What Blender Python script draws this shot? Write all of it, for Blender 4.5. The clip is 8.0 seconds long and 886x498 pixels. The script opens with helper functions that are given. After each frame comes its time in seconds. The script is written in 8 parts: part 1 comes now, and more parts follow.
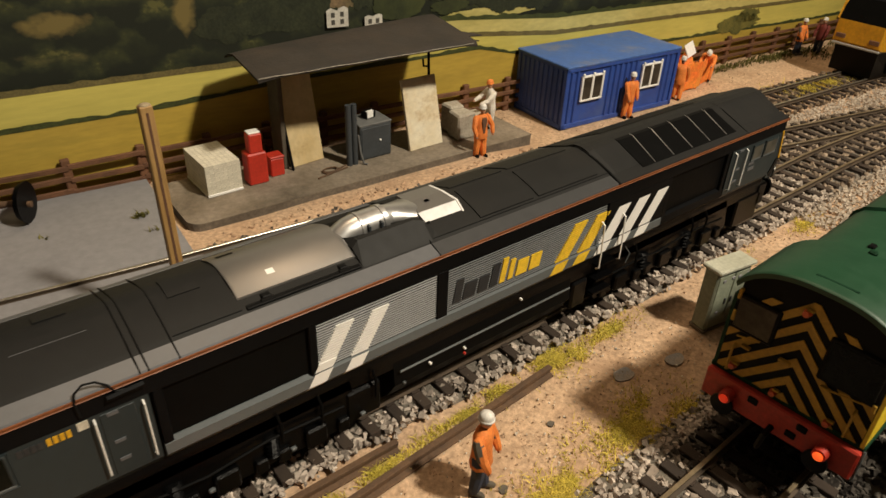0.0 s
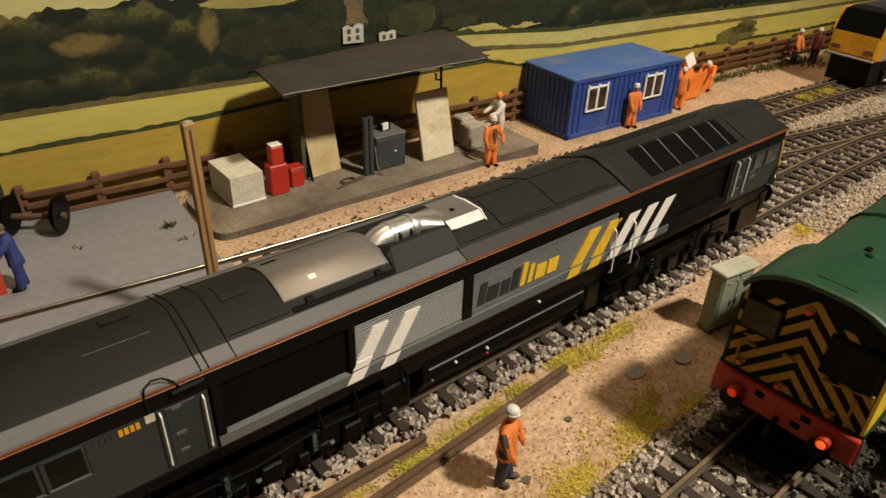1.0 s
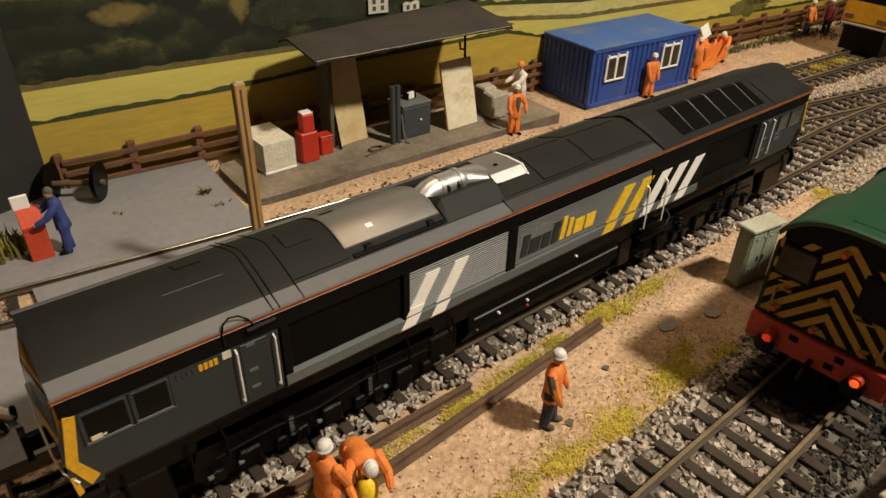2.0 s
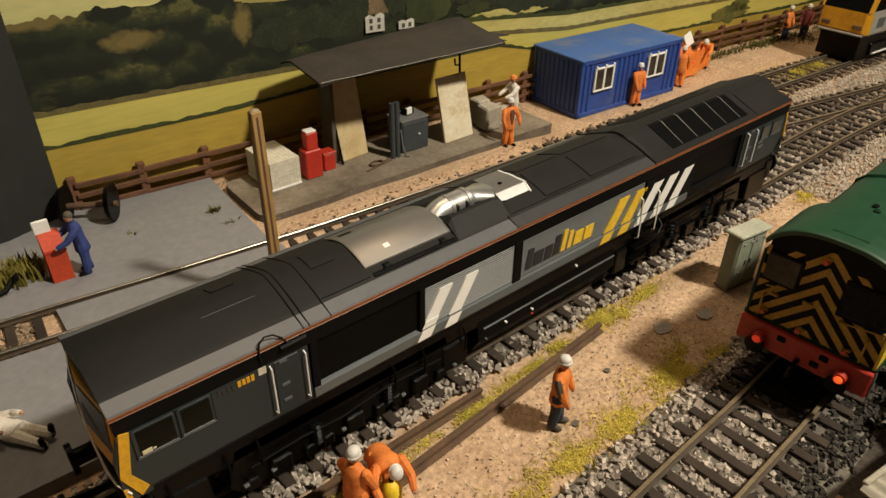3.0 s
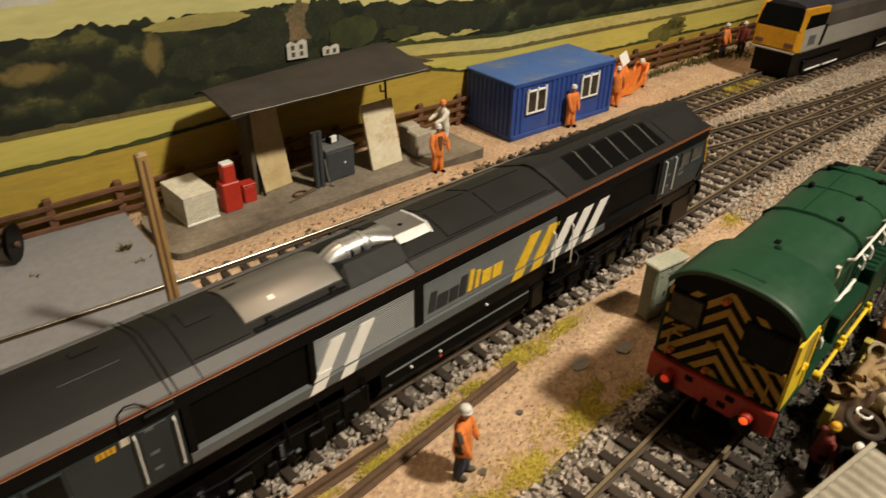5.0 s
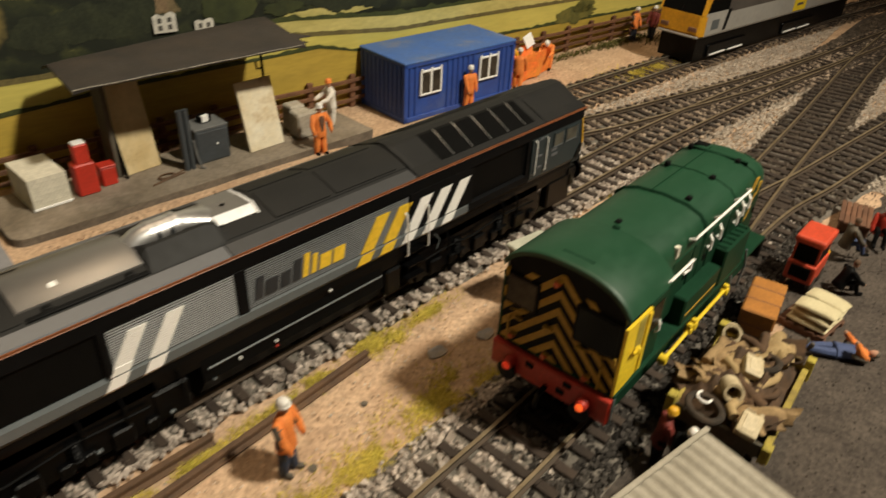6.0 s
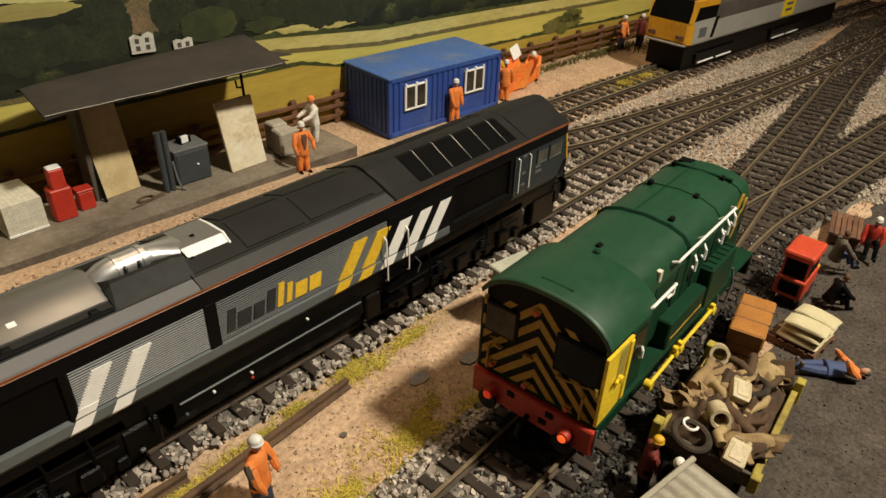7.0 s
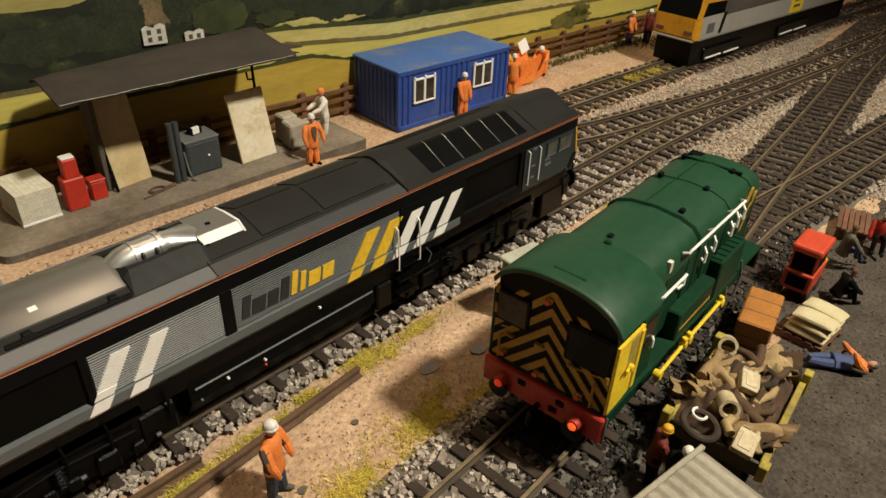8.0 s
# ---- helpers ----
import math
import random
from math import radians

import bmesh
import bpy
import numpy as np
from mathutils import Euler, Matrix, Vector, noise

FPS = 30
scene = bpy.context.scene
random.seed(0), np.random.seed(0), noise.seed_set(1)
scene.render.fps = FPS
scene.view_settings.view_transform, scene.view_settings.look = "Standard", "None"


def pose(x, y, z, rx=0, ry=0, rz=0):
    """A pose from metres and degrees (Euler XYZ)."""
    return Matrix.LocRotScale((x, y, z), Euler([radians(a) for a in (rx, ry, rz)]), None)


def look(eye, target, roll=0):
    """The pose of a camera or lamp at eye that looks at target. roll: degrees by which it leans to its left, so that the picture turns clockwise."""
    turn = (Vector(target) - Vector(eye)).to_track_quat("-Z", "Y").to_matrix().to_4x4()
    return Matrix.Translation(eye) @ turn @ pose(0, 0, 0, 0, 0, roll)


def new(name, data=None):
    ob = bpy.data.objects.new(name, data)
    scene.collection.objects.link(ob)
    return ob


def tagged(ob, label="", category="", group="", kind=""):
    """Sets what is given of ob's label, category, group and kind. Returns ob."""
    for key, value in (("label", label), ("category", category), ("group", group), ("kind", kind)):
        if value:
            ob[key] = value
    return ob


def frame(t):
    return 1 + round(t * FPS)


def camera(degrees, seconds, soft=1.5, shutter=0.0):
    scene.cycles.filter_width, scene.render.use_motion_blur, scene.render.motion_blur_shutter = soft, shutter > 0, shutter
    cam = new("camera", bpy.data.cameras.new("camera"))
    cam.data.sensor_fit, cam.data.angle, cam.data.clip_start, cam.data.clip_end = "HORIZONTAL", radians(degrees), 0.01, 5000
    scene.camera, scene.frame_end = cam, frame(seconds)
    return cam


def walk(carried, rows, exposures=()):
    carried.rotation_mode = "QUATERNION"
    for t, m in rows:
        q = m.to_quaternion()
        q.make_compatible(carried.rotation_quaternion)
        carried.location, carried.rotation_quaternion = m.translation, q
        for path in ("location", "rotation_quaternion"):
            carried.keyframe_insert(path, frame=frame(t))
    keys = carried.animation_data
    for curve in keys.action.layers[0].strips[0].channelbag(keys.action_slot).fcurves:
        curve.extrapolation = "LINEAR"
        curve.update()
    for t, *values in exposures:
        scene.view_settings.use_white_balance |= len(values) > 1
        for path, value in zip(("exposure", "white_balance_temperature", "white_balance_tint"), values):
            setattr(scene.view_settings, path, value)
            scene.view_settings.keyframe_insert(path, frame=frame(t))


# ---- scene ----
# A model railway at 1:76. All sizes below are in metres of the full-size railway; S brings them to the model's size.
S = 1 / 76.2
cam = camera(65.8, 8.0, soft=1.5, shutter=0.5)
PATH = [
    (0, (1.895, -9.118, 10.174), (2.976, -7.811, 9.114), 2.38),
    (0.5, (1.172, -9.569, 10.464), (2.262, -8.251, 9.428), 2.27),
    (1, (1.009, -9.374, 10.600), (2.100, -8.061, 9.558), 2.01),
    (1.5, (0.670, -9.110, 10.180), (1.746, -7.808, 9.109), 2.05),
    (1.7, (0.305, -9.206, 10.212), (1.374, -7.908, 9.130), 1.77),
    (2.8, (-0.823, -9.658, 10.873), (0.280, -8.379, 9.802), 0.94),
    (3, (-0.908, -9.538, 11.024), (0.198, -8.267, 9.947), 0.82),
    (3.5, (-0.936, -9.619, 10.746), (0.172, -8.346, 9.673), 1.13),
    (4, (-0.865, -9.598, 10.831), (0.246, -8.333, 9.750), 1.19),
    (4.2, (-0.890, -9.623, 10.756), (0.220, -8.356, 9.677), 1.31),
    (5.3, (1.120, -9.995, 11.517), (2.313, -8.779, 10.469), 0.95),
    (5.5, (0.974, -10.044, 10.770), (2.150, -8.836, 9.694), 1.62),
    (5.7, (1.464, -10.334, 10.639), (2.647, -9.151, 9.543), 1.71),
    (5.9, (2.493, -10.955, 10.762), (3.737, -9.827, 9.676), 2.85),
    (6, (2.969, -11.195, 10.858), (4.233, -10.079, 9.783), 3.10),
    (6.5, (3.619, -11.093, 10.985), (4.906, -9.993, 9.920), 2.84),
    (7, (3.617, -11.140, 11.042), (4.892, -10.022, 9.981), 2.20),
    (7.5, (3.438, -11.120, 11.108), (4.706, -9.994, 10.047), 2.22),
    (8, (3.354, -11.128, 11.000), (4.619, -10.008, 9.929), 2.47),
]
walk(cam, [(t, look(Vector(eye) * S, Vector(target) * S, roll)) for t, eye, target, roll in PATH], [(0.0, -0.08, 6500, 10), (1.7, -0.06, 6500, 10), (3.0, -0.06, 6350, 8), (5.5, -0.06, 6450, 9), (6.3, -0.06, 6270, 7), (8.0, -0.06, 6270, 7)])

# ---- light: a warm unseen lamp over the layout's front and an added fill light high above ----
world = bpy.data.worlds.new("room_air")
scene.world = world
world.use_nodes = True
world.node_tree.nodes["Background"].inputs[0].default_value = (1.0, 0.9, 0.75, 1)
world.node_tree.nodes["Background"].inputs[1].default_value = 0.01
lamp_data = bpy.data.lights.new("room_lamp", "SPOT")
lamp_data.energy, lamp_data.color, lamp_data.shadow_soft_size = 31.0, (1.0, 0.885, 0.695), 0.03
# Soft cone added to dim the layout's edges; no lampshade seen.
lamp_data.spot_size, lamp_data.spot_blend = radians(92), 1.0
lamp = new("room_lamp", lamp_data)
lamp.matrix_world = look(Vector((0.322, -0.407, 0.647)), Vector((0.22, -0.02, 0.04)))
tagged(lamp, "warm unseen lamp with a soft-edged cone above the front of the layout", "lamp", kind="structure")
# Added point light, no such bulb seen; it lifts the shadows.
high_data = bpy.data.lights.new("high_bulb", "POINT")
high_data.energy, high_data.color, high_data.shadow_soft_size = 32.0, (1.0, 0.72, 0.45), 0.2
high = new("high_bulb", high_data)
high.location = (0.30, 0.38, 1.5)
tagged(high, "added unseen fill light high above the layout", "lamp", kind="structure")


# ---- building tools ----
def thing(name, x=0, y=0, z=0, rz=0, label="", category="", group="", kind="", rx=0, ry=0):
    ob = new(name)
    ob.empty_display_size = 0.005
    ob.matrix_basis = pose(x * S, y * S, z * S, rx, ry, rz)
    return tagged(ob, label, category, group, kind)


def mesh_of(name, bm, mats):
    data = bpy.data.meshes.new(name)
    bmesh.ops.recalc_face_normals(bm, faces=bm.faces)
    bm.to_mesh(data)
    bm.free()
    data.transform(Matrix.Scale(S, 4))
    for m in mats if isinstance(mats, (list, tuple)) else [mats]:
        data.materials.append(m)
    return data


def part(name, bm, mats, parent=None, label="", smooth=False, kind=""):
    data = mesh_of(name, bm, mats)
    if smooth:
        data.shade_smooth()
        data.set_sharp_from_angle(angle=radians(38))
    ob = new(name, data)
    ob.parent = parent
    return tagged(ob, label, kind=kind)


def single(name, bm, mats, x=0, y=0, z=0, rz=0, label="", category="", group="", kind="", smooth=False, rx=0, ry=0):
    ob = part(name, bm, mats, None, label, smooth, kind)
    ob.matrix_basis = pose(x * S, y * S, z * S, rx, ry, rz)
    return tagged(ob, label, category, group, kind)


def piece(name, data, parent, m):
    """One more object on a shared mesh."""
    ob = new(name, data)
    ob.parent = parent
    ob.matrix_basis = Matrix.Translation(m.translation * S) @ m.to_3x3().to_4x4()
    return ob


def loose(name, verts, faces, mat, parent=None, kind="stuff", label=""):
    data = bpy.data.meshes.new(name)
    data.from_pydata((np.asarray(verts) * S).tolist(), [], faces)
    data.materials.append(mat)
    data.update()
    ob = new(name, data)
    ob.parent = parent
    return tagged(ob, label, kind=kind)


def box(bm, x0, x1, y0, y1, z0, z1, bev=0.0, mi=0, m=None, seg=1):
    r = bmesh.ops.create_cube(bm, size=1.0)
    vs = r["verts"]
    for v in vs:
        v.co = Vector((x0 + (v.co.x + 0.5) * (x1 - x0), y0 + (v.co.y + 0.5) * (y1 - y0), z0 + (v.co.z + 0.5) * (z1 - z0)))
    if bev > 0:
        es = list({e for v in vs for e in v.link_edges})
        r2 = bmesh.ops.bevel(bm, geom=es, offset=bev, segments=seg, affect="EDGES", profile=0.5)
        vs = list({v for f in r2["faces"] for v in f.verts} | {v for v in vs if v.is_valid})
    fs = {f for v in vs for f in v.link_faces}
    for f in fs:
        f.material_index = mi
    if m is not None:
        bmesh.ops.transform(bm, matrix=m, verts=list({v for f in fs for v in f.verts}))
    return fs


def prism(bm, pts, axis, a, b, mi=0):
    """A polygon, given in the two other axes in order, drawn out along one axis from a to b."""
    def at(p, c):
        return {"x": (c, p[0], p[1]), "y": (p[0], c, p[1]), "z": (p[0], p[1], c)}[axis]
    lo, hi = [bm.verts.new(at(p, a)) for p in pts], [bm.verts.new(at(p, b)) for p in pts]
    n = len(pts)
    fs = [bm.faces.new(lo[::-1]), bm.faces.new(hi)]
    fs += [bm.faces.new((lo[i], lo[(i + 1) % n], hi[(i + 1) % n], hi[i])) for i in range(n)]
    for f in fs:
        f.material_index = mi
    return fs


def loft(bm, rings, closed=True, caps=True, mi=0):
    rows = [[bm.verts.new(p) for p in r] for r in rings]
    n = len(rows[0])
    fs = []
    for a, b in zip(rows, rows[1:]):
        for i in range(n if closed else n - 1):
            j = (i + 1) % n
            fs.append(bm.faces.new((a[i], a[j], b[j], b[i])))
    if caps and closed:
        fs += [bm.faces.new(rows[0][::-1]), bm.faces.new(rows[-1])]
    for f in fs:
        f.material_index = mi
    return fs


def ring(c, d, r, seg, ry=None):
    d = Vector(d).normalized()
    u = d.orthogonal().normalized()
    w = d.cross(u)
    ry = r if ry is None else ry
    return [Vector(c) + u * math.cos(k * math.tau / seg) * r + w * math.sin(k * math.tau / seg) * ry for k in range(seg)]


def cyl(bm, p0, p1, r0, r1=None, seg=12, mi=0):
    p0, p1 = Vector(p0), Vector(p1)
    r1 = r0 if r1 is None else r1
    return loft(bm, [ring(p0, p1 - p0, r0, seg), ring(p1, p1 - p0, r1, seg)], mi=mi)


def capsule(bm, p0, p1, r0, r1=None, seg=8, mi=0):
    p0, p1 = Vector(p0), Vector(p1)
    r1 = r0 if r1 is None else r1
    d = (p1 - p0).normalized()
    rings = []
    for a in (-80, -45):
        rings.append(ring(p0 + d * r0 * math.sin(radians(a)), d, r0 * math.cos(radians(a)), seg))
    rings += [ring(p0, d, r0, seg), ring(p1, d, r1, seg)]
    for a in (45, 80):
        rings.append(ring(p1 + d * r1 * math.sin(radians(a)), d, r1 * math.cos(radians(a)), seg))
    return loft(bm, rings, mi=mi)


def tube(bm, pts, r, seg=6, mi=0):
    pts = [Vector(p) for p in pts]
    rings = []
    u = None
    for i, p in enumerate(pts):
        d = (pts[min(i + 1, len(pts) - 1)] - pts[max(i - 1, 0)]).normalized()
        u = d.orthogonal().normalized() if u is None else (u - d * u.dot(d)).normalized()
        w = d.cross(u)
        rings.append([p + u * math.cos(k * math.tau / seg) * r + w * math.sin(k * math.tau / seg) * r for k in range(seg)])
    return loft(bm, rings, mi=mi)


def ball(bm, c, rx, ry=None, rz=None, mi=0, sub=2):
    r = bmesh.ops.create_icosphere(bm, subdivisions=sub, radius=1.0)
    for v in r["verts"]:
        v.co = Vector((c[0] + v.co.x * rx, c[1] + v.co.y * (ry or rx), c[2] + v.co.z * (rz or rx)))
    for f in {f for v in r["verts"] for f in v.link_faces}:
        f.material_index = mi


def lathe(bm, profile, seg=24, c=(0, 0, 0), axis="z", mi=0):
    """A profile of (radius, height) turned round an axis through c."""
    rings = []
    for r, h in profile:
        row = []
        for k in range(seg):
            a, b = r * math.cos(k * math.tau / seg), r * math.sin(k * math.tau / seg)
            p = {"z": (a, b, h), "x": (h, a, b), "y": (a, h, b)}[axis]
            row.append(Vector(p) + Vector(c))
        rings.append(row)
    return loft(bm, rings, mi=mi)


def slab(bm, p, mi=0):
    """A flat polygon."""
    f = bm.faces.new([bm.verts.new(q) for q in p])
    f.material_index = mi
    return f


def curve_through(pts, step=0.25):
    """Evenly spaced places and directions along a smooth line through the points (x, y)."""
    p = np.array(pts, float)
    p = np.vstack([2 * p[0] - p[1], p, 2 * p[-1] - p[-2]])
    out = []
    for i in range(1, len(p) - 2):
        for t in np.linspace(0, 1, 40, endpoint=False):
            a, b, c, d = p[i - 1], p[i], p[i + 1], p[i + 2]
            out.append(0.5 * (2 * b + (c - a) * t + (2 * a - 5 * b + 4 * c - d) * t * t + (3 * b - a - 3 * c + d) * t ** 3))
    out.append(p[-2])
    out = np.array(out)
    s = np.concatenate([[0], np.cumsum(np.linalg.norm(np.diff(out, axis=0), axis=1))])
    u = np.arange(0, s[-1], step)
    q = np.stack([np.interp(u, s, out[:, 0]), np.interp(u, s, out[:, 1])], 1)
    d = np.gradient(q, axis=0)
    return q, d / np.linalg.norm(d, axis=1)[:, None]


# ---- materials ----
def mat(name, col, rough=0.6, metal=0.0, col2=None, scale=3.0, fine=0.15, bump=0.0, bscale=30.0, coat=0.0, spec=0.5, island=0.0, piecewise=0.0, stain=None, stain_scale=0.6, stretch=(1, 1, 1)):
    """A surface with large and fine variation; scales are per metre of the full-size railway."""
    m = bpy.data.materials.new(name)
    m.use_nodes = True
    n, l = m.node_tree.nodes, m.node_tree.links
    b = n["Principled BSDF"]
    tc, mp = n.new("ShaderNodeTexCoord"), n.new("ShaderNodeMapping")
    mp.inputs["Scale"].default_value = [76.2 * s for s in stretch]
    l.new(tc.outputs["Object"], mp.inputs[0])

    def noise_node(s, d=4.0, r=0.6):
        k = n.new("ShaderNodeTexNoise")
        k.inputs["Scale"].default_value, k.inputs["Detail"].default_value, k.inputs["Roughness"].default_value = s, d, r
        l.new(mp.outputs[0], k.inputs["Vector"])
        return k

    def mix(a, c, f, mode="MIX"):
        k = n.new("ShaderNodeMix")
        k.data_type, k.blend_type = "RGBA", mode
        for s, v in ((k.inputs[6], a), (k.inputs[7], c), (k.inputs[0], f)):
            if isinstance(v, bpy.types.NodeSocket):
                l.new(v, s)
            else:
                s.default_value = v
        return k.outputs[2]

    def ramp(src, lo, hi):
        k = n.new("ShaderNodeMapRange")
        k.inputs[1].default_value, k.inputs[2].default_value = lo, hi
        l.new(src, k.inputs[0])
        return k.outputs[0]

    c1 = (*col, 1)
    c2 = (*(col2 or tuple(x * 0.72 for x in col)), 1)
    big, small = noise_node(scale), noise_node(scale * 9, 3.0)
    out = mix(c1, c2, ramp(big.outputs[0], 0.36, 0.66))
    grey = n.new("ShaderNodeMapRange")
    grey.inputs[1].default_value, grey.inputs[2].default_value = 0.3, 0.7
    grey.inputs[3].default_value, grey.inputs[4].default_value = 1 - fine, 1 + fine
    l.new(small.outputs[0], grey.inputs[0])
    comb = n.new("ShaderNodeCombineColor")
    for i in range(3):
        l.new(grey.outputs[0], comb.inputs[i])
    out = mix(out, comb.outputs[0], 1.0, "MULTIPLY")
    if stain:
        st = noise_node(stain_scale, 5.0, 0.7)
        out = mix(out, (*stain, 1), ramp(st.outputs[0], 0.52, 0.72))
    for amount, kind in ((island, "ShaderNodeNewGeometry"), (piecewise, "ShaderNodeObjectInfo")):
        if amount:
            g = n.new(kind)
            mr = n.new("ShaderNodeMapRange")
            mr.inputs[3].default_value, mr.inputs[4].default_value = 1 - amount, 1 + amount
            l.new(g.outputs["Random Per Island" if kind == "ShaderNodeNewGeometry" else "Random"], mr.inputs[0])
            cc = n.new("ShaderNodeCombineColor")
            for i in range(3):
                l.new(mr.outputs[0], cc.inputs[i])
            out = mix(out, cc.outputs[0], 1.0, "MULTIPLY")
    l.new(out, b.inputs["Base Color"])
    rr = n.new("ShaderNodeMapRange")
    rr.inputs[3].default_value, rr.inputs[4].default_value = max(rough - 0.08, 0.02), min(rough + 0.1, 1)
    l.new(small.outputs[0], rr.inputs[0])
    l.new(rr.outputs[0], b.inputs["Roughness"])
    b.inputs["Metallic"].default_value = metal
    b.inputs["Specular IOR Level"].default_value = spec
    b.inputs["Coat Weight"].default_value = coat
    if bump:
        bn, nb = n.new("ShaderNodeBump"), noise_node(bscale, 3.0)
        bn.inputs["Strength"].default_value, bn.inputs["Distance"].default_value = 0.6, bump * S
        l.new(nb.outputs[0], bn.inputs["Height"])
        l.new(bn.outputs[0], b.inputs["Normal"])
    return m


def glow(name, col, strength):
    m = mat(name, col, 0.4)
    b = m.node_tree.nodes["Principled BSDF"]
    b.inputs["Emission Color"].default_value, b.inputs["Emission Strength"].default_value = (*col, 1), strength
    return m


SAND = mat("sand_ground", (0.54, 0.375, 0.245), 0.95, col2=(0.47, 0.315, 0.20), scale=0.9, fine=0.3, bump=0.07, bscale=9, spec=0.2, stain=(0.41, 0.27, 0.17), stain_scale=0.45)
YARD = mat("yard_ash", (0.088, 0.072, 0.059), 0.95, col2=(0.06, 0.049, 0.041), scale=1.2, fine=0.4, bump=0.04, bscale=16, spec=0.2)
PALEGRIT = mat("pale_grit", (0.74, 0.66, 0.55), 0.8, island=0.2, scale=2, spec=0.3)
GRIT = mat("sand_grit", (0.48, 0.33, 0.215), 0.95, island=0.3, scale=2, spec=0.2)
YARDGRIT = mat("yard_grit", (0.11, 0.092, 0.077), 0.95, island=0.6, scale=2, spec=0.2)
BROWNSTONE = mat("dirty_brown_ballast", (0.25, 0.185, 0.125), 0.95, col2=(0.17, 0.125, 0.085), scale=1.2, island=0.35, spec=0.2)
MIDSTONE = mat("mixed_ballast_stone", (0.35, 0.275, 0.205), 0.95, col2=(0.21, 0.16, 0.12), scale=1.2, island=0.45, spec=0.2)
STONE = mat("ballast_stone", (0.47, 0.405, 0.345), 0.95, col2=(0.34, 0.285, 0.24), scale=1.5, island=0.45, spec=0.2)
YARDSTONE = mat("soot_shade_ballast", (0.062, 0.054, 0.046), 0.95, col2=(0.035, 0.03, 0.026), scale=1.2, island=0.45, spec=0.2)
DARKSTONE = mat("oily_brown_ballast", (0.125, 0.1, 0.076), 0.95, col2=(0.07, 0.056, 0.044), scale=1.0, island=0.4, spec=0.2)
TANSTONE = mat("tan_ballast_stone", (0.50, 0.425, 0.345), 0.95, col2=(0.38, 0.325, 0.265), scale=1.0, island=0.22, spec=0.2)
BED = mat("ballast_bed", (0.17, 0.15, 0.125), 0.95, scale=4, fine=0.4, bump=0.05, bscale=12, spec=0.2)
SLEEPER = mat("sleeper", (0.027, 0.018, 0.0125), 0.88, col2=(0.042, 0.028, 0.019), scale=3, piecewise=0.3, bump=0.015, bscale=25)
RAILSIDE = mat("rail_side", (0.075, 0.05, 0.03), 0.75, col2=(0.05, 0.034, 0.021), scale=2)
RAILTOP = mat("rail_top", (0.27, 0.21, 0.13), 0.42, 0.4, col2=(0.18, 0.135, 0.08), scale=1.5)
RUST = mat("rust", (0.14, 0.078, 0.04), 0.85, col2=(0.085, 0.05, 0.03), scale=2, bump=0.02, bscale=20)
GRASS = mat("dry_grass", (0.62, 0.48, 0.09), 0.9, col2=(0.46, 0.38, 0.06), scale=1.2, island=0.4, spec=0.1)
BUSH = mat("bush_foam", (0.26, 0.22, 0.05), 0.95, island=0.5, spec=0.1)
WEED = mat("dark_weed", (0.13, 0.12, 0.036), 0.95, island=0.5, spec=0.1)
PAD = mat("grey_pad", (0.245, 0.24, 0.25), 0.85, col2=(0.225, 0.22, 0.23), scale=0.5, fine=0.08, bump=0.01, bscale=20, spec=0.3)
CONC = mat("platform_concrete", (0.25, 0.205, 0.155), 0.9, col2=(0.17, 0.135, 0.095), scale=0.8, fine=0.2, bump=0.02, bscale=14, stain=(0.10, 0.08, 0.055), stain_scale=0.5)
PALECONC = mat("pale_concrete", (0.42, 0.38, 0.31), 0.9, col2=(0.32, 0.28, 0.22), scale=1.2, fine=0.2, bump=0.02, bscale=14)
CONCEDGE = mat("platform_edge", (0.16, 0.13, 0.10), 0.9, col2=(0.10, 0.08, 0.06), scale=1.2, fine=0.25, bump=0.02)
SLABGREY = mat("bluish_slab", (0.30, 0.30, 0.31), 0.85, col2=(0.36, 0.30, 0.24), scale=2, fine=0.2)
FENCE = mat("fence_wood", (0.17, 0.075, 0.035), 0.8, col2=(0.11, 0.05, 0.025), scale=1.5, piecewise=0.2)
ROOFING = mat("shed_roofing", (0.019, 0.0155, 0.0125), 0.8, col2=(0.034, 0.025, 0.018), scale=0.8, fine=0.15, bump=0.02, bscale=10, stain=(0.032, 0.026, 0.022), stain_scale=0.7)
ROOFEDGE = mat("roof_edge_metal", (0.32, 0.29, 0.24), 0.5, 0.4, scale=2)
PANEL = mat("weathered_panel", (0.76, 0.70, 0.55), 0.85, col2=(0.66, 0.55, 0.36), scale=0.8, fine=0.08, bump=0.01, stain=(0.40, 0.25, 0.09), stain_scale=0.85, stretch=(0.8, 0.8, 1.0))
# Rust stains, with extra brown for the shade under the shelter roof.
PANELBROWN = mat("rusty_shaded_panel", (0.66, 0.54, 0.32), 0.85, col2=(0.48, 0.33, 0.13), scale=0.55, fine=0.08, bump=0.01, stain=(0.28, 0.17, 0.06), stain_scale=0.6, stretch=(0.9, 0.9, 0.8))
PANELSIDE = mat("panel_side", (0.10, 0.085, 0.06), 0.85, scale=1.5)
DARKMETAL = mat("dark_blue_metal", (0.05, 0.058, 0.065), 0.55, col2=(0.04, 0.045, 0.05), scale=1.2)
DARKTOP = mat("grey_cabinet_top", (0.16, 0.16, 0.155), 0.6, scale=1.5)
BLACK = mat("black_plastic", (0.005, 0.005, 0.005), 0.5, spec=0.08, col2=(0.007, 0.007, 0.007), scale=1.5)
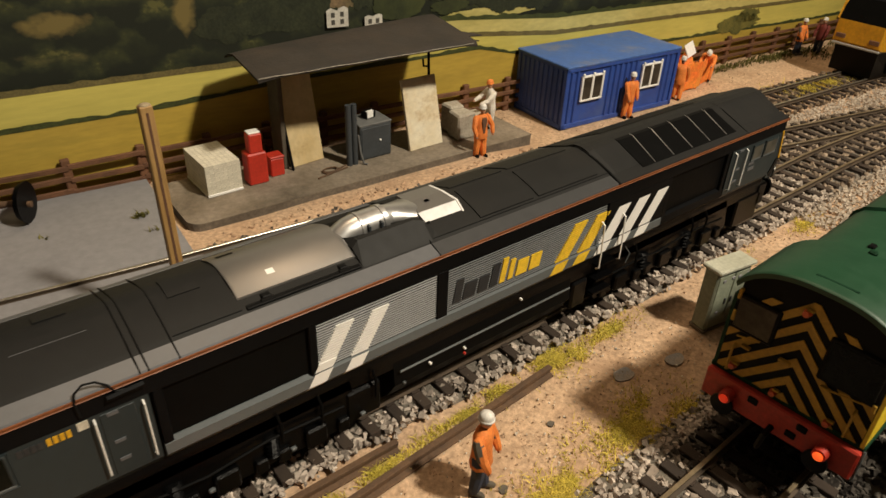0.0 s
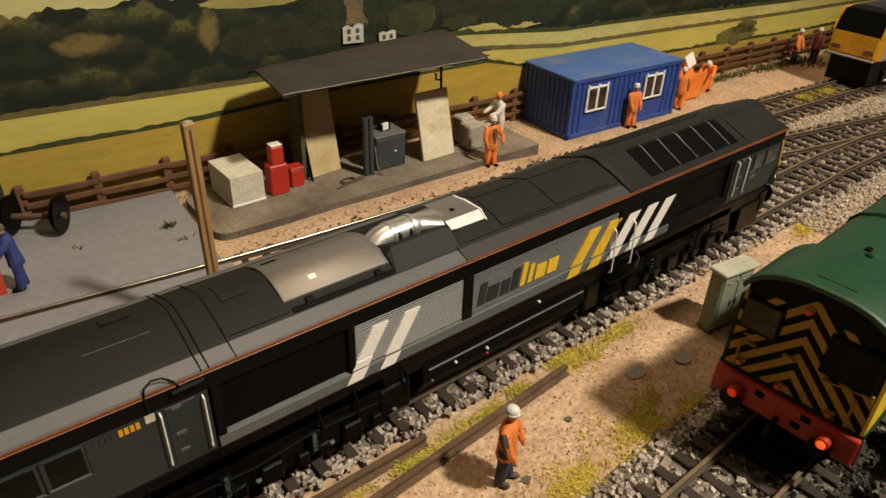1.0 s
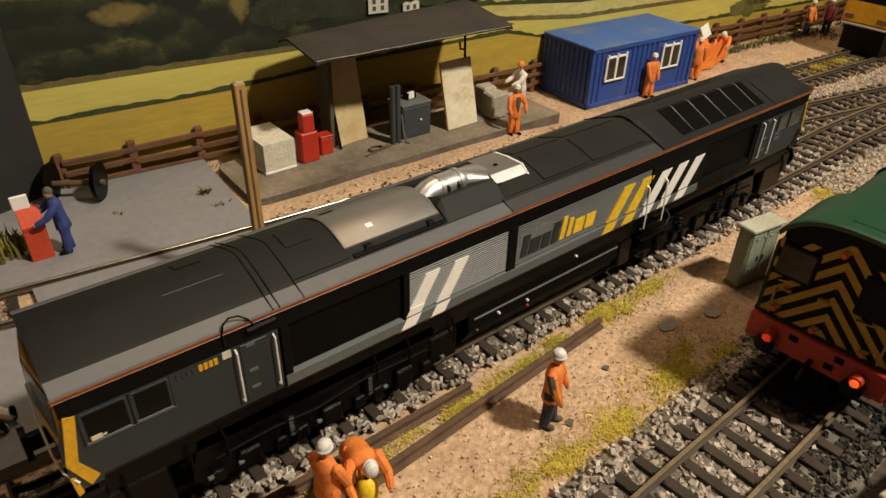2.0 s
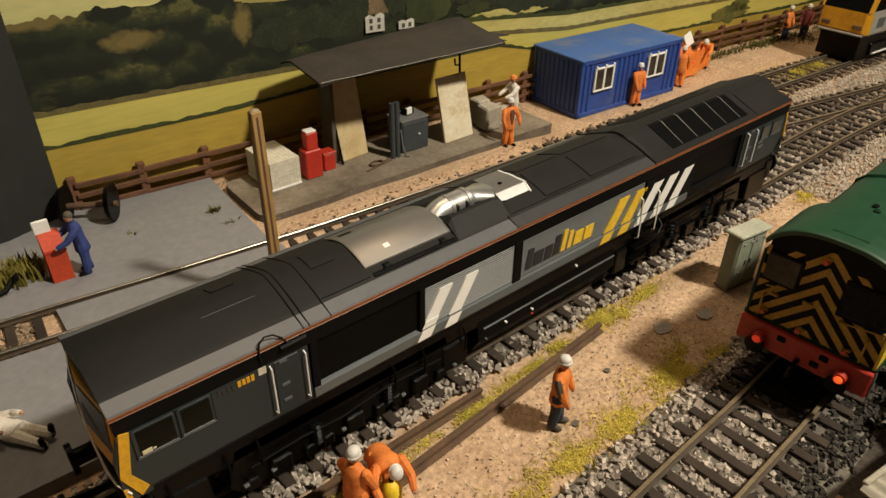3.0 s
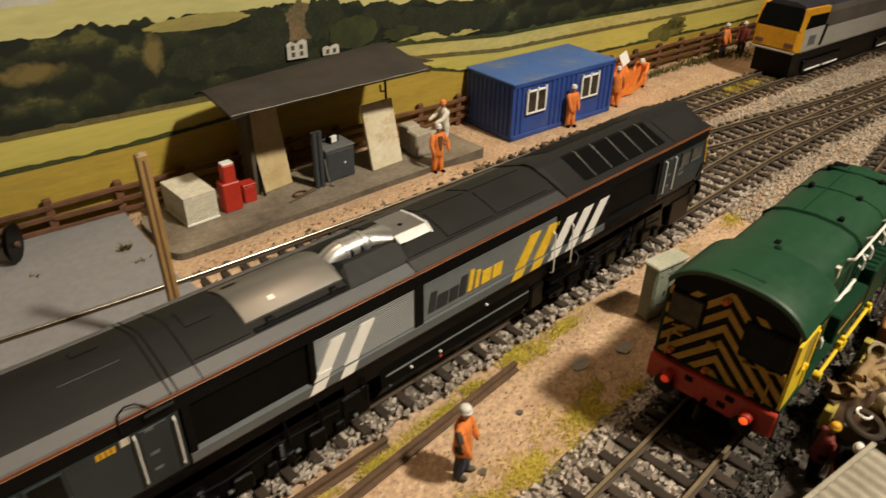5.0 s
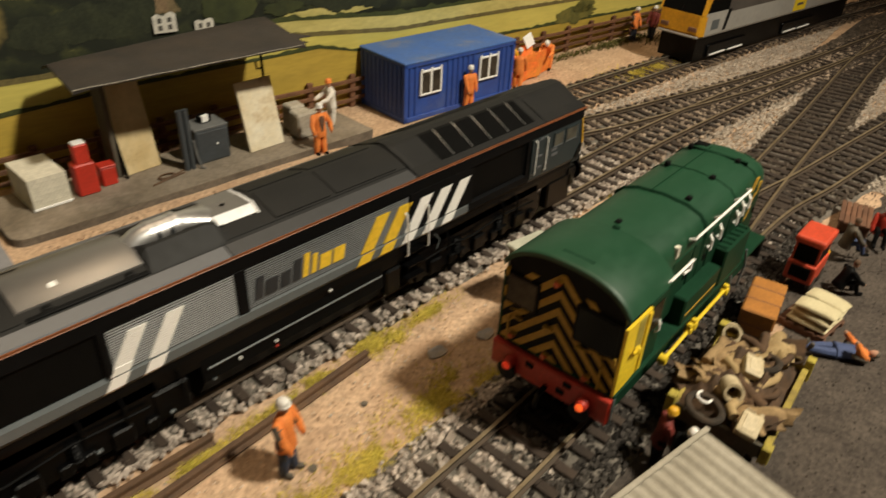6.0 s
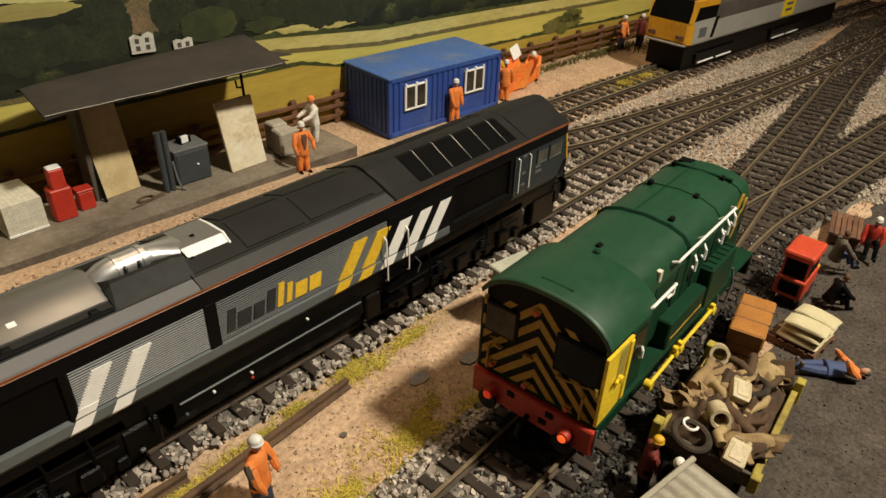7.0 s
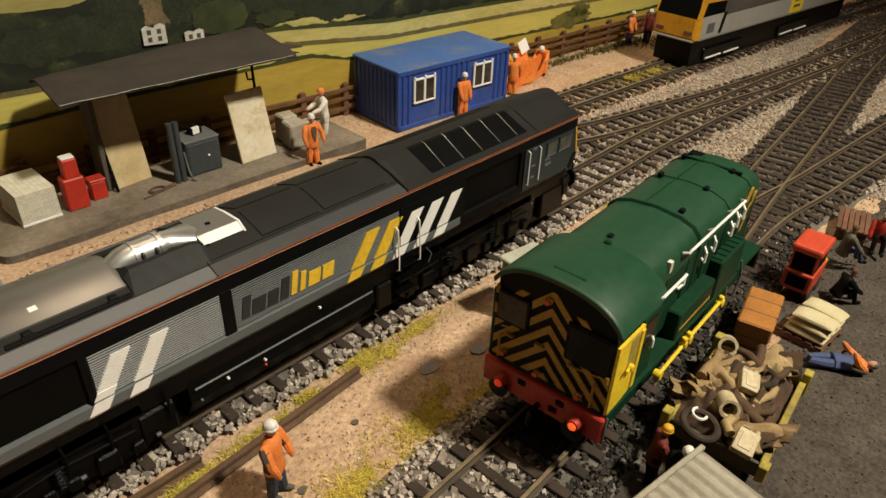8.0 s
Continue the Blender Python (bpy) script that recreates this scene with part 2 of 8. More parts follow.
GLOSSBLACK = mat("gloss_black", (0.003, 0.003, 0.003), 0.5, col2=(0.004, 0.004, 0.004), scale=0.8, spec=0.06)
RED = mat("red_paint", (0.52, 0.035, 0.018), 0.45, col2=(0.42, 0.028, 0.015), scale=1.2)
REDBOX = mat("orange_red_paint", (0.56, 0.062, 0.022), 0.55, col2=(0.46, 0.05, 0.018), scale=1.0)
WHITE = mat("white_paint", (0.88, 0.86, 0.82), 0.5, col2=(0.84, 0.82, 0.78), scale=0.8, fine=0.04)
DARKRED = mat("figurine_dark_red", (0.17, 0.022, 0.014), 0.75, col2=(0.10, 0.014, 0.01), scale=2.5)
CREAM = mat("cream_blocks", (0.66, 0.62, 0.51), 0.85, col2=(0.58, 0.53, 0.42), scale=1.5, piecewise=0.08, bump=0.01)
BLUE = mat("container_blue", (0.025, 0.075, 0.34), 0.55, col2=(0.03, 0.06, 0.25), scale=0.6, fine=0.1, stain=(0.06, 0.10, 0.28), stain_scale=0.8)
BLUETOP = mat("container_roof_blue", (0.045, 0.12, 0.37), 0.6, col2=(0.075, 0.14, 0.32), scale=0.5, fine=0.14, stain=(0.17, 0.18, 0.23), stain_scale=0.5)
BROWNGLASS = mat("brown_window", (0.075, 0.06, 0.045), 0.35, col2=(0.025, 0.02, 0.016), scale=1.5, spec=0.2)
GLASS = mat("dark_window", (0.005, 0.006, 0.004), 0.2, spec=0.14, scale=1.0)
PALEGLASS = mat("pale_lit_window", (0.10, 0.095, 0.075), 0.3, col2=(0.05, 0.045, 0.035), scale=2.5, spec=0.3)
WOOD = mat("bare_wood_post", (0.42, 0.25, 0.09), 0.6, col2=(0.30, 0.16, 0.05), scale=0.7, stretch=(4, 4, 0.4))
GREEN = mat("loco_green", (0.0095, 0.054, 0.023), 0.48, col2=(0.008, 0.046, 0.02), scale=0.5, fine=0.06, stain=(0.013, 0.058, 0.027), stain_scale=0.6)
# Darker copy of the loco green for the shunter's shaded sides and fittings.
DKGREEN = mat("shaded_loco_green", (0.008, 0.041, 0.019), 0.55, scale=0.8, spec=0.15)
STRIPEYELLOW = mat("stripe_yellow", (0.80, 0.52, 0.035), 0.5, col2=(0.72, 0.46, 0.03), scale=1.2)
YELLOW = mat("warning_yellow", (0.68, 0.37, 0.015), 0.5, col2=(0.58, 0.31, 0.013), scale=1.2)
# Warning yellow darkened for the cab end that lies in shade.
CHEVRON = mat("shaded_chevron_yellow", (0.44, 0.26, 0.02), 0.6, col2=(0.36, 0.21, 0.018), scale=1.2, fine=0.2)
# Red paint toned down because the buffer beam is in shade.
BEAMRED = mat("shaded_beam_red", (0.46, 0.034, 0.016), 0.5, col2=(0.36, 0.026, 0.013), scale=1.2, fine=0.2)
LEMON = mat("lemon_yellow", (0.84, 0.61, 0.025), 0.5, col2=(0.76, 0.53, 0.022), scale=1.0)
DIMTAIL = glow("dim_tail_lamp", (0.9, 0.05, 0.015), 0.35)
LAMPRED = mat("orange_lamp_lens", (0.70, 0.12, 0.03), 0.4, scale=2)
TAIL = glow("lit_tail_lamp", (1.0, 0.12, 0.02), 0.9)
GREYSIDE = mat("loco_grey", (0.026, 0.035, 0.0375), 0.42, col2=(0.022, 0.030, 0.0325), scale=0.6, fine=0.06, spec=0.3)
LTGREY = mat("loco_mid_grey", (0.105, 0.116, 0.12), 0.42, col2=(0.095, 0.105, 0.108), scale=0.7, fine=0.06)
ROOFGREY = mat("loco_roof", (0.0125, 0.0125, 0.012), 0.6, col2=(0.010, 0.010, 0.0098), scale=0.6, fine=0.12, spec=0.25, stain=(0.017, 0.0155, 0.0135), stain_scale=0.35)
ROOFSTRIP = mat("loco_cantrail_grey", (0.12, 0.123, 0.132), 0.42, col2=(0.105, 0.108, 0.116), scale=0.6, fine=0.06)
ROOFMID = mat("loco_cantrail_dark_grey", (0.045, 0.046, 0.048), 0.45, col2=(0.038, 0.039, 0.041), scale=0.6, fine=0.06)
BLACKSIDE = mat("loco_black", (0.004, 0.0042, 0.0048), 0.5, scale=0.7, spec=0.09)
ORANGE = mat("orange_line", (0.21, 0.064, 0.018), 0.5, scale=1.5)
SLATGREY = mat("slat_grey", (0.30, 0.305, 0.305), 0.4, col2=(0.26, 0.265, 0.265), scale=0.7, fine=0.06)
LOUVREGREY = mat("dim_slat_grey", (0.15, 0.157, 0.16), 0.42, col2=(0.13, 0.137, 0.14), scale=0.7, fine=0.06)
SILVER = mat("silver_paint", (0.30, 0.29, 0.28), 0.43, 0.85, col2=(0.305, 0.295, 0.285), scale=0.5, fine=0.02)
WHITESILVER = mat("lit_white_silver", (0.88, 0.87, 0.86), 0.4, 0.0, scale=1.0, fine=0.05)
RAILBRIGHT = mat("polished_rail_top", (0.62, 0.57, 0.48), 0.3, 0.85, col2=(0.5, 0.44, 0.36), scale=1.0)
BRIGHTSILVER = mat("bright_silver", (0.62, 0.61, 0.60), 0.34, 0.85, scale=1.0, fine=0.05)
DARKTEXT = mat("dark_grey_lettering", (0.028, 0.03, 0.034), 0.5, scale=2)
BOGIE = mat("bogie_black", (0.0024, 0.0024, 0.0026), 0.3, scale=2, bump=0.01, spec=0.12)
SUITORANGE = mat("figurine_orange", (0.84, 0.26, 0.05), 0.75, col2=(0.68, 0.18, 0.035), scale=2.5)
SKIN = mat("figurine_skin", (0.50, 0.27, 0.17), 0.7, scale=3)
HELMET = mat("figurine_helmet_white", (0.78, 0.75, 0.70), 0.5, scale=3)
NAVY = mat("figurine_navy", (0.02, 0.03, 0.06), 0.75, col2=(0.035, 0.04, 0.06), scale=3)
OVERALL = mat("figurine_blue_overall", (0.035, 0.055, 0.22), 0.75, col2=(0.025, 0.04, 0.16), scale=2.5)
JEANS = mat("figurine_jeans", (0.06, 0.085, 0.19), 0.8, scale=2.5)
DRAB = mat("figurine_drab", (0.12, 0.10, 0.075), 0.8, scale=3)
WHITESUIT = mat("figurine_white_suit", (0.8, 0.75, 0.67), 0.75, col2=(0.66, 0.60, 0.52), scale=2)
CRATEWOOD = mat("orange_crate", (0.40, 0.165, 0.03), 0.6, col2=(0.29, 0.115, 0.022), scale=1.5)
SACK = mat("cream_sack", (0.60, 0.53, 0.33), 0.85, col2=(0.52, 0.45, 0.27), scale=1.2, fine=0.06, bump=0.01, bscale=6)
OLIVEPOST = mat("olive_yellow_paint", (0.44, 0.36, 0.05), 0.7, col2=(0.26, 0.20, 0.035), scale=2.0, fine=0.25)
OLDWOOD = mat("olive_wood", (0.40, 0.31, 0.055), 0.85, col2=(0.2, 0.15, 0.04), scale=1.8, piecewise=0.2)
CANVAS = mat("canvas_junk", (0.31, 0.21, 0.10), 0.9, col2=(0.19, 0.12, 0.055), scale=1.8, fine=0.2, bump=0.03, bscale=8, stain=(0.08, 0.052, 0.028), stain_scale=1.6)
TANCANVAS = mat("tan_canvas", (0.40, 0.29, 0.14), 0.9, col2=(0.27, 0.18, 0.08), scale=1.8, fine=0.15, bump=0.02, bscale=8)
DARKCANVAS = mat("dark_canvas", (0.095, 0.052, 0.025), 0.9, col2=(0.05, 0.03, 0.017), scale=2.0, fine=0.2, bump=0.02, bscale=8)
PALETIN = mat("pale_dusty_tin", (0.58, 0.49, 0.32), 0.6, col2=(0.44, 0.35, 0.2), scale=2.0, fine=0.2)
TYRE = mat("worn_rubber", (0.022, 0.017, 0.012), 0.95, col2=(0.055, 0.037, 0.023), scale=2.5)
TIN = mat("dirty_tin", (0.42, 0.34, 0.21), 0.6, col2=(0.22, 0.16, 0.09), scale=2.5)
CORRUG = mat("corrugated_sheet", (0.36, 0.325, 0.26), 0.7, col2=(0.28, 0.25, 0.195), scale=1.0, fine=0.12)
RELAYGREEN = mat("relay_cabinet_green", (0.27, 0.295, 0.22), 0.7, col2=(0.2, 0.225, 0.165), scale=1.2)
RELAYROOF = mat("pale_cabinet_roof", (0.46, 0.46, 0.37), 0.7, col2=(0.36, 0.36, 0.28), scale=1.5)
TOWER = mat("dark_wall_paint", (0.016, 0.016, 0.015), 0.8, col2=(0.021, 0.02, 0.019), scale=0.4)
BROWNWOOD = mat("brown_boards", (0.16, 0.075, 0.04), 0.8, piecewise=0.25, scale=2)
ELGREY = mat("electric_grey", (0.36, 0.34, 0.31), 0.5, col2=(0.32, 0.30, 0.27), scale=0.5, fine=0.08)
ELDARK = mat("electric_dark_grey", (0.10, 0.085, 0.075), 0.5, scale=0.6)
ELROOF = mat("electric_roof", (0.03, 0.032, 0.045), 0.5, col2=(0.022, 0.022, 0.03), scale=0.6)
NOSEYELLOW = mat("nose_yellow", (0.66, 0.32, 0.012), 0.5, col2=(0.54, 0.25, 0.01), scale=0.9)
ROOMWALL = mat("room_wall_paint", (0.19, 0.19, 0.185), 0.9, scale=0.05)
CEILING = mat("white_ceiling_paint", (0.84, 0.84, 0.83), 0.9, scale=0.05)
SAFETY = mat("orange_safety_sheet", (0.85, 0.17, 0.028), 0.7, col2=(0.80, 0.28, 0.04), scale=1.0, fine=0.2)


# ---- the large structure ----
rng = np.random.default_rng(7)


def backdrop_y(x):
    return 12.8 - 0.087 * x


# the board's ground: one uneven sheet of glued sand
bm = bmesh.new()
xs = [-30, -22] + [-14 + 0.5 * i for i in range(133)] + [60, 72]
ys = [-24, -21] + [-18 + 0.5 * i for i in range(71)]


def bank(x, y):
    """Sand heaped up between the siding and the platform."""
    return 0.27 * float(np.interp(x, [5, 6.5, 17, 20.5], [0.6, 1, 1, 0])) * float(np.interp(y, [5.9, 6.4, 10.5, 11.5], [0, 1, 1, 0.4]))


grid = [[bm.verts.new((x, y, 0.05 * noise.noise((x * 0.5, y * 0.5, 0)) - 0.03 + bank(x, y))) for y in ys] for x in xs]
for i in range(len(xs) - 1):
    for j in range(len(ys) - 1):
        bm.faces.new((grid[i][j], grid[i + 1][j], grid[i + 1][j + 1], grid[i][j + 1]))
ground = single("ground", bm, SAND, label="pinkish tan sand glued to the layout's board", category="ground", kind="structure", smooth=True)

# wooden baseboard under the scenery
bm = bmesh.new()
box(bm, -30.5, 72.5, -24.5, 18.0, -3.2, -0.25, 0.1)
single("baseboard", bm, WOOD, label="wooden baseboard that carries the layout", category="board", kind="structure")

# darker ash of the goods yard, with a ragged edge
bm = bmesh.new()
edge = []
for i in range(90):
    x = 10.6 + i * 0.5
    edge.append((x, -7.75 - 0.035 * max(x - 24, 0) * 6 * (x > 24) * 0.35 + 0.16 * noise.noise((x * 0.9, 3, 0)) + 0.1 * noise.noise((x * 3, 5, 0))))
rows = [[bm.verts.new((x, y0 - k * (y0 + 30) / 12, (-0.03 if k == 0 else 0.03) + 0.02 * noise.noise((x, k, 0)))) for k in range(13)] for x, y0 in edge]
for a, b in zip(rows, rows[1:]):
    for k in range(12):
        bm.faces.new((a[k], b[k], b[k + 1], a[k + 1]))
single("yard_surface", bm, YARD, label="dark ash surface of the goods yard", category="yard", kind="structure", smooth=True)


def rubble(n, place, size, flat=0.7):
    """n small angular stones: vertices and faces."""
    base = np.array([[x, y, z] for x in (-1, 1) for y in (-1, 1) for z in (-1, 1)], float) / 1.6
    quad = np.array([[0, 1, 3, 2], [4, 6, 7, 5], [0, 4, 5, 1], [2, 3, 7, 6], [0, 2, 6, 4], [1, 5, 7, 3]])
    p = np.asarray(place)[:n]
    n = len(p)
    v = base[None] + rng.uniform(-0.32, 0.32, (n, 8, 3))
    v *= (rng.uniform(0.65, 1.3, (n, 1, 1)) * np.asarray(size).reshape(-1, 1, 1)) * np.array([1, 0.85, flat])
    q = rng.normal(size=(n, 4))
    q /= np.linalg.norm(q, axis=1)[:, None]
    w, x, y, z = q.T
    rot = np.stack([np.stack([1 - 2 * (y * y + z * z), 2 * (x * y - z * w), 2 * (x * z + y * w)], 1),
                    np.stack([2 * (x * y + z * w), 1 - 2 * (x * x + z * z), 2 * (y * z - x * w)], 1),
                    np.stack([2 * (x * z - y * w), 2 * (y * z + x * w), 1 - 2 * (x * x + y * y)], 1)], 1)
    v = np.einsum("nij,nkj->nki", rot, v) + p[:, None]
    f = (quad[None] + 8 * np.arange(n)[:, None, None]).reshape(-1, 4)
    return v.reshape(-1, 3), f.tolist()


# loose grains on the sand and the ash
n = 5000
gx, gy = rng.uniform(2, 30, n), rng.uniform(-8, -1.6, n)
v, f = rubble(n, np.stack([gx, gy, np.full(n, 0.0)], 1), rng.uniform(0.01, 0.026, n))
loose("sand_grains", v, f, GRIT, ground, label="loose sand grains")
n = 420
v, f = rubble(n, np.stack([rng.uniform(3, 15, n), rng.uniform(-4.6, -1.9, n), np.full(n, 0.0)], 1), rng.uniform(0.014, 0.03, n))
loose("pale_grains", v, f, PALEGRIT, ground, label="pale grains in the sand")
n = 1500
v, f = rubble(n, np.stack([rng.uniform(6, 36, n), rng.uniform(6.3, 12, n), np.full(n, 0.0)], 1), rng.uniform(0.015, 0.035, n))
loose("sand_grains", v, f, GRIT, ground, label="loose sand grains")
n = 5000
v, f = rubble(n, np.stack([rng.uniform(13, 34, n), rng.uniform(-14, -7.8, n), np.full(n, 0.03)], 1), rng.uniform(0.012, 0.035, n))
loose("ash_grains", v, f, YARDGRIT, ground, label="loose ash grains")

# ---- tracks ----
RAIL_TOP = 0.38
GAUGE = 0.65
TRACKS = {
    "main": [(-13.24, 0.08), (0.15, -0.05), (11.84, -0.12), (23.25, -0.18), (27.77, -0.18), (33.82, -0.51), (38.89, -0.91), (45.54, -1.56), (54.31, -2.41), (66.87, -3.62)],
    "crossover": [(18.5, 4.87), (22.93, 3.45), (27.28, 1.92), (32.37, 0.78), (37.5, -0.25), (42.99, -1.09), (47.09, -1.57)],
    "siding": [(-11.18, 8.08), (-3.51, 7.12), (0.35, 6.66), (6.18, 5.99), (12.07, 5.56), (20.01, 5.21), (29.04, 4.66), (36.14, 4.11), (43.3, 3.46), (54.67, 2.2), (67.27, 0.77)],
    "yard": [(-0.05, -6.59), (7.69, -6.31), (12.09, -6.21), (17.5, -5.97), (21.48, -5.58), (25.5, -5.1), (28.82, -4.75), (33.59, -4.31), (38.71, -3.78), (45.43, -3.11), (54.3, -2.61), (67.01, -2.09)],
    "loop": [(19.49, -5.85), (24.96, -5.8), (28.44, -6.22), (32.95, -6.66), (39.5, -7.32), (51.75, -8.56)],
}
bm = bmesh.new()
box(bm, -0.115, 0.115, -1.2, 1.2, 0.05, 0.225, 0.012)
box(bm, -0.09, 0.09, -0.8, -0.52, 0.21, 0.255)
box(bm, -0.09, 0.09, 0.52, 0.8, 0.21, 0.255)
sleeper_mesh = mesh_of("sleeper", bm, SLEEPER)
rail_profile = [(-0.085, 0.235), (-0.085, 0.255), (-0.02, 0.272), (-0.02, 0.325), (-0.042, 0.335), (-0.042, RAIL_TOP - 0.008), (-0.034, RAIL_TOP), (0.034, RAIL_TOP), (0.042, RAIL_TOP - 0.008), (0.042, 0.335), (0.02, 0.325), (0.02, 0.272), (0.085, 0.255), (0.085, 0.235)]


track_lines = {}
for k, (name, pts) in enumerate(TRACKS.items()):
    q, d = curve_through(pts)
    nrm = np.stack([-d[:, 1], d[:, 0]], 1)
    track_lines[name] = (q, nrm)
    lift = 0.006 * k
    track = thing("track", label={"main": "ballasted track with dark sleepers under the long grey loco", "crossover": "crossover track with dark sleepers joining two lines", "siding": "siding track partly set into a grey pad", "yard": "ballasted track under the green shunter", "loop": "loop track with dark sleepers beside the ash yard"}[name], category="track", group="railway tracks", kind="structure")
    for side in (-1, 1):
        bm = bmesh.new()
        rings = []
        for i in range(0, len(q), 2):
            c, m = q[i] + nrm[i] * side * GAUGE, nrm[i]
            rings.append([Vector((c[0] + m[0] * a, c[1] + m[1] * a, z + lift)) for a, z in rail_profile])
        fs = loft(bm, rings)
        npf = len(rail_profile)
        for i, f in enumerate(fs[:-2]):
            f.material_index = 1 if i % npf in (5, 6, 7) else 0
        part("rail", bm, [RAILSIDE, RAILBRIGHT if name == "siding" else RAILTOP], track)
    step = 0.62
    s = 0.3
    while s / 0.25 < len(q) - 1:
        i = int(s / 0.25)
        c = q[i] + (q[min(i + 1, len(q) - 1)] - q[i]) * (s / 0.25 - i)
        s += step
        if name == "siding" and 0.3 < c[0] < 6.6:
            continue
        turn = math.degrees(math.atan2(d[i][1], d[i][0])) + random.uniform(-1.2, 1.2)
        piece("sleeper", sleeper_mesh, track, pose(c[0], c[1], lift * 0.6 + random.uniform(-0.008, 0.008), 0, 0, turn))

# ballast beds and their stones
for k, (name, (q, nrm)) in enumerate(track_lines.items()):
    bm = bmesh.new()
    rings = []
    for i in range(0, len(q), 4):
        w = (1.2 if name == "siding" else ((1.0 if name == "main" else 1.5) if q[i][0] < 24 else 1.15)) + 0.1 * noise.noise((q[i][0] * 0.8, k * 9, 0))
        rings.append([Vector((q[i][0] + nrm[i][0] * a, q[i][1] + nrm[i][1] * a, z + 0.004 * k)) for a, z in ((-w - 0.35, -0.06), (-w, 0.06), (-1.1, 0.12), (1.1, 0.12), (w, 0.06), (w + 0.35, -0.06))])
    loft(bm, rings, closed=False)
    bed = single("ballast", bm, SAND if name == "siding" else BED, label="bed of grey ballast under the track", category="ballast", kind="structure", smooth=True)
    near = q[:, 0] < 25
    dens = 470
    count = int(near.sum() * 0.25 * dens)
    u = rng.choice(np.nonzero(near)[0], count)
    a = rng.uniform(-1.9, 1.9, count)
    p = q[u] + nrm[u] * a[:, None] + np.stack([rng.uniform(-0.13, 0.13, count), np.zeros(count)], 1)
    size = rng.uniform(0.05, 0.098, count)
    keep = (np.abs(np.abs(a) - GAUGE) > 0.1)
    if name == "siding":
        keep &= (p[:, 0] < 0.3) | ((p[:, 0] > 6.6) & (rng.random(count) < 0.3))
    z = np.where(np.abs(a) < 1.25, 0.10 + rng.uniform(0, 0.07, count), 0.14 - (np.abs(a) - 1.25) * 0.22 + rng.uniform(-0.02, 0.05, count))
    s_along = u * 0.25
    phase = np.abs(((s_along + rng.uniform(-0.12, 0.12, count) - 0.3 + 0.31) % 0.62) - 0.31)
    keep &= ~((phase < 0.11) & (np.abs(a) < 1.2) & (rng.random(count) < 0.8))
    lim = 1.25 if name == "siding" else (1.24 if name == "main" else 1.5)
    keep &= ~((np.abs(a) > lim) & (rng.random(count) < (np.abs(a) - lim) / (0.22 if name == "main" else 0.35)))
    # stones darkened for soot, and for shade beside and ahead of the shunter
    soot_shade = keep & (a < -0.8 + rng.normal(0, 0.15, count)) & (name in ("yard", "loop")) & (p[:, 0] > 7)
    soot_shade |= keep & (name == "yard") & (np.abs(a) < 1.25) & (p[:, 0] > 11.15 + rng.normal(0, 0.3, count))
    keep &= ~soot_shade
    v, f = rubble(keep.sum(), np.stack([p[keep, 0], p[keep, 1], z[keep]], 1), size[keep])
    loose("ballast_stones", v, f, BROWNSTONE if name == "siding" else STONE, bed, label="ballast stones")
    if soot_shade.any():
        v, f = rubble(soot_shade.sum(), np.stack([p[soot_shade, 0], p[soot_shade, 1], z[soot_shade]], 1), size[soot_shade])
        loose("sooty_stones", v, f, YARDSTONE, bed, label="ballast stones darkened for soot and shade")
    far = ~near
    if far.any():
        count = int(far.sum() * 0.25 * 190)
        u = rng.choice(np.nonzero(far)[0], count)
        a = rng.uniform(-1.9, 1.9, count)
        p = q[u] + nrm[u] * a[:, None] + np.stack([rng.uniform(-0.13, 0.13, count), np.zeros(count)], 1)
        ph = np.abs(((u * 0.25 + rng.uniform(-0.12, 0.12, count) + 0.01) % 0.62) - 0.31)
        keep = (np.abs(a) < 1.3) & (np.abs(np.abs(a) - GAUGE) > 0.12) & ~((ph < 0.14) & (np.abs(a) < 1.25))
        z = 0.12 + rng.uniform(-0.02, 0.06, count) - np.maximum(np.abs(a) - 1.25, 0) * 0.15
        v, f = rubble(keep.sum(), np.stack([p[keep, 0], p[keep, 1], z[keep]], 1), rng.uniform(0.06, 0.12, keep.sum()))
        loose("ballast_stones", v, f, BROWNSTONE if name == "siding" else (DARKSTONE if name in ("yard", "loop") else MIDSTONE), bed, label="tan-grey ballast stones")

# tan stone chippings between the far tracks
n = 64000
px, py = rng.uniform(22.5, 62, n), rng.uniform(-8.5, 4.5, n)
keep = np.ones(n, bool)
for q, nrm in track_lines.values():
    i = np.searchsorted(q[:, 0], px).clip(0, len(q) - 1)
    inside = (px > q[0, 0]) & (px < q[-1, 0])
    keep &= ~(inside & (np.abs(py - q[i, 1]) < 1.22))
qy = track_lines["yard"][0]
il = np.searchsorted(qy[:, 0], px).clip(0, len(qy) - 1)
keep &= py > qy[il, 1] - 6.0
keep &= ~((px < 27) & (py > 2.2)) & ~((px < 30) & (py < -6.6))
keep &= ~((px > 41.5) & (py < np.interp(px, [41.5, 46, 54, 68], [-1.6, -0.1, 0.7, 1.7])) & (py > np.interp(px, [40, 44, 52, 68], [-4.0, -4.3, -4.0, -5.1])))
p = np.stack([px[keep], py[keep], 0.04 + rng.uniform(-0.02, 0.03, keep.sum())], 1)
v, f = rubble(len(p), p, rng.uniform(0.035, 0.075, len(p)))
loose("tan_chippings", v, f, TANSTONE, ground, label="light tan stone chippings")

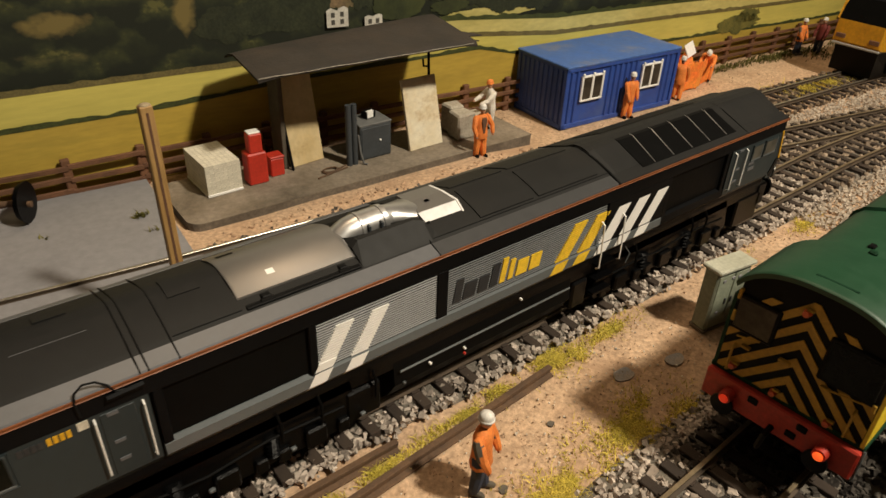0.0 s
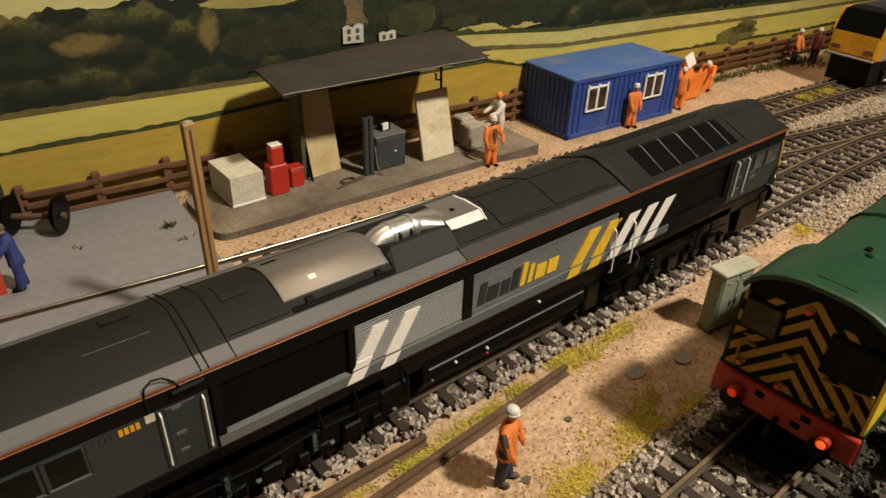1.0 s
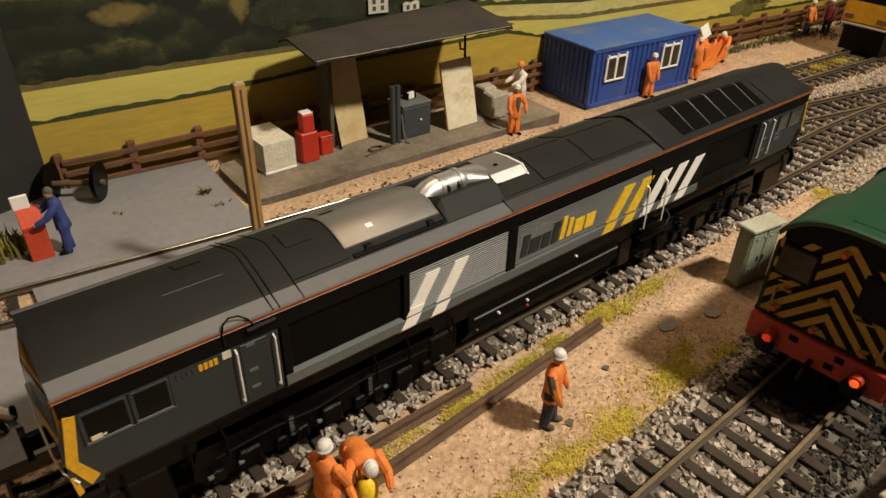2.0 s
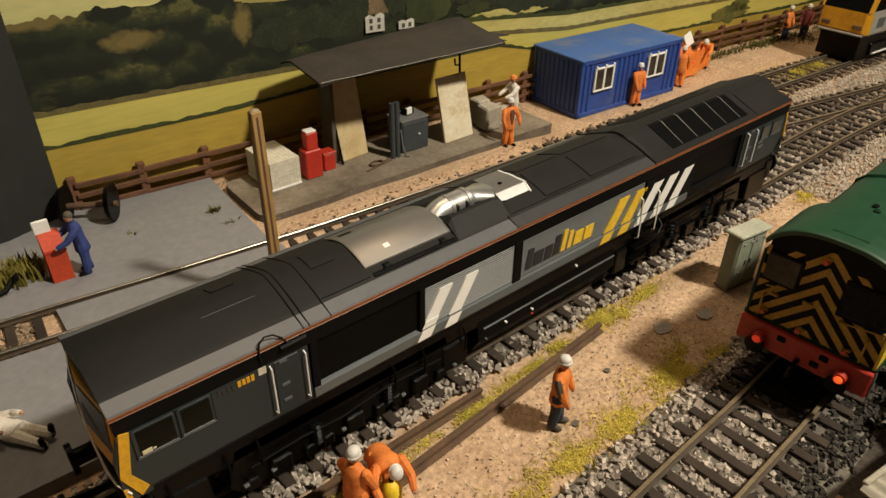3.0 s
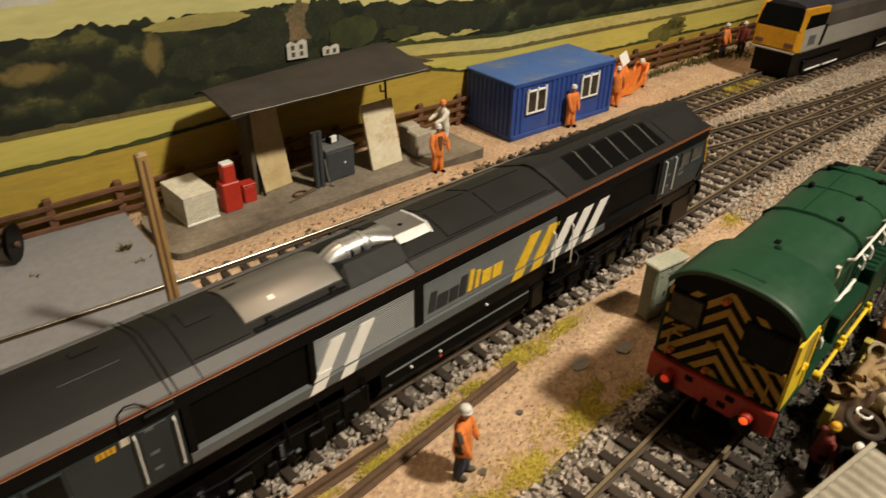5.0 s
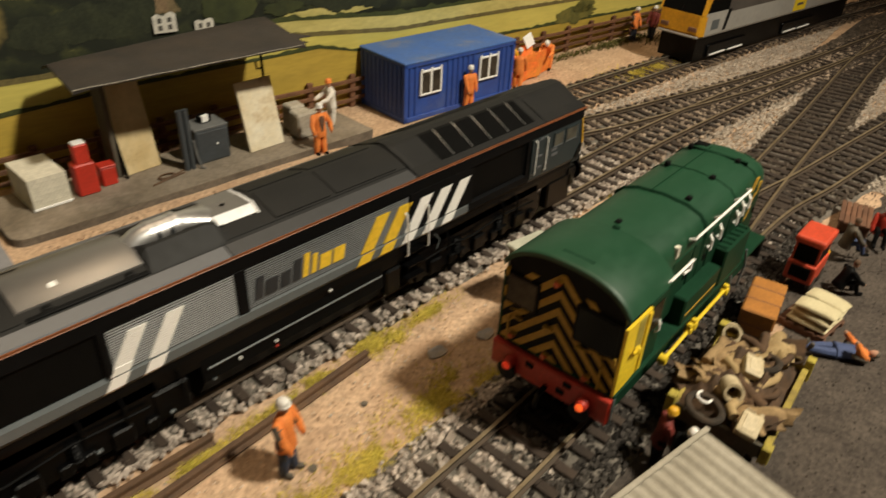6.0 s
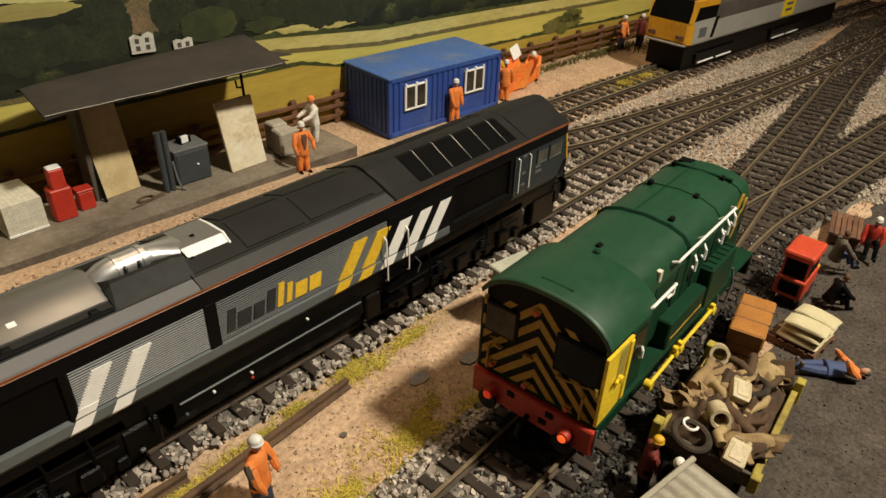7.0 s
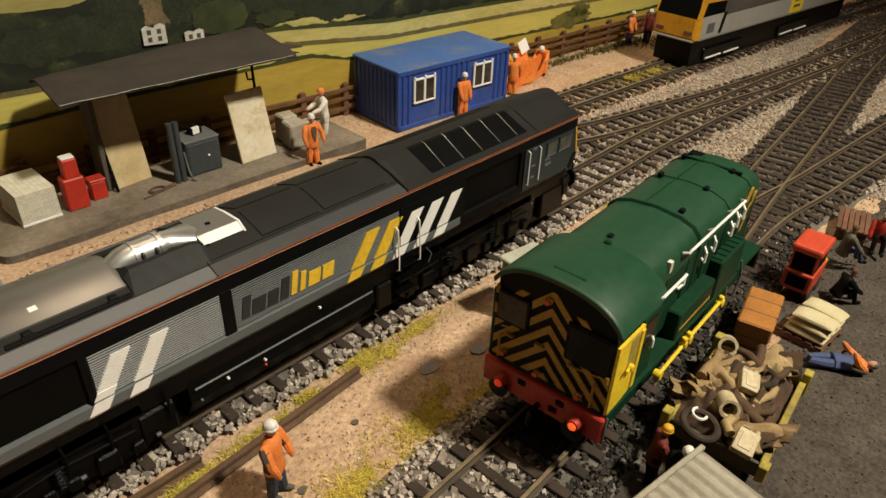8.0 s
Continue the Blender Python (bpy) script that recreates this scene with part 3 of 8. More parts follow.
# oily dark bed where the far lines run together
bm = bmesh.new()
prism(bm, [(41.38, -2.01), (46.12, -0.56), (54.51, 0.17), (69.43, 1.06), (68.82, -5.68), (52.07, -4.35), (43.78, -4.55), (39.7, -4.19)], "z", -0.05, 0.045)
junction = single("ballast", bm, YARD, label="oily dark bed where the far tracks run together", category="ballast", kind="structure")
n = 6000
v, f = rubble(n, np.stack([rng.uniform(42.5, 66, n), rng.uniform(-3.8, 0.0, n), np.full(n, 0.06)], 1), rng.uniform(0.05, 0.1, n))
loose("ballast_stones", v, f, DARKSTONE, junction, label="oily ballast stones")

# grey concrete pad with the siding's rails let into it
bm = bmesh.new()
prism(bm, [(-18.77, 8.94), (-3.49, 7.96), (0.37, 7.47), (6.5, 6.8), (6.9, 11.85), (-18.71, 14.08)], "z", -0.05, 0.30)
prism(bm, [(-18.87, 1.96), (6.32, 1.55), (6.64, 5.12), (0.32, 5.82), (-3.54, 6.28), (-18.79, 7.43)], "z", -0.05, 0.28)
prism(bm, [(0.67, 6.12), (6.6, 5.41), (6.64, 6.49), (0.71, 7.17)], "z", -0.05, 0.30)
prism(bm, [(0.61, 5.77), (6.64, 5.12), (6.65, 5.21), (0.62, 5.9)], "z", -0.05, 0.29)
single("pavement", bm, PAD, label="smooth grey concrete pad beside the siding", category="pad", kind="structure")

# platform slab with rounded ends
bm = bmesh.new()
corner = []
for cx, cy, a0 in ((0.5, 0.45, 180), (12.62, 0.12, 270), (12.62, 2.6, 0), (0.5, 2.6, 90)):
    r = 0.42 if cx < 1 else 0.1
    for k in range(5):
        a = radians(a0 + 22.5 * k)
        corner.append((cx + r * math.cos(a), cy + r * math.sin(a)))
prism(bm, corner, "z", -0.05, 0.48)
platform = single("platform", bm, [CONC], 6.72, 7.68, 0, -2.1, label="low weathered concrete platform of the fuelling point", category="platform", kind="structure")
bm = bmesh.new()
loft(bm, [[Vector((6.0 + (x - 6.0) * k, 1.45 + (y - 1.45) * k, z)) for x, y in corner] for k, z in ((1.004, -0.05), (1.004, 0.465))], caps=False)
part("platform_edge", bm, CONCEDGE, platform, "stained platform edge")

# sand lumps and clinker along the platform's foot
n = 170
px = rng.uniform(6.9, 18.8, n)
py = 7.1 - 0.037 * (px - 6.7) + rng.normal(0, 0.16, n)
v, f = rubble(n, np.stack([px, py, np.full(n, 0.25) * np.interp(px, [6.5, 17, 20.5], [1, 1, 0])], 1), rng.uniform(0.025, 0.07, n))
loose("sand_lumps", v, f, GRIT, ground, label="lumps of sand along the platform")
n = 34
px = rng.uniform(6.9, 15, n)
py = 6.78 - 0.037 * (px - 6.7) + rng.normal(0, 0.06, n)
v, f = rubble(n, np.stack([px, py, np.full(n, 0.26)], 1), rng.uniform(0.03, 0.08, n))
loose("clinker", v, f, YARDGRIT, ground, label="dark clinker beside the siding")

# rear fence of posts and three rails
fence = thing("fence", label="rust-brown wooden post and rail fence before the painted scenery", category="fence", kind="structure")
bm = bmesh.new()
box(bm, -0.13, 0.13, -0.09, 0.09, -0.05, 1.38, 0.03)
post_mesh = mesh_of("post", bm, FENCE)
bm = bmesh.new()
box(bm, 0, 2.09, -0.05, 0.05, -0.08, 0.08, 0.02)
rail_mesh = mesh_of("fence_rail", bm, FENCE)
for i in range(24):
    x = 2.8 + 2.05 * i
    y = backdrop_y(x) - 0.34
    piece("post", post_mesh, fence, pose(x, y, 0, random.uniform(-2, 2), random.uniform(-2, 2), -5))
    if i < 23:
        for z in (0.36, 0.74, 1.14):
            piece("fence_rail", rail_mesh, fence, pose(x, y - 0.11, z + random.uniform(-0.03, 0.03), 0, random.uniform(-1.2, 1.2), -4.9))

# dark wall at the end of the scenery
bm = bmesh.new()
prism(bm, [(-9, 11.0), (0.62, 11.5), (2.34, 12.1), (2.42, 12.52), (-9, 13.3)], "z", -0.05, 10.5)
single("wall_end", bm, TOWER, label="plain dark grey end wall beside the painted scenery", category="wall", kind="structure")

# unseen room round the layout; white ceiling and dark walls tuned for bounced light
bm = bmesh.new()
box(bm, -150, 190, -170, 34, -76, -72)
single("floor", bm, ROOMWALL, label="plain floor of the room", category="floor", kind="structure")
bm = bmesh.new()
box(bm, -150, 190, -170, 34, 150, 153)
single("ceiling", bm, CEILING, label="plain unseen ceiling of the room, white to bounce light down", category="ceiling", kind="structure")
for nm, a in (("wall_north", (-150, 190, 30, 34)), ("wall_south", (-150, 190, -170, -166)), ("wall_west", (-154, -150, -170, 34)), ("wall_east", (190, 194, -170, 34))):
    bm = bmesh.new()
    box(bm, *a, -76, 150)
    single(nm, bm, ROOMWALL, label="plain painted wall of the room", category="wall", kind="structure")

# tufts and mats of dry grass
def grass(name, spots, mat_, label, tall=(0.12, 0.3), thin=0.02, base=0.0):
    vs, fs = [], []
    for x, y, rx, ry, cnt in spots:
        cnt = int(cnt * 3.0) if thin < 0.02 else int(cnt * 0.6)
        r = np.abs(rng.normal(0, 0.62, cnt)) if thin < 0.02 else np.sqrt(rng.random(cnt)) * (0.6 + 0.9 * rng.random(cnt))
        if thin < 0.02:
            ry = ry * 1.8
        a = rng.uniform(0, math.tau, cnt)
        for px, py in zip(x + r * np.cos(a) * rx, y + r * np.sin(a) * ry):
            if thin < 0.02 and noise.noise((px * 1.1, py * 1.6, 4)) + 0.5 * noise.noise((px * 3.7, py * 3.7, 8)) < rng.uniform(-0.45, 0.35):
                continue
            h, t, b = rng.uniform(*tall), rng.uniform(0, math.tau), rng.uniform(-0.12, 0.12, 2)
            dx, dy = math.cos(t) * thin, math.sin(t) * thin
            n0 = len(vs)
            vs += [(px - dx, py - dy, base - 0.02), (px + dx, py + dy, base - 0.02), (px + b[0] * 0.5 + dx * 0.7, py + b[1] * 0.5 + dy * 0.7, base + h * 0.6), (px + b[0] * 0.5 - dx * 0.7, py + b[1] * 0.5 - dy * 0.7, base + h * 0.6), (px + b[0] * 1.6, py + b[1] * 1.6, base + h)]
            fs += [(n0, n0 + 1, n0 + 2, n0 + 3), (n0 + 3, n0 + 2, n0 + 4)]
    return tagged(loose(name, vs, fs, mat_, None, label=label), category="grass", kind="stuff")


MAIN_GRASS = [(11.39, -1.73, 0.9, 0.22, 600), (11.96, -1.98, 0.5, 0.2, 260), (9.72, -1.68, 0.8, 0.1, 240), (18.58, -2.01, 0.8, 0.3, 420), (22.27, -1.85, 0.9, 0.25, 300), (9.14, -4.25, 1.8, 0.34, 1100), (11.19, -4.1, 1.2, 0.4, 1100), (7.09, -4.3, 1.5, 0.34, 1000), (5.43, -4.25, 0.7, 0.3, 260), (12.65, -4.44, 0.8, 0.3, 260)]
YARD_GRASS = [(11.89, -3.84, 0.6, 0.3, 200), (33.69, 5.79, 0.8, 0.3, 200), (34.79, -6.21, 0.9, 0.3, 300), (6.49, -1.95, 1.8, 0.09, 420), (8.6, -1.8, 1.2, 0.1, 380), (3.96, -2.0, 1.5, 0.1, 400), (13.2, -1.75, 1.2, 0.16, 360)]
grass("grass", MAIN_GRASS + YARD_GRASS, GRASS, "patches of short yellow-green dry grass", (0.02, 0.075), 0.011)
grass("grass", [(34.4, 4.4, 1.3, 0.36, 1000), (36.5, 4.28, 1.2, 0.36, 900)], GRASS, "low yellow-green grass grown over the siding", (0.2, 0.34), 0.019)
WEED_SPOTS = [(x, backdrop_y(x) - 1.0, 1.4, 0.35, 160) for x in (7.6, 32.5, 34, 35.5, 37, 38.5, 40, 42, 45)] + [(38.5, 8.4, 1.2, 0.5, 160), (41.5, 7.3, 1.2, 0.6, 160)]
grass("weeds", WEED_SPOTS, WEED, "dark green weeds along the scenery's foot", (0.08, 0.24), 0.032)
grass("bush", [(0.53, 9.27, 0.55, 0.42, 420), (0.23, 9.23, 0.4, 0.4, 200)], BUSH, "small yellowish scrub bush on the pad", (0.25, 0.75), 0.05, base=0.2)
grass("weeds", [(6.0, 9.4, 0.2, 0.14, 70), (6.04, 8.4, 0.3, 0.08, 14), (3.56, 9.61, 0.1, 0.1, 10)], WEED, "small weeds growing through the grey pad", (0.05, 0.16), 0.03, base=0.3)


# ---- painted scenery sheet: fields, hedges, woods and two white houses ----
SKY = mat("printed_sky", (0.62, 0.60, 0.52), 0.7, scale=0.15)
FIELD1 = mat("printed_gold_field", (0.48, 0.335, 0.05), 0.6, col2=(0.40, 0.28, 0.045), scale=0.5, fine=0.1, stain=(0.29, 0.225, 0.036), stain_scale=0.35, stretch=(0.35, 1, 2.0))
FIELD2 = mat("printed_green_field", (0.6, 0.51, 0.12), 0.6, col2=(0.5, 0.43, 0.1), scale=0.4, fine=0.08, stretch=(0.3, 1, 2.5))
FIELD3 = mat("printed_far_field", (0.56, 0.48, 0.17), 0.6, col2=(0.44, 0.38, 0.12), scale=0.6, fine=0.12, stretch=(0.5, 1, 1.5))
FARPALE = mat("printed_pale_far_field", (0.58, 0.53, 0.23), 0.6, col2=(0.48, 0.45, 0.18), scale=0.3, fine=0.08, stretch=(0.4, 1, 2.0))


def woods(name):
    """Printed woodland: soft rounded crowns, lit from above, in dark greens."""
    m = bpy.data.materials.new(name)
    m.use_nodes = True
    n, l = m.node_tree.nodes, m.node_tree.links
    b = n["Principled BSDF"]
    b.inputs["Roughness"].default_value, b.inputs["Specular IOR Level"].default_value = 0.65, 0.3
    tc, mp = n.new("ShaderNodeTexCoord"), n.new("ShaderNodeMapping")
    mp.inputs["Scale"].default_value = (76.2, 76.2, 76.2 * 1.25)
    l.new(tc.outputs["Object"], mp.inputs[0])
    wob = n.new("ShaderNodeTexNoise")
    wob.inputs["Scale"].default_value, wob.inputs["Detail"].default_value = 2.2, 4.0
    l.new(mp.outputs[0], wob.inputs["Vector"])
    add = n.new("ShaderNodeMix")
    add.data_type, add.blend_type = "RGBA", "LINEAR_LIGHT"
    add.inputs[0].default_value = 0.36
    l.new(mp.outputs[0], add.inputs[6])
    l.new(wob.outputs["Color"], add.inputs[7])
    vo = n.new("ShaderNodeTexVoronoi")
    vo.feature, vo.inputs["Scale"].default_value = "SMOOTH_F1", 0.95
    vo.inputs["Smoothness"].default_value = 0.6
    l.new(add.outputs[2], vo.inputs["Vector"])
    sub = n.new("ShaderNodeVectorMath")
    sub.operation = "SUBTRACT"
    l.new(add.outputs[2], sub.inputs[0])
    l.new(vo.outputs["Position"], sub.inputs[1])
    sep = n.new("ShaderNodeSeparateXYZ")
    l.new(sub.outputs[0], sep.inputs[0])
    crown = n.new("ShaderNodeMapRange")
    crown.inputs[1].default_value, crown.inputs[2].default_value = -0.1, 0.7
    l.new(sep.outputs[2], crown.inputs[0])
    fine = n.new("ShaderNodeTexNoise")
    fine.inputs["Scale"].default_value, fine.inputs["Detail"].default_value = 6.0, 5.0
    l.new(mp.outputs[0], fine.inputs["Vector"])
    mul = n.new("ShaderNodeMath")
    mul.operation = "MULTIPLY"
    l.new(crown.outputs[0], mul.inputs[0])
    l.new(fine.outputs[0], mul.inputs[1])
    sep2 = n.new("ShaderNodeSeparateColor")
    l.new(vo.outputs["Color"], sep2.inputs[0])
    mul2 = n.new("ShaderNodeMath")
    mul2.operation = "MULTIPLY"
    l.new(mul.outputs[0], mul2.inputs[0])
    tone = n.new("ShaderNodeMapRange")
    tone.inputs[3].default_value, tone.inputs[4].default_value = 0.3, 2.1
    l.new(sep2.outputs[0], tone.inputs[0])
    l.new(tone.outputs[0], mul2.inputs[1])
    ramp = n.new("ShaderNodeValToRGB")
    ramp.color_ramp.elements[0].color = (0.014, 0.017, 0.0105, 1)
    ramp.color_ramp.elements[1].position, ramp.color_ramp.elements[1].color = 0.62, (0.1, 0.096, 0.032, 1)
    e = ramp.color_ramp.elements.new(0.18)
    e.color = (0.024, 0.029, 0.0145, 1)
    e = ramp.color_ramp.elements.new(0.4)
    e.color = (0.04, 0.044, 0.018, 1)
    l.new(mul2.outputs[0], ramp.inputs[0])
    # glades of pale field between the trees
    mp2 = n.new("ShaderNodeMapping")
    mp2.inputs["Scale"].default_value = (76.2 * 0.22, 76.2, 76.2 * 0.62)
    l.new(tc.outputs["Object"], mp2.inputs[0])
    gl = n.new("ShaderNodeTexNoise")
    gl.inputs["Scale"].default_value, gl.inputs["Detail"].default_value, gl.inputs["Roughness"].default_value = 1.0, 6.0, 0.6
    l.new(mp2.outputs[0], gl.inputs["Vector"])
    gr = n.new("ShaderNodeMapRange")
    gr.inputs[1].default_value, gr.inputs[2].default_value = 0.62, 0.82
    l.new(gl.outputs[0], gr.inputs[0])
    mx = n.new("ShaderNodeMix")
    mx.data_type = "RGBA"
    mx.inputs[7].default_value = (0.20, 0.165, 0.06, 1)
    l.new(gr.outputs[0], mx.inputs[0])
    l.new(ramp.outputs[0], mx.inputs[6])
    shown = mx.outputs[2]
    for gx, gz, gw, gh in ((5.55, 5.08, 0.79, 0.29), (9.02, 5.11, 0.29, 0.58), (2.92, 5.97, 1.35, 0.24)):
        mg = n.new("ShaderNodeMapping")
        mg.vector_type = "TEXTURE"
        mg.inputs["Location"].default_value = (gx * S, 0, gz * S)
        mg.inputs["Scale"].default_value = (gw * S, 1, gh * S)
        l.new(tc.outputs["Object"], mg.inputs[0])
        ln = n.new("ShaderNodeVectorMath")
        ln.operation = "LENGTH"
        l.new(mg.outputs[0], ln.inputs[0])
        ad = n.new("ShaderNodeMath")
        ad.operation = "MULTIPLY_ADD"
        ad.inputs[1].default_value = 1.7
        l.new(wob.outputs[0], ad.inputs[0])
        l.new(ln.outputs["Value"], ad.inputs[2])
        rg = n.new("ShaderNodeMapRange")
        rg.inputs[1].default_value, rg.inputs[2].default_value = 2.1, 1.45
        l.new(ad.outputs[0], rg.inputs[0])
        mm = n.new("ShaderNodeMix")
        mm.data_type = "RGBA"
        mm.inputs[7].default_value = (0.165, 0.125, 0.042, 1)
        l.new(rg.outputs[0], mm.inputs[0])
        l.new(shown, mm.inputs[6])
        shown = mm.outputs[2]
    l.new(shown, b.inputs["Base Color"])
    return m


WOODS = woods("printed_woodland")
HEDGE = mat("printed_hedge", (0.055, 0.065, 0.02), 0.65, scale=2.5, fine=0.4, spec=0.3)
VERGE = mat("printed_verge", (0.15, 0.12, 0.04), 0.65, scale=2.0, fine=0.3)
BUSHPRINT = mat("printed_bush_green", (0.085, 0.085, 0.025), 0.65, col2=(0.16, 0.14, 0.035), scale=2.0, fine=0.4, spec=0.3)
HOUSE = mat("printed_house_white", (0.60, 0.57, 0.50), 0.6, scale=2)
SLATE = mat("printed_window_dark", (0.07, 0.065, 0.055), 0.6, scale=2)

backdrop = thing("backdrop", 0, 12.8, 0, math.degrees(math.atan(-0.087)), "printed countryside scenery of fields, hedges and dark woods", "backdrop", kind="structure")


def band(name, lo, hi, mat_, off, x0=-8, x1=62, step=0.4, rag=0.03, label=""):
    """A printed strip between two height lines."""
    bm = bmesh.new()
    n = int((x1 - x0) / step)
    rows = []
    for i in range(n + 1):
        x = x0 + i * step
        a, b = lo(x), hi(x) + rag * noise.noise((x * 2.3, off * 50, 1)) * 2
        rows.append((bm.verts.new((x, -off, a)), bm.verts.new((x, -off, max(b, a + 0.01)))))
    for p, q in zip(rows, rows[1:]):
        bm.faces.new((p[0], q[0], q[1], p[1]))
    part(name, bm, mat_, backdrop, label)


def line(*pts):
    return lambda x: float(np.interp(x, [p[0] for p in pts], [p[1] for p in pts]))


bm = bmesh.new()
box(bm, -12, 70, 0, 0.12, -0.3, 14)
part("sheet", bm, SKY, backdrop, "pale printed sky")
z_gold = line((-8, 2.38), (5.35, 2.36), (8.24, 2.38), (12.13, 2.6), (19.97, 2.69), (24.91, 1.58), (31.88, 1.64), (41.96, 1.46), (60.46, 1.39))
z_green = line((-8, 3.4), (5.31, 3.4), (10.65, 3.36), (15.05, 3.5), (18.98, 3.31), (23.92, 2.84), (30.89, 2.76), (39.95, 2.59), (60.51, 2.48))
z_wood = line((-8, 5.61), (3.3, 5.97), (8.18, 6.12), (14.04, 5.96), (21.93, 5.21), (31.9, 4.28), (42, 3.72), (60.55, 3.57))
band("far_field", lambda x: 0, lambda x: z_wood(x) + 0.9, FARPALE, 0.02, rag=0.15, label="pale hazy far fields")
band("green_field", lambda x: 0, lambda x: z_green(x), FIELD2, 0.13, label="pale yellow-green field")
band("gold_field", lambda x: 0, lambda x: z_gold(x), FIELD1, 0.15, label="golden stubble field")
band("hedge", lambda x: z_gold(x) - 0.05, lambda x: z_gold(x) + 0.07 + 0.03 + 0.03 * math.sin(x * 1.7), HEDGE, 0.16, rag=0.03, step=0.1, label="dark field hedge")
band("hedge", lambda x: z_green(x) - 0.08, lambda x: z_green(x) + 0.10, VERGE, 0.14, rag=0.03, step=0.1, label="brown verge under the woods")
z_strip = line((-8, 0.02), (11, 0.02), (14, 0.2), (17, 0.5), (26, 0.6), (40, 0.55), (60, 0.5))
band("mid_field", lambda x: z_green(x) + 0.06, lambda x: z_green(x) + z_strip(x) + 0.08, FIELD3, 0.135, x0=13, label="olive field strip under the woods")
band("hedge", lambda x: z_green(x) + z_strip(x) + 0.02, lambda x: z_green(x) + z_strip(x) + 0.2, HEDGE, 0.138, rag=0.08, step=0.1, x0=15, label="dark hedge under the woods")
band("woodland", lambda x: z_green(x) + 0.02, lambda x: z_wood(x) + 0.25 * noise.noise((x * 0.9, 2, 2)) + 0.2 * abs(noise.noise((x * 2.6, 5, 2))), WOODS, 0.025, rag=0.05, step=0.08, label="dark printed woodland with rounded crowns")
# printed trees, a far village strip and a pale hillside field among the woods
DARKTREE = mat("printed_dark_tree", (0.02, 0.024, 0.0135), 0.65, col2=(0.031, 0.036, 0.018), scale=1.4, fine=0.3, spec=0.3)
MIDTREE = mat("printed_round_tree", (0.05, 0.058, 0.02), 0.65, col2=(0.028, 0.034, 0.015), scale=0.9, fine=0.14, spec=0.3)
VILLAGE = mat("printed_far_village", (0.20, 0.13, 0.07), 0.65, col2=(0.10, 0.085, 0.035), scale=1.5, fine=0.3)
HILLFIELD = mat("printed_hill_field", (0.37, 0.32, 0.09), 0.6, col2=(0.30, 0.25, 0.08), scale=0.6, fine=0.12, stretch=(0.4, 1, 2.5))


def printed_blob(name, cx, cz, w, h, m, off, label, rag=0.25):
    """One printed shape with a leafy, uneven outline."""
    bm = bmesh.new()
    pts = []
    for k in range(110):
        a = k * math.tau / 110
        c, s = math.cos(a), math.sin(a)
        r = 1 + rag * noise.noise((c * 2.2 + cx, s * 2.2, cz)) + rag * 0.5 * noise.noise((c * 7, s * 7 + cx, cz)) + rag * 0.2 * noise.noise((c * 19, s * 19, cx))
        pts.append((cx + w * c * r, -off, cz + h * s * r))
    slab(bm, pts)
    part(name, bm, m, backdrop, label)


printed_blob("printed_field", 10.71, 5.87, 1.71, 0.23, HILLFIELD, 0.03, "pale printed hillside field", 0.16)
printed_blob("printed_field", 20.85, 4, 2.57, 0.21, FIELD3, 0.03, "olive printed meadow between trees", 0.2)
printed_blob("far_village", 14.24, 5.33, 0.59, 0.73, VILLAGE, 0.032, "pinkish printed far village", 0.35)
for k, (cx, cz, w, h) in enumerate(((13.02, 5.13, 0.83, 0.97), (11.71, 4.74, 1.46, 0.58), (10.34, 4.59, 0.97, 0.53), (14.98, 5.33, 0.54, 0.73), (15.52, 5.48, 0.49, 0.58), (17.59, 5.15, 0.99, 0.53), (19.36, 4.77, 1.09, 0.49), (21.14, 4.58, 1.29, 0.68), (22.83, 4.44, 0.89, 0.58))):
    printed_blob("printed_tree", cx, cz, w, h, DARKTREE, 0.034 + 0.002 * k, "almost black printed tree")
printed_blob("printed_tree", 16.43, 4.71, 1.03, 0.6, MIDTREE, 0.056, "rounded mid-green printed tree", 0.12)
printed_blob("printed_tree", 18.58, 4.38, 0.79, 0.27, MIDTREE, 0.058, "low mid-green printed shrub")
# two white houses
for x0, z0, w, h in ((13.57, 4.15, 0.8, 0.66), (14.99, 4.08, 0.69, 0.35)):
    bm = bmesh.new()
    slab(bm, [(x0, -0.135, z0), (x0 + w, -0.135, z0 - 0.02), (x0 + w, -0.135, z0 + h * 0.86), (x0 + w * 0.8, -0.135, z0 + h), (x0 + w * 0.55, -0.135, z0 + h * 0.9), (x0 + w * 0.5, -0.135, z0 + h * 0.8), (x0 + w * 0.2, -0.135, z0 + h * 0.96), (x0, -0.135, z0 + h * 0.84)])
    part("house", bm, HOUSE, backdrop, "small white printed house")
    for k in range(2):
        for j in range(2 if h > 0.5 else 1):
            bm = bmesh.new()
            xx, zz = x0 + w * (0.2 + 0.42 * k), z0 + h * (0.12 + 0.36 * j)
            slab(bm, [(xx, -0.138, zz), (xx + 0.14, -0.138, zz), (xx + 0.14, -0.138, zz + 0.16), (xx, -0.138, zz + 0.16)])
            part("printed_window", bm, SLATE, backdrop)

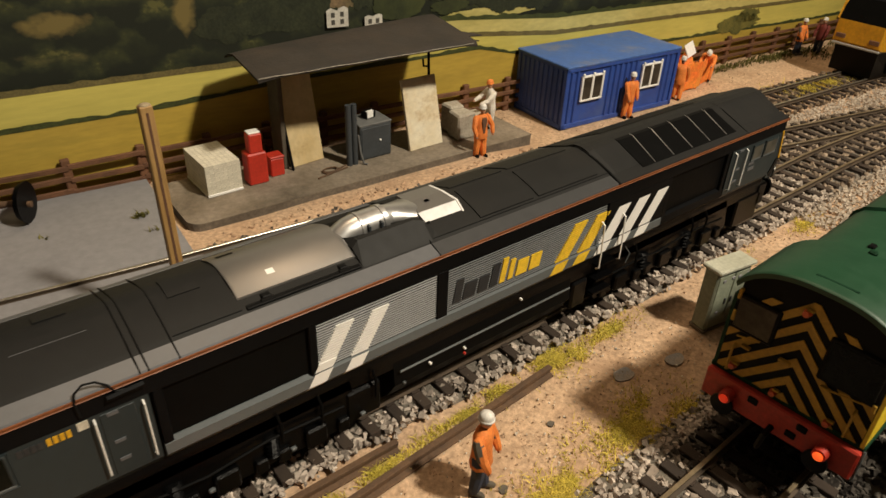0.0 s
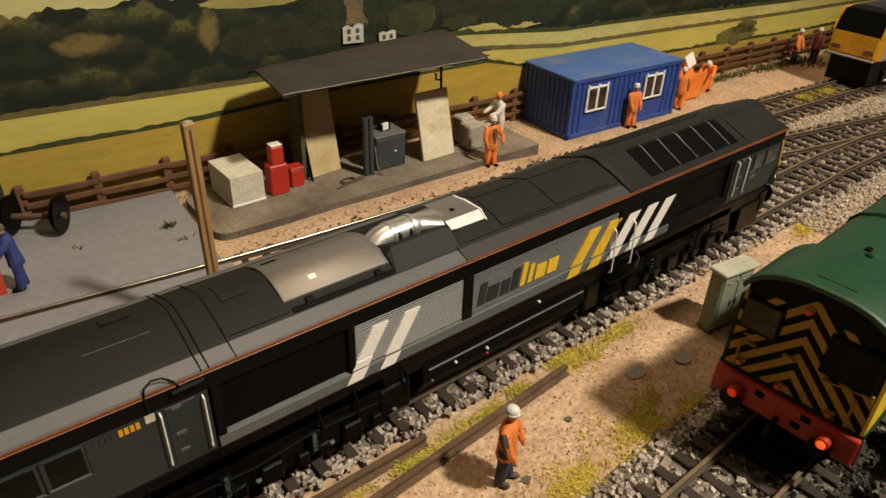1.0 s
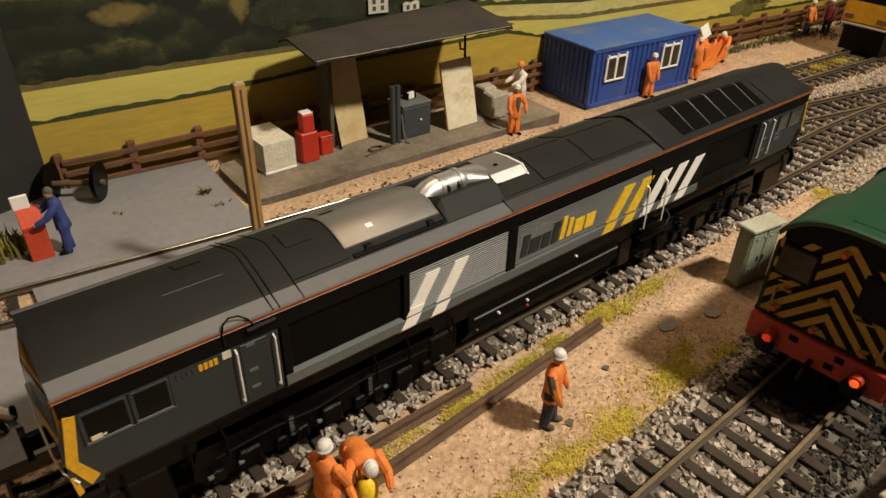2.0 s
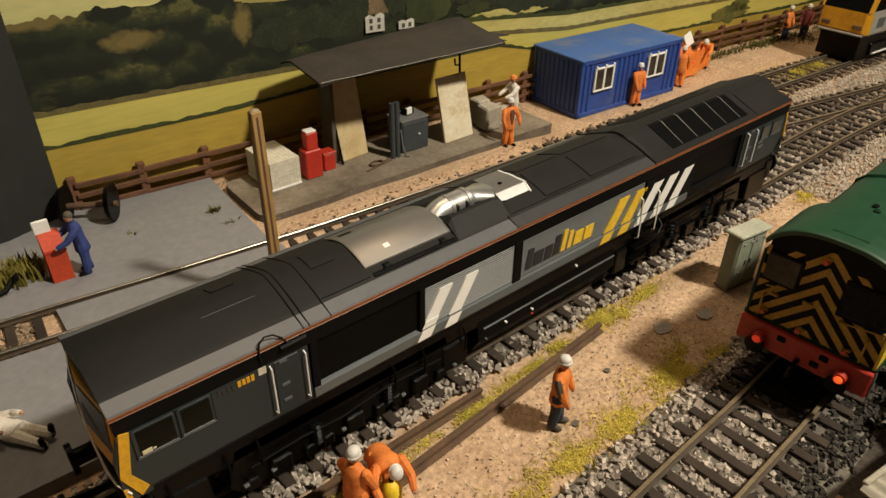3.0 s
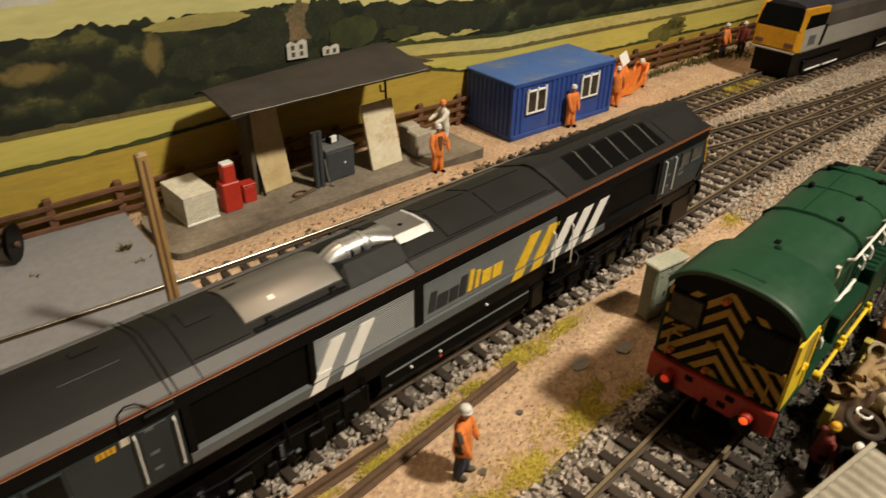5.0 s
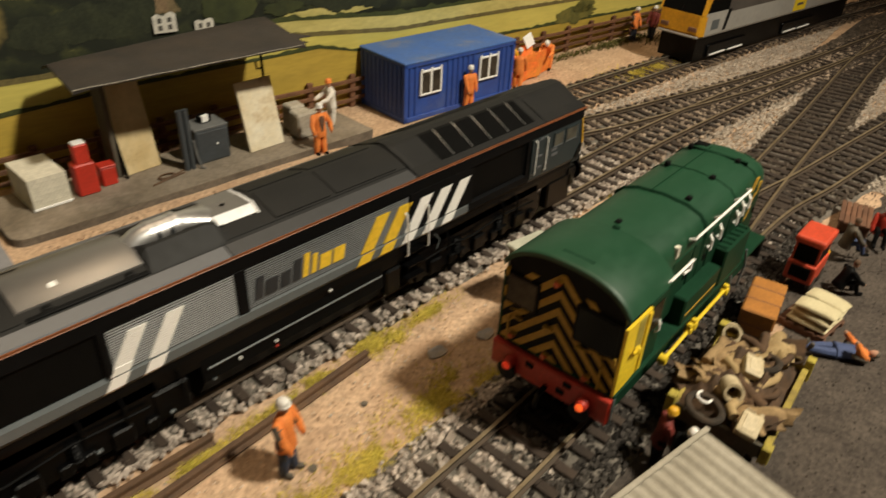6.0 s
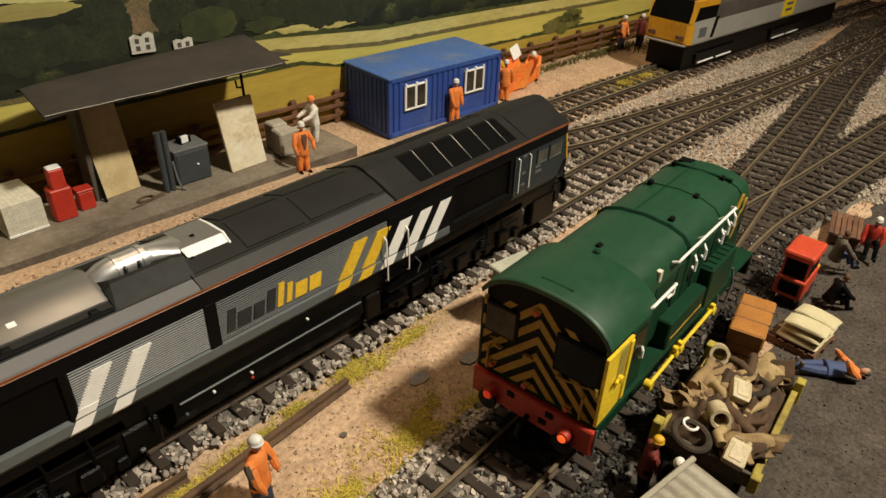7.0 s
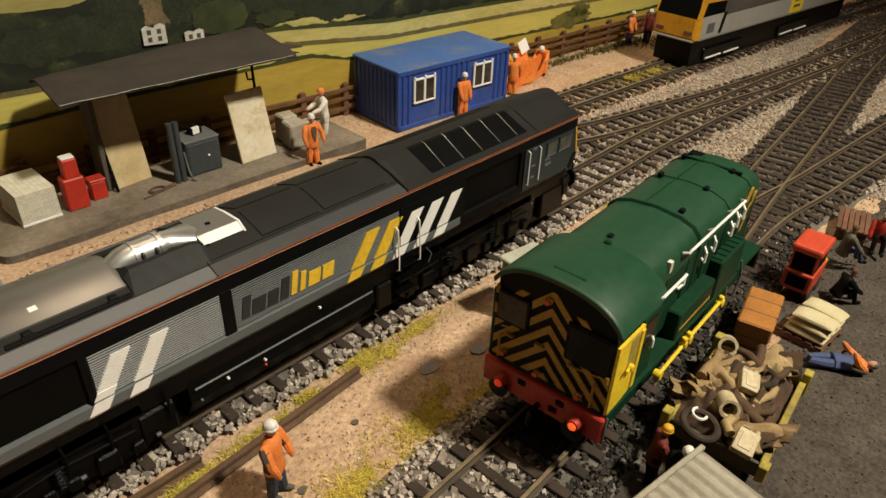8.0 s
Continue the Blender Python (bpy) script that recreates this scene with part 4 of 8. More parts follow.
# printed bush on the far field
for bx_, bz_, bw_, bh_ in ((36.4, 1.89, 1.71, 0.44), (37.11, 2.24, 0.91, 0.34)):
    bm = bmesh.new()
    slab(bm, [(bx_ + bw_ * math.cos(a) * (1 + 0.35 * noise.noise((math.cos(a) * 4, bz_, math.sin(a) * 4))), -0.17, bz_ + bh_ * math.sin(a) * (1 + 0.5 * noise.noise((bx_, math.cos(a) * 6, math.sin(a) * 6)))) for a in [k * math.tau / 70 for k in range(70)]])
    part("printed_bush", bm, BUSHPRINT, backdrop, "dark printed bush")


# ---- the long grey diesel ----
loco = thing("diesel_locomotive", 0, -0.11, 0, 0, "long grey and black model diesel locomotive with white and yellow stripes", "locomotive")
HW = 1.27
L66 = 20.1


def along(x):
    """Place along the loco: the drawing's stations brought to the model's."""
    return float(np.interp(x, [-1, 0, 2.54, 3.24, 5.72, 7.57, 11.45, 15.33, 17.95, 20.1, 21.1], [-1, 0, 2.47, 3.10, 5.48, 7.18, 11.12, 14.99, 17.72, 20.1, 21.1]))


def height(z):
    """Height on the loco: the drawing's levels brought to the model's."""
    return float(np.interp(z, [0, 1.2, 1.99, 3.26, 3.87, 4.5], [0, 1.2, 2.07, 3.17, 3.755, 4.21]))


bm = bmesh.new()
box(bm, 0.25, L66 - 0.25, -1.17, 1.17, 1.85, 3.88)
part("body", bm, BLACKSIDE, loco)


def half_roof(y):
    return float(np.interp(abs(y), [0, 0.15, 0.6, 0.93, 1.0, 1.27], [4.42, 4.41, 4.26, 4.1, 4.05, 3.9]))


# roof of dark grey panels with lighter sloping edges
ys = [-1.0, -0.96, -0.93, -0.86, -0.75, -0.6, -0.45, -0.22, 0, 0.22, 0.45, 0.6, 0.75, 0.86, 0.93, 0.96, 1.0]
bm = bmesh.new()
rings = []
for x, dz in ((0.0, -0.06), (0.12, -0.02), (1, 0.02), (13.42, 0.02)):
    rings.append([Vector((x, y, half_roof(y) + dz * (1 - abs(y)))) for y in ys] + [Vector((x, 1.0, 3.9)), Vector((x, -1.0, 3.9))])
loft(bm, rings)
part("roof", bm, ROOFGREY, loco, smooth=True)


def ridge_roof(y):
    """Steeper roof over the radiators, with flat sloping sides."""
    return float(np.interp(abs(y), [0, 0.1, 0.2, 0.3, 1.0, 1.27], [4.545, 4.54, 4.52, 4.47, 4.055, 3.9]))


bm = bmesh.new()
rys = [-1.0, -0.3, -0.2, -0.1, 0, 0.1, 0.2, 0.3, 1.0]
loft(bm, [[Vector((x + e * (1 - abs(y)), y, ridge_roof(y) - d)) for y in rys] + [Vector((x, 1.0, 3.9)), Vector((x, -1.0, 3.9))] for x, e, d in ((13.43, 0, 0.05), (13.6, 0, 0.0), (19.9, 0.16, 0.0), (L66 - 0.02, 0.18, 0.03))])
part("radiator_roof", bm, ROOFGREY, loco)
for sgn in (-1, 1):
    bm = bmesh.new()
    prism(bm, [(sgn * 1.27, 3.89), (sgn * 1.25, 3.935), (sgn * 1.003, 4.055), (sgn * 0.96, 3.98), (sgn * 0.96, 3.89)], "x", 0.0, 8.62)
    part("cantrail_panel", bm, ROOFSTRIP, loco, "light grey sloping roof edge")
    bm = bmesh.new()
    prism(bm, [(sgn * 1.27, 3.89), (sgn * 1.25, 3.935), (sgn * 1.003, 4.055), (sgn * 0.96, 3.98), (sgn * 0.96, 3.89)], "x", 8.625, 13.42)
    part("cantrail_panel", bm, ROOFMID, loco, "darker grey sloping roof edge")
    bm = bmesh.new()
    prism(bm, [(sgn * 1.27, 3.89), (sgn * 1.25, 3.935), (sgn * 1.003, 4.055), (sgn * 0.96, 3.98), (sgn * 0.96, 3.89)], "x", 13.43, L66)
    part("cantrail_panel", bm, ROOFGREY, loco)
    bm = bmesh.new()
    box(bm, -0.01, L66 + 0.01, sgn * 1.2, sgn * 1.29, 3.835, 3.895, 0.01)
    part("cantrail_line", bm, ORANGE, loco, "thin orange line")
    bm = bmesh.new()
    box(bm, 0.02, L66 - 0.02, min(sgn * 1.1, sgn * HW), max(sgn * 1.1, sgn * HW), 3.5, 3.86, 0.015)
    part("upper_band", bm, BLACKSIDE, loco)
    for x0, x1, m in ((3.38, 5.96, LTGREY), (5.965, 15.3, LTGREY), (15.305, 17.78, BLACKSIDE)):
        bm = bmesh.new()
        prism(bm, [(sgn * 1.1, 2.0), (sgn * 1.2, 1.98), (sgn * 1.285, 2.12), (sgn * 1.275, 2.34), (sgn * 1.1, 2.42)], "x", x0, x1)
        part("sill", bm, m, loco, "lighter grey sill" if m is LTGREY else "")
    for x0, x1 in ((0.0, 3.38), (17.78, L66)):
        bm = bmesh.new()
        prism(bm, [(sgn * 1.05, 1.98), (sgn * 1.2, 1.98), (sgn * 1.27, 2.12), (sgn * 1.27, 3.52), (sgn * 1.05, 3.52)], "x", x0 + 0.05, x1 - 0.05)
        part("cab_side", bm, GREYSIDE, loco)
    for x0, x1 in ((3.5, 5.92), (15.42, 17.66)):
        bm = bmesh.new()
        box(bm, x0, x1, min(sgn * 1.1, sgn * 1.2), max(sgn * 1.1, sgn * 1.2), 2.42, 3.52)
        part("black_panel", bm, GLOSSBLACK, loco, "recessed glossy black panel")
        for a, b in ((x0 - 0.12, x0 + 0.03), (x1 - 0.03, x1 + 0.12)):
            bm = bmesh.new()
            box(bm, a, b, min(sgn * 1.1, sgn * 1.265), max(sgn * 1.1, sgn * 1.265), 2.3, 3.52, 0.015)
            part("panel_frame", bm, BLACKSIDE, loco)

# louvred side panels: horizontal slats that carry the stripes and the lettering blocks
STRIPES = [(5.74, 0.37, WHITE), (6.5, 0.37, WHITE)] + [(11.47 + 0.69 * k, 0.40, STRIPEYELLOW if k < 2 else WHITE) for k in range(5)]


def stripe_span(b, w, z):
    x = b + (z - 2.03) * 0.57
    return x, x + w


BLOCKS = [(8.97, 9.15, 3.12, 0), (9.2, 9.5, 2.95, 0), (9.56, 9.8, 2.95, 0), (9.86, 10.05, 3.1, 0), (10.11, 10.25, 3.16, 1), (10.33, 10.46, 3.08, 1), (10.54, 10.84, 2.95, 1), (10.9, 11.2, 2.95, 1)]
for sgn in (-1, 1):
    side = -1 if sgn < 0 else 1
    for x0, x1 in ((6.03, 8.64), (8.8, 13.2)):
        bm = bmesh.new()
        box(bm, x0, x1, min(side * 1.1, side * 1.215), max(side * 1.1, side * 1.215), 2.36, 3.48, 0.01)
        grille = part("grille", bm, BLACKSIDE, loco, "grey louvred panel")
        if sgn < 0:
            bm = bmesh.new()
            prism(bm, [(0, -0.006), (-0.02, -0.011), (-0.023, 0.004), (0, 0.01)], "x", 0.03, along(x1) - along(x0) - 0.03)
            # one slat grey, darkened on the second panel for its dimmer light
            slat_mesh = mesh_of("slat", bm, SLATGREY if x0 < 7 else LOUVREGREY)
            for k in range(19):
                piece("slat", slat_mesh, grille, pose(along(x0), -1.215, height(2.42 + k * 0.056)))
    bm = bmesh.new()
    box(bm, 13.2, 15.42, min(side * 1.1, side * 1.262), max(side * 1.1, side * 1.262), 2.34, 3.5, 0.01)
    part("smooth_panel", bm, BLACKSIDE, loco)
    bm = bmesh.new()
    box(bm, 8.6, 8.84, min(side * 1.1, side * 1.262), max(side * 1.1, side * 1.262), 2.34, 3.5, 0.01)
    part("panel_divider", bm, BLACKSIDE, loco)
for b, w, m in STRIPES:
    bm = bmesh.new()
    for k in range(19):
        z = 2.42 + k * 0.056
        if z > 3.26:
            continue
        a, c = stripe_span(b, w, z)
        if c > 13.2 or a < 6.05:
            lo, hi = max(a, 13.2 if b > 8 else 5.6), c
            if hi > lo:
                prism(bm, [(stripe_span(b, w, z - 0.028)[0] if a >= lo else lo, z - 0.028), (stripe_span(b, w, z - 0.028)[1], z - 0.028), (stripe_span(b, w, z + 0.028)[1], z + 0.028), (stripe_span(b, w, z + 0.028)[0] if a >= lo else lo, z + 0.028)], "y", -1.268, -1.2)
        hi = min(c, 13.18)
        if hi > a and a >= 6.05:
            prism(bm, [(a, z - 0.024), (hi, z - 0.024), (hi, z + 0.02), (a, z + 0.02)], "y", -1.25, -1.2)
    p0, p1 = stripe_span(b, w, 1.99), stripe_span(b, w, 2.4)
    q = [(p0[0], -1.212, 2.0), (p0[1], -1.212, 2.0), (stripe_span(b, w, 2.12)[1], -1.292, 2.12), (p1[1], -1.284, 2.38), (p1[0], -1.284, 2.38), (stripe_span(b, w, 2.12)[0], -1.292, 2.12)]
    f1 = [bm.verts.new(v) for v in q]
    bm.faces.new((f1[0], f1[1], f1[2], f1[5]))
    bm.faces.new((f1[5], f1[2], f1[3], f1[4]))
    part("stripe", bm, m, loco, "slanted %s stripe" % ("yellow" if m is STRIPEYELLOW else "white"))
for x0, x1, zt, yellow in BLOCKS:
    bm = bmesh.new()
    for k in range(19):
        z = 2.42 + k * 0.056
        if 2.54 < z < zt:
            o = (z - 2.54) * 0.14
            prism(bm, [(x0 + o, z - 0.027), (x1 + o, z - 0.027), (x1 + o, z + 0.024), (x0 + o, z + 0.024)], "y", -1.25, -1.2)
    part("lettering_block", bm, STRIPEYELLOW if yellow else DARKTEXT, loco)
for x0, x1, m in ((1.6, 1.93, DARKTEXT), (1.95, 2.27, YELLOW)):
    bm = bmesh.new()
    for k in range(4):
        w = (x1 - x0) / 4
        box(bm, x0 + k * w, x0 + k * w + w * 0.72, -1.283, -1.26, 3.33, 3.45)
    part("lettering_block", bm, m, loco)
bm = bmesh.new()
box(bm, 2.33, 2.47, -1.283, -1.26, 3.36, 3.5)
part("badge", bm, CREAM, loco)
for x0, x1, z0, z1 in ((18.72, 18.98, 2.62, 2.72), (18.7, 18.92, 2.82, 2.95)):
    bm = bmesh.new()
    box(bm, x0, x1, -1.283, -1.26, z0, z1)
    part("number_bar", bm, ROOFSTRIP, loco)

# cab windows, doors and their rails
for x0, x1, z0, z1 in ((0.22, 0.9, 2.84, 3.5), (0.92, 1.5, 2.84, 3.5), (18.72, 19.2, 2.92, 3.44), (19.26, 19.85, 2.92, 3.44)):
    for sgn in (-1, 1):
        bm = bmesh.new()
        box(bm, x0, x1, sgn * 1.2, sgn * 1.285, z0, z1, 0.012)
        box(bm, x0 + 0.06, x1 - 0.06, sgn * 1.281, sgn * 1.292, z0 + 0.06, z1 - 0.06)
        for f in bm.faces:
            if abs(f.calc_center_median().y) > 1.2815 and f.calc_area() > 0.05 and abs(f.normal.y) > 0.9 and abs(f.calc_center_median().y) > 1.29:
                f.material_index = 1
        # far cab panes paled for light showing in the glass
        win = part("cab_window", bm, [GREYSIDE, GLASS if x0 < 5 else PALEGLASS], loco)
        for a, b, c, d, mm in ((x0 + 0.02, x1 - 0.02, z0 + 0.015, z0 + 0.06, LTGREY), (x0 + 0.02, x1 - 0.02, z1 - 0.05, z1 - 0.015, GREYSIDE), (x1 - 0.055, x1 - 0.02, z0 + 0.05, z1 - 0.05, GREYSIDE if x0 < 5 else LTGREY)):
            bm = bmesh.new()
            box(bm, a, b, min(sgn * 1.28, sgn * 1.297), max(sgn * 1.28, sgn * 1.297), c, d, 0.006)
            part("window_frame", bm, LTGREY if c < 3.0 and d < 3.0 else mm, win)
for x in (2.54, 3.24, 17.95, 18.4):
    bm = bmesh.new()
    tube(bm, [(x, -1.27, 2.28), (x, -1.34, 2.3), (x, -1.34, 3.42), (x, -1.27, 3.45)], 0.016)
    part("handrail", bm, WHITE, loco, "whitish vertical handrail", smooth=True)
for x in (2.62, 18.0):
    bm = bmesh.new()
    box(bm, x, x + 0.5, -1.283, -1.26, 2.2, 3.48, 0.008)
    door = part("cab_door", bm, GREYSIDE, loco)
    for z in (2.45, 2.85, 3.42):
        bm = bmesh.new()
        box(bm, x + 0.1, x + 0.26, -1.3, -1.28, z, z + 0.06)
        part("door_step", bm, ROOFSTRIP, door)
bm = bmesh.new()
tube(bm, [(2.4, -1.29, 3.6), (2.38, -1.3, 3.86), (2.42, -1.27, 4.04), (2.54, -1.24, 4.13), (2.7, -1.25, 4.1), (2.84, -1.28, 3.96), (2.92, -1.3, 3.8), (3.2, -1.3, 3.76)], 0.018, 8)
part("roof_cable", bm, BLACK, loco, smooth=True)
bm = bmesh.new()
tube(bm, [(2.78, -1.3, 3.74), (3.3, -1.3, 3.76)], 0.05)
part("rain_strip", bm, BLACKSIDE, loco)

bm = bmesh.new()
box(bm, 0.3, 0.46, -1.3, -1.28, 2.9, 3.0, 0.01)
box(bm, 0.46, 0.52, -1.3, -1.28, 2.92, 2.97, 0.01)
part("seat_back", bm, SACK, loco, "pale seat seen in the cab window")

# roof hoops, seams, hatches
for x, r in ((3.3, 0.016), (3.42, 0.016), (3.86, 0.014), (8.62, 0.014), (13.42, 0.035), (18.3, 0.012)):
    bm = bmesh.new()
    over = ridge_roof if x > 13.5 else half_roof
    tube(bm, [(x, y, over(y) + 0.016) for y in [-1.275, -1.23] + ys + [1.23, 1.275]], r, 5)
    part("roof_seam", bm, BLACK, loco, smooth=True)
for x0, x1, y0, y1 in ((9.85, 11.2, -0.88, -0.08), (11.35, 13.1, -0.88, -0.08), (4.1, 4.6, -0.3, 0.2), (2.3, 2.75, 0.15, 0.5), (9.85, 11.2, 0.08, 0.88), (11.35, 13.1, 0.08, 0.88)):
    bm = bmesh.new()
    yy = [y0 + (y1 - y0) * k / 8 for k in range(9)]
    loft(bm, [[Vector((x, y, half_roof(y) + 0.04)) for y in yy] + [Vector((x, y, half_roof(y) - 0.05)) for y in yy[::-1]] for x in (x0, x1)])
    part("roof_hatch", bm, ROOFGREY, loco, smooth=True)

for x0, x1, y in ((3.9, 4.98, -0.93), (1.9, 2.9, -0.35), (8.66, 13.4, -0.93)):
    bm = bmesh.new()
    tube(bm, [(x0, y, half_roof(y) + 0.004), (x1, y, half_roof(y) + 0.004)], 0.012, 5)
    part("roof_seam", bm, BLACK if y < -0.5 else ROOFSTRIP, loco)

# silencer cover: a curved sheet whose near edge hangs over a black strip imitating shade
bm = bmesh.new()
prof = [(-0.75, 4.13), (-0.748, 4.2)] + [(0.74 * (-1 + k / 14), 4.235 + 0.25 * (1 - abs(-1 + k / 14) ** 2.0)) for k in range(29)] + [(0.77, 4.17)]
rings = [[Vector((x, y, z - d)) for y, z in prof] + [Vector((x, y * 0.96, z - 0.06)) for y, z in prof[::-1]] for x, d in ((4.99, 0.02), (5.02, 0), (7.12, 0), (7.19, 0.008), (7.23, 0.03))]
loft(bm, rings)
silencer = part("silencer_cover", bm, SILVER, loco, "dull silver curved silencer cover", smooth=True)
bm = bmesh.new()
slab(bm, [(5.62, -0.54, 4.356), (5.76, -0.54, 4.356), (5.76, -0.44, 4.402), (5.62, -0.44, 4.402)])
part("white_plate", bm, WHITE, silencer, "small white plate")
for x in (5.42, 6.88):
    bm = bmesh.new()
    box(bm, x - 0.08, x + 0.08, -0.9, -0.77, 4.08, 4.2, 0.02)
    cyl(bm, (x - 0.11, -0.905, 4.13), (x + 0.11, -0.905, 4.13), 0.04, seg=8)
    part("bracket", bm, BLACK, silencer)
bm = bmesh.new()
box(bm, 5.05, 7.2, -0.97, -0.78, 4.04, 4.13, 0.01)
part("opening", bm, BLACK, silencer)
bm = bmesh.new()
slab(bm, [(5.12, 0.3, 4.452), (5.42, 0.3, 4.452), (5.42, 0.42, 4.412), (5.12, 0.42, 4.412)])
part("slot", bm, BLACK, silencer)
# black patch laid on the roof in place of the recess's shade
bm = bmesh.new()
yy = [-0.62, -0.45, -0.22, 0, 0.22, 0.42]
loft(bm, [[Vector((x, y, half_roof(y) + 0.018)) for y in yy] + [Vector((x, y, half_roof(y) - 0.05)) for y in yy[::-1]] for x in (7.2, 8.9)])
part("recess_floor", bm, BLACK, loco)
# side wedge plate, thick exhaust pipe with a bend, and the silver intake plate
bm = bmesh.new()
rings = [[Vector((x, -0.98, 4.075)), Vector((x, -0.6 - e, z)), Vector((x, -0.5, z)), Vector((x, -0.5, 4.0))] for x, z, e in ((7.22, 4.36, 0.05), (7.36, 4.48, 0), (8.5, 4.5, 0), (8.68, 4.45, 0.05), (8.84, 4.2, 0.2))]
loft(bm, rings)
part("side_wedge", bm, ROOFGREY, loco)
PIPE = [(6.8, -0.08, 3.82, 0.26), (6.95, -0.08, 3.97, 0.265), (7.1, -0.08, 4.05, 0.27), (7.25, -0.08, 4.08, 0.275), (7.26, -0.08, 4.08, 0.29), (7.33, -0.08, 4.08, 0.29), (7.34, -0.08, 4.08, 0.278), (7.72, -0.07, 4.08, 0.278), (7.73, -0.07, 4.08, 0.295), (7.82, -0.07, 4.08, 0.295), (7.83, -0.07, 4.08, 0.262), (7.94, -0.07, 4.07, 0.255)]
bm = bmesh.new()
loft(bm, [ring((x, y, z), (0.6, 0.0, 0.8) if k == 0 else ((0.8, 0.05, 0.6) if k == 1 else ((0.96, 0.05, 0.25) if k == 2 else (1, 0.03, 0))), q, 28) for k, (x, y, z, q) in enumerate(PIPE)])
pipe = part("exhaust_pipe", bm, BRIGHTSILVER, loco, "bright silver exhaust pipe", smooth=True)
bm = bmesh.new()
rings = []
for x, y, z, wy, wz in ((7.9, -0.07, 4.07, 0.255, 0.255), (8.04, -0.07, 4.07, 0.28, 0.24), (8.22, -0.06, 4.07, 0.34, 0.2), (8.4, -0.05, 4.07, 0.39, 0.16), (8.56, -0.04, 4.07, 0.41, 0.13)):
    rings.append([Vector((x, y + wy * math.cos(a), z + wz * math.sin(a))) for a in [j * math.tau / 24 for j in range(24)]])
loft(bm, rings)
part("exhaust_duct", bm, BRIGHTSILVER, loco, "silver duct widening from the pipe to the plate", smooth=True)
for x in (7.36, 7.62):
    bm = bmesh.new()
    box(bm, x, x + 0.05, -0.4, -0.3, 4.12, 4.24, 0.012)
    part("exhaust_pipe_clamp", bm, DARKMETAL, pipe)
bm = bmesh.new()
loft(bm, [[Vector(q) for q in p] for p in (((8.78, -0.42, 4.46), (9.62, -0.42, 4.46), (9.62, -0.42, 4.38), (8.78, -0.42, 4.38)), ((8.82, 0.0, 4.55), (9.6, 0.0, 4.55), (9.6, 0.0, 4.45), (8.82, 0.0, 4.45)), ((8.84, 0.42, 4.5), (9.58, 0.42, 4.5), (9.58, 0.42, 4.38), (8.84, 0.42, 4.38)))])
plate = part("intake_plate", bm, SILVER, loco, "silver intake plate")
# Plate's silver turned white on the face tilted to the lamp.
bm = bmesh.new()
loft(bm, [[Vector(q) for q in p] for p in (((8.86, -0.68, 4.16), (9.66, -0.68, 4.16), (9.66, -0.66, 4.1), (8.86, -0.66, 4.1)), ((8.82, -0.6, 4.25), (9.66, -0.6, 4.25), (9.66, -0.58, 4.19), (8.82, -0.58, 4.19)), ((8.76, -0.41, 4.47), (9.64, -0.41, 4.47), (9.64, -0.39, 4.41), (8.76, -0.39, 4.41)))])
part("plate_front", bm, WHITESILVER, plate, "sloping front of the intake plate, whitened where it faces the lamp")
bm = bmesh.new()
tube(bm, [(9.66, -0.66, 4.17), (9.64, -0.41, 4.475), (9.62, 0.0, 4.56), (9.6, 0.42, 4.51)], 0.028)
part("plate_rim", bm, WHITESILVER, plate, "pale rim of the intake plate", smooth=True)
bm = bmesh.new()
box(bm, 9.1, 9.2, -0.18, -0.1, 4.53, 4.56, 0.01)
part("plate_tag", bm, WHITE, plate)

# far radiator grilles with silver bars
bm = bmesh.new()
rings = [[Vector((x, y, ridge_roof(y) + 0.022)) for y in (-1.1, -1.0, -0.3, -0.16)] + [Vector((x, y, ridge_roof(y) - 0.05)) for y in (-0.16, -0.3, -1.0, -1.1)] for x in (14.4, 18.0)]
loft(bm, rings)
part("radiator_grille", bm, GLOSSBLACK, loco, "black radiator grille")
bm = bmesh.new()
rings = [[Vector((x, y, ridge_roof(y) + 0.022)) for y in (1.1, 1.0, 0.3, 0.16)] + [Vector((x, y, ridge_roof(y) - 0.05)) for y in (0.16, 0.3, 1.0, 1.1)] for x in (14.4, 18.0)]
loft(bm, rings)
part("radiator_grille", bm, GLOSSBLACK, loco, "black radiator grille")
for k in range(5):
    x = 14.84 + 0.69 * k
    bm = bmesh.new()
    tube(bm, [(x + 0.12 * (y + 1.1), y, ridge_roof(y) + 0.036) for y in (-1.09, -1.0, -0.3, -0.2)], 0.011, 5)
    part("grille_bar", bm, BRIGHTSILVER, loco, "thin silver bar")

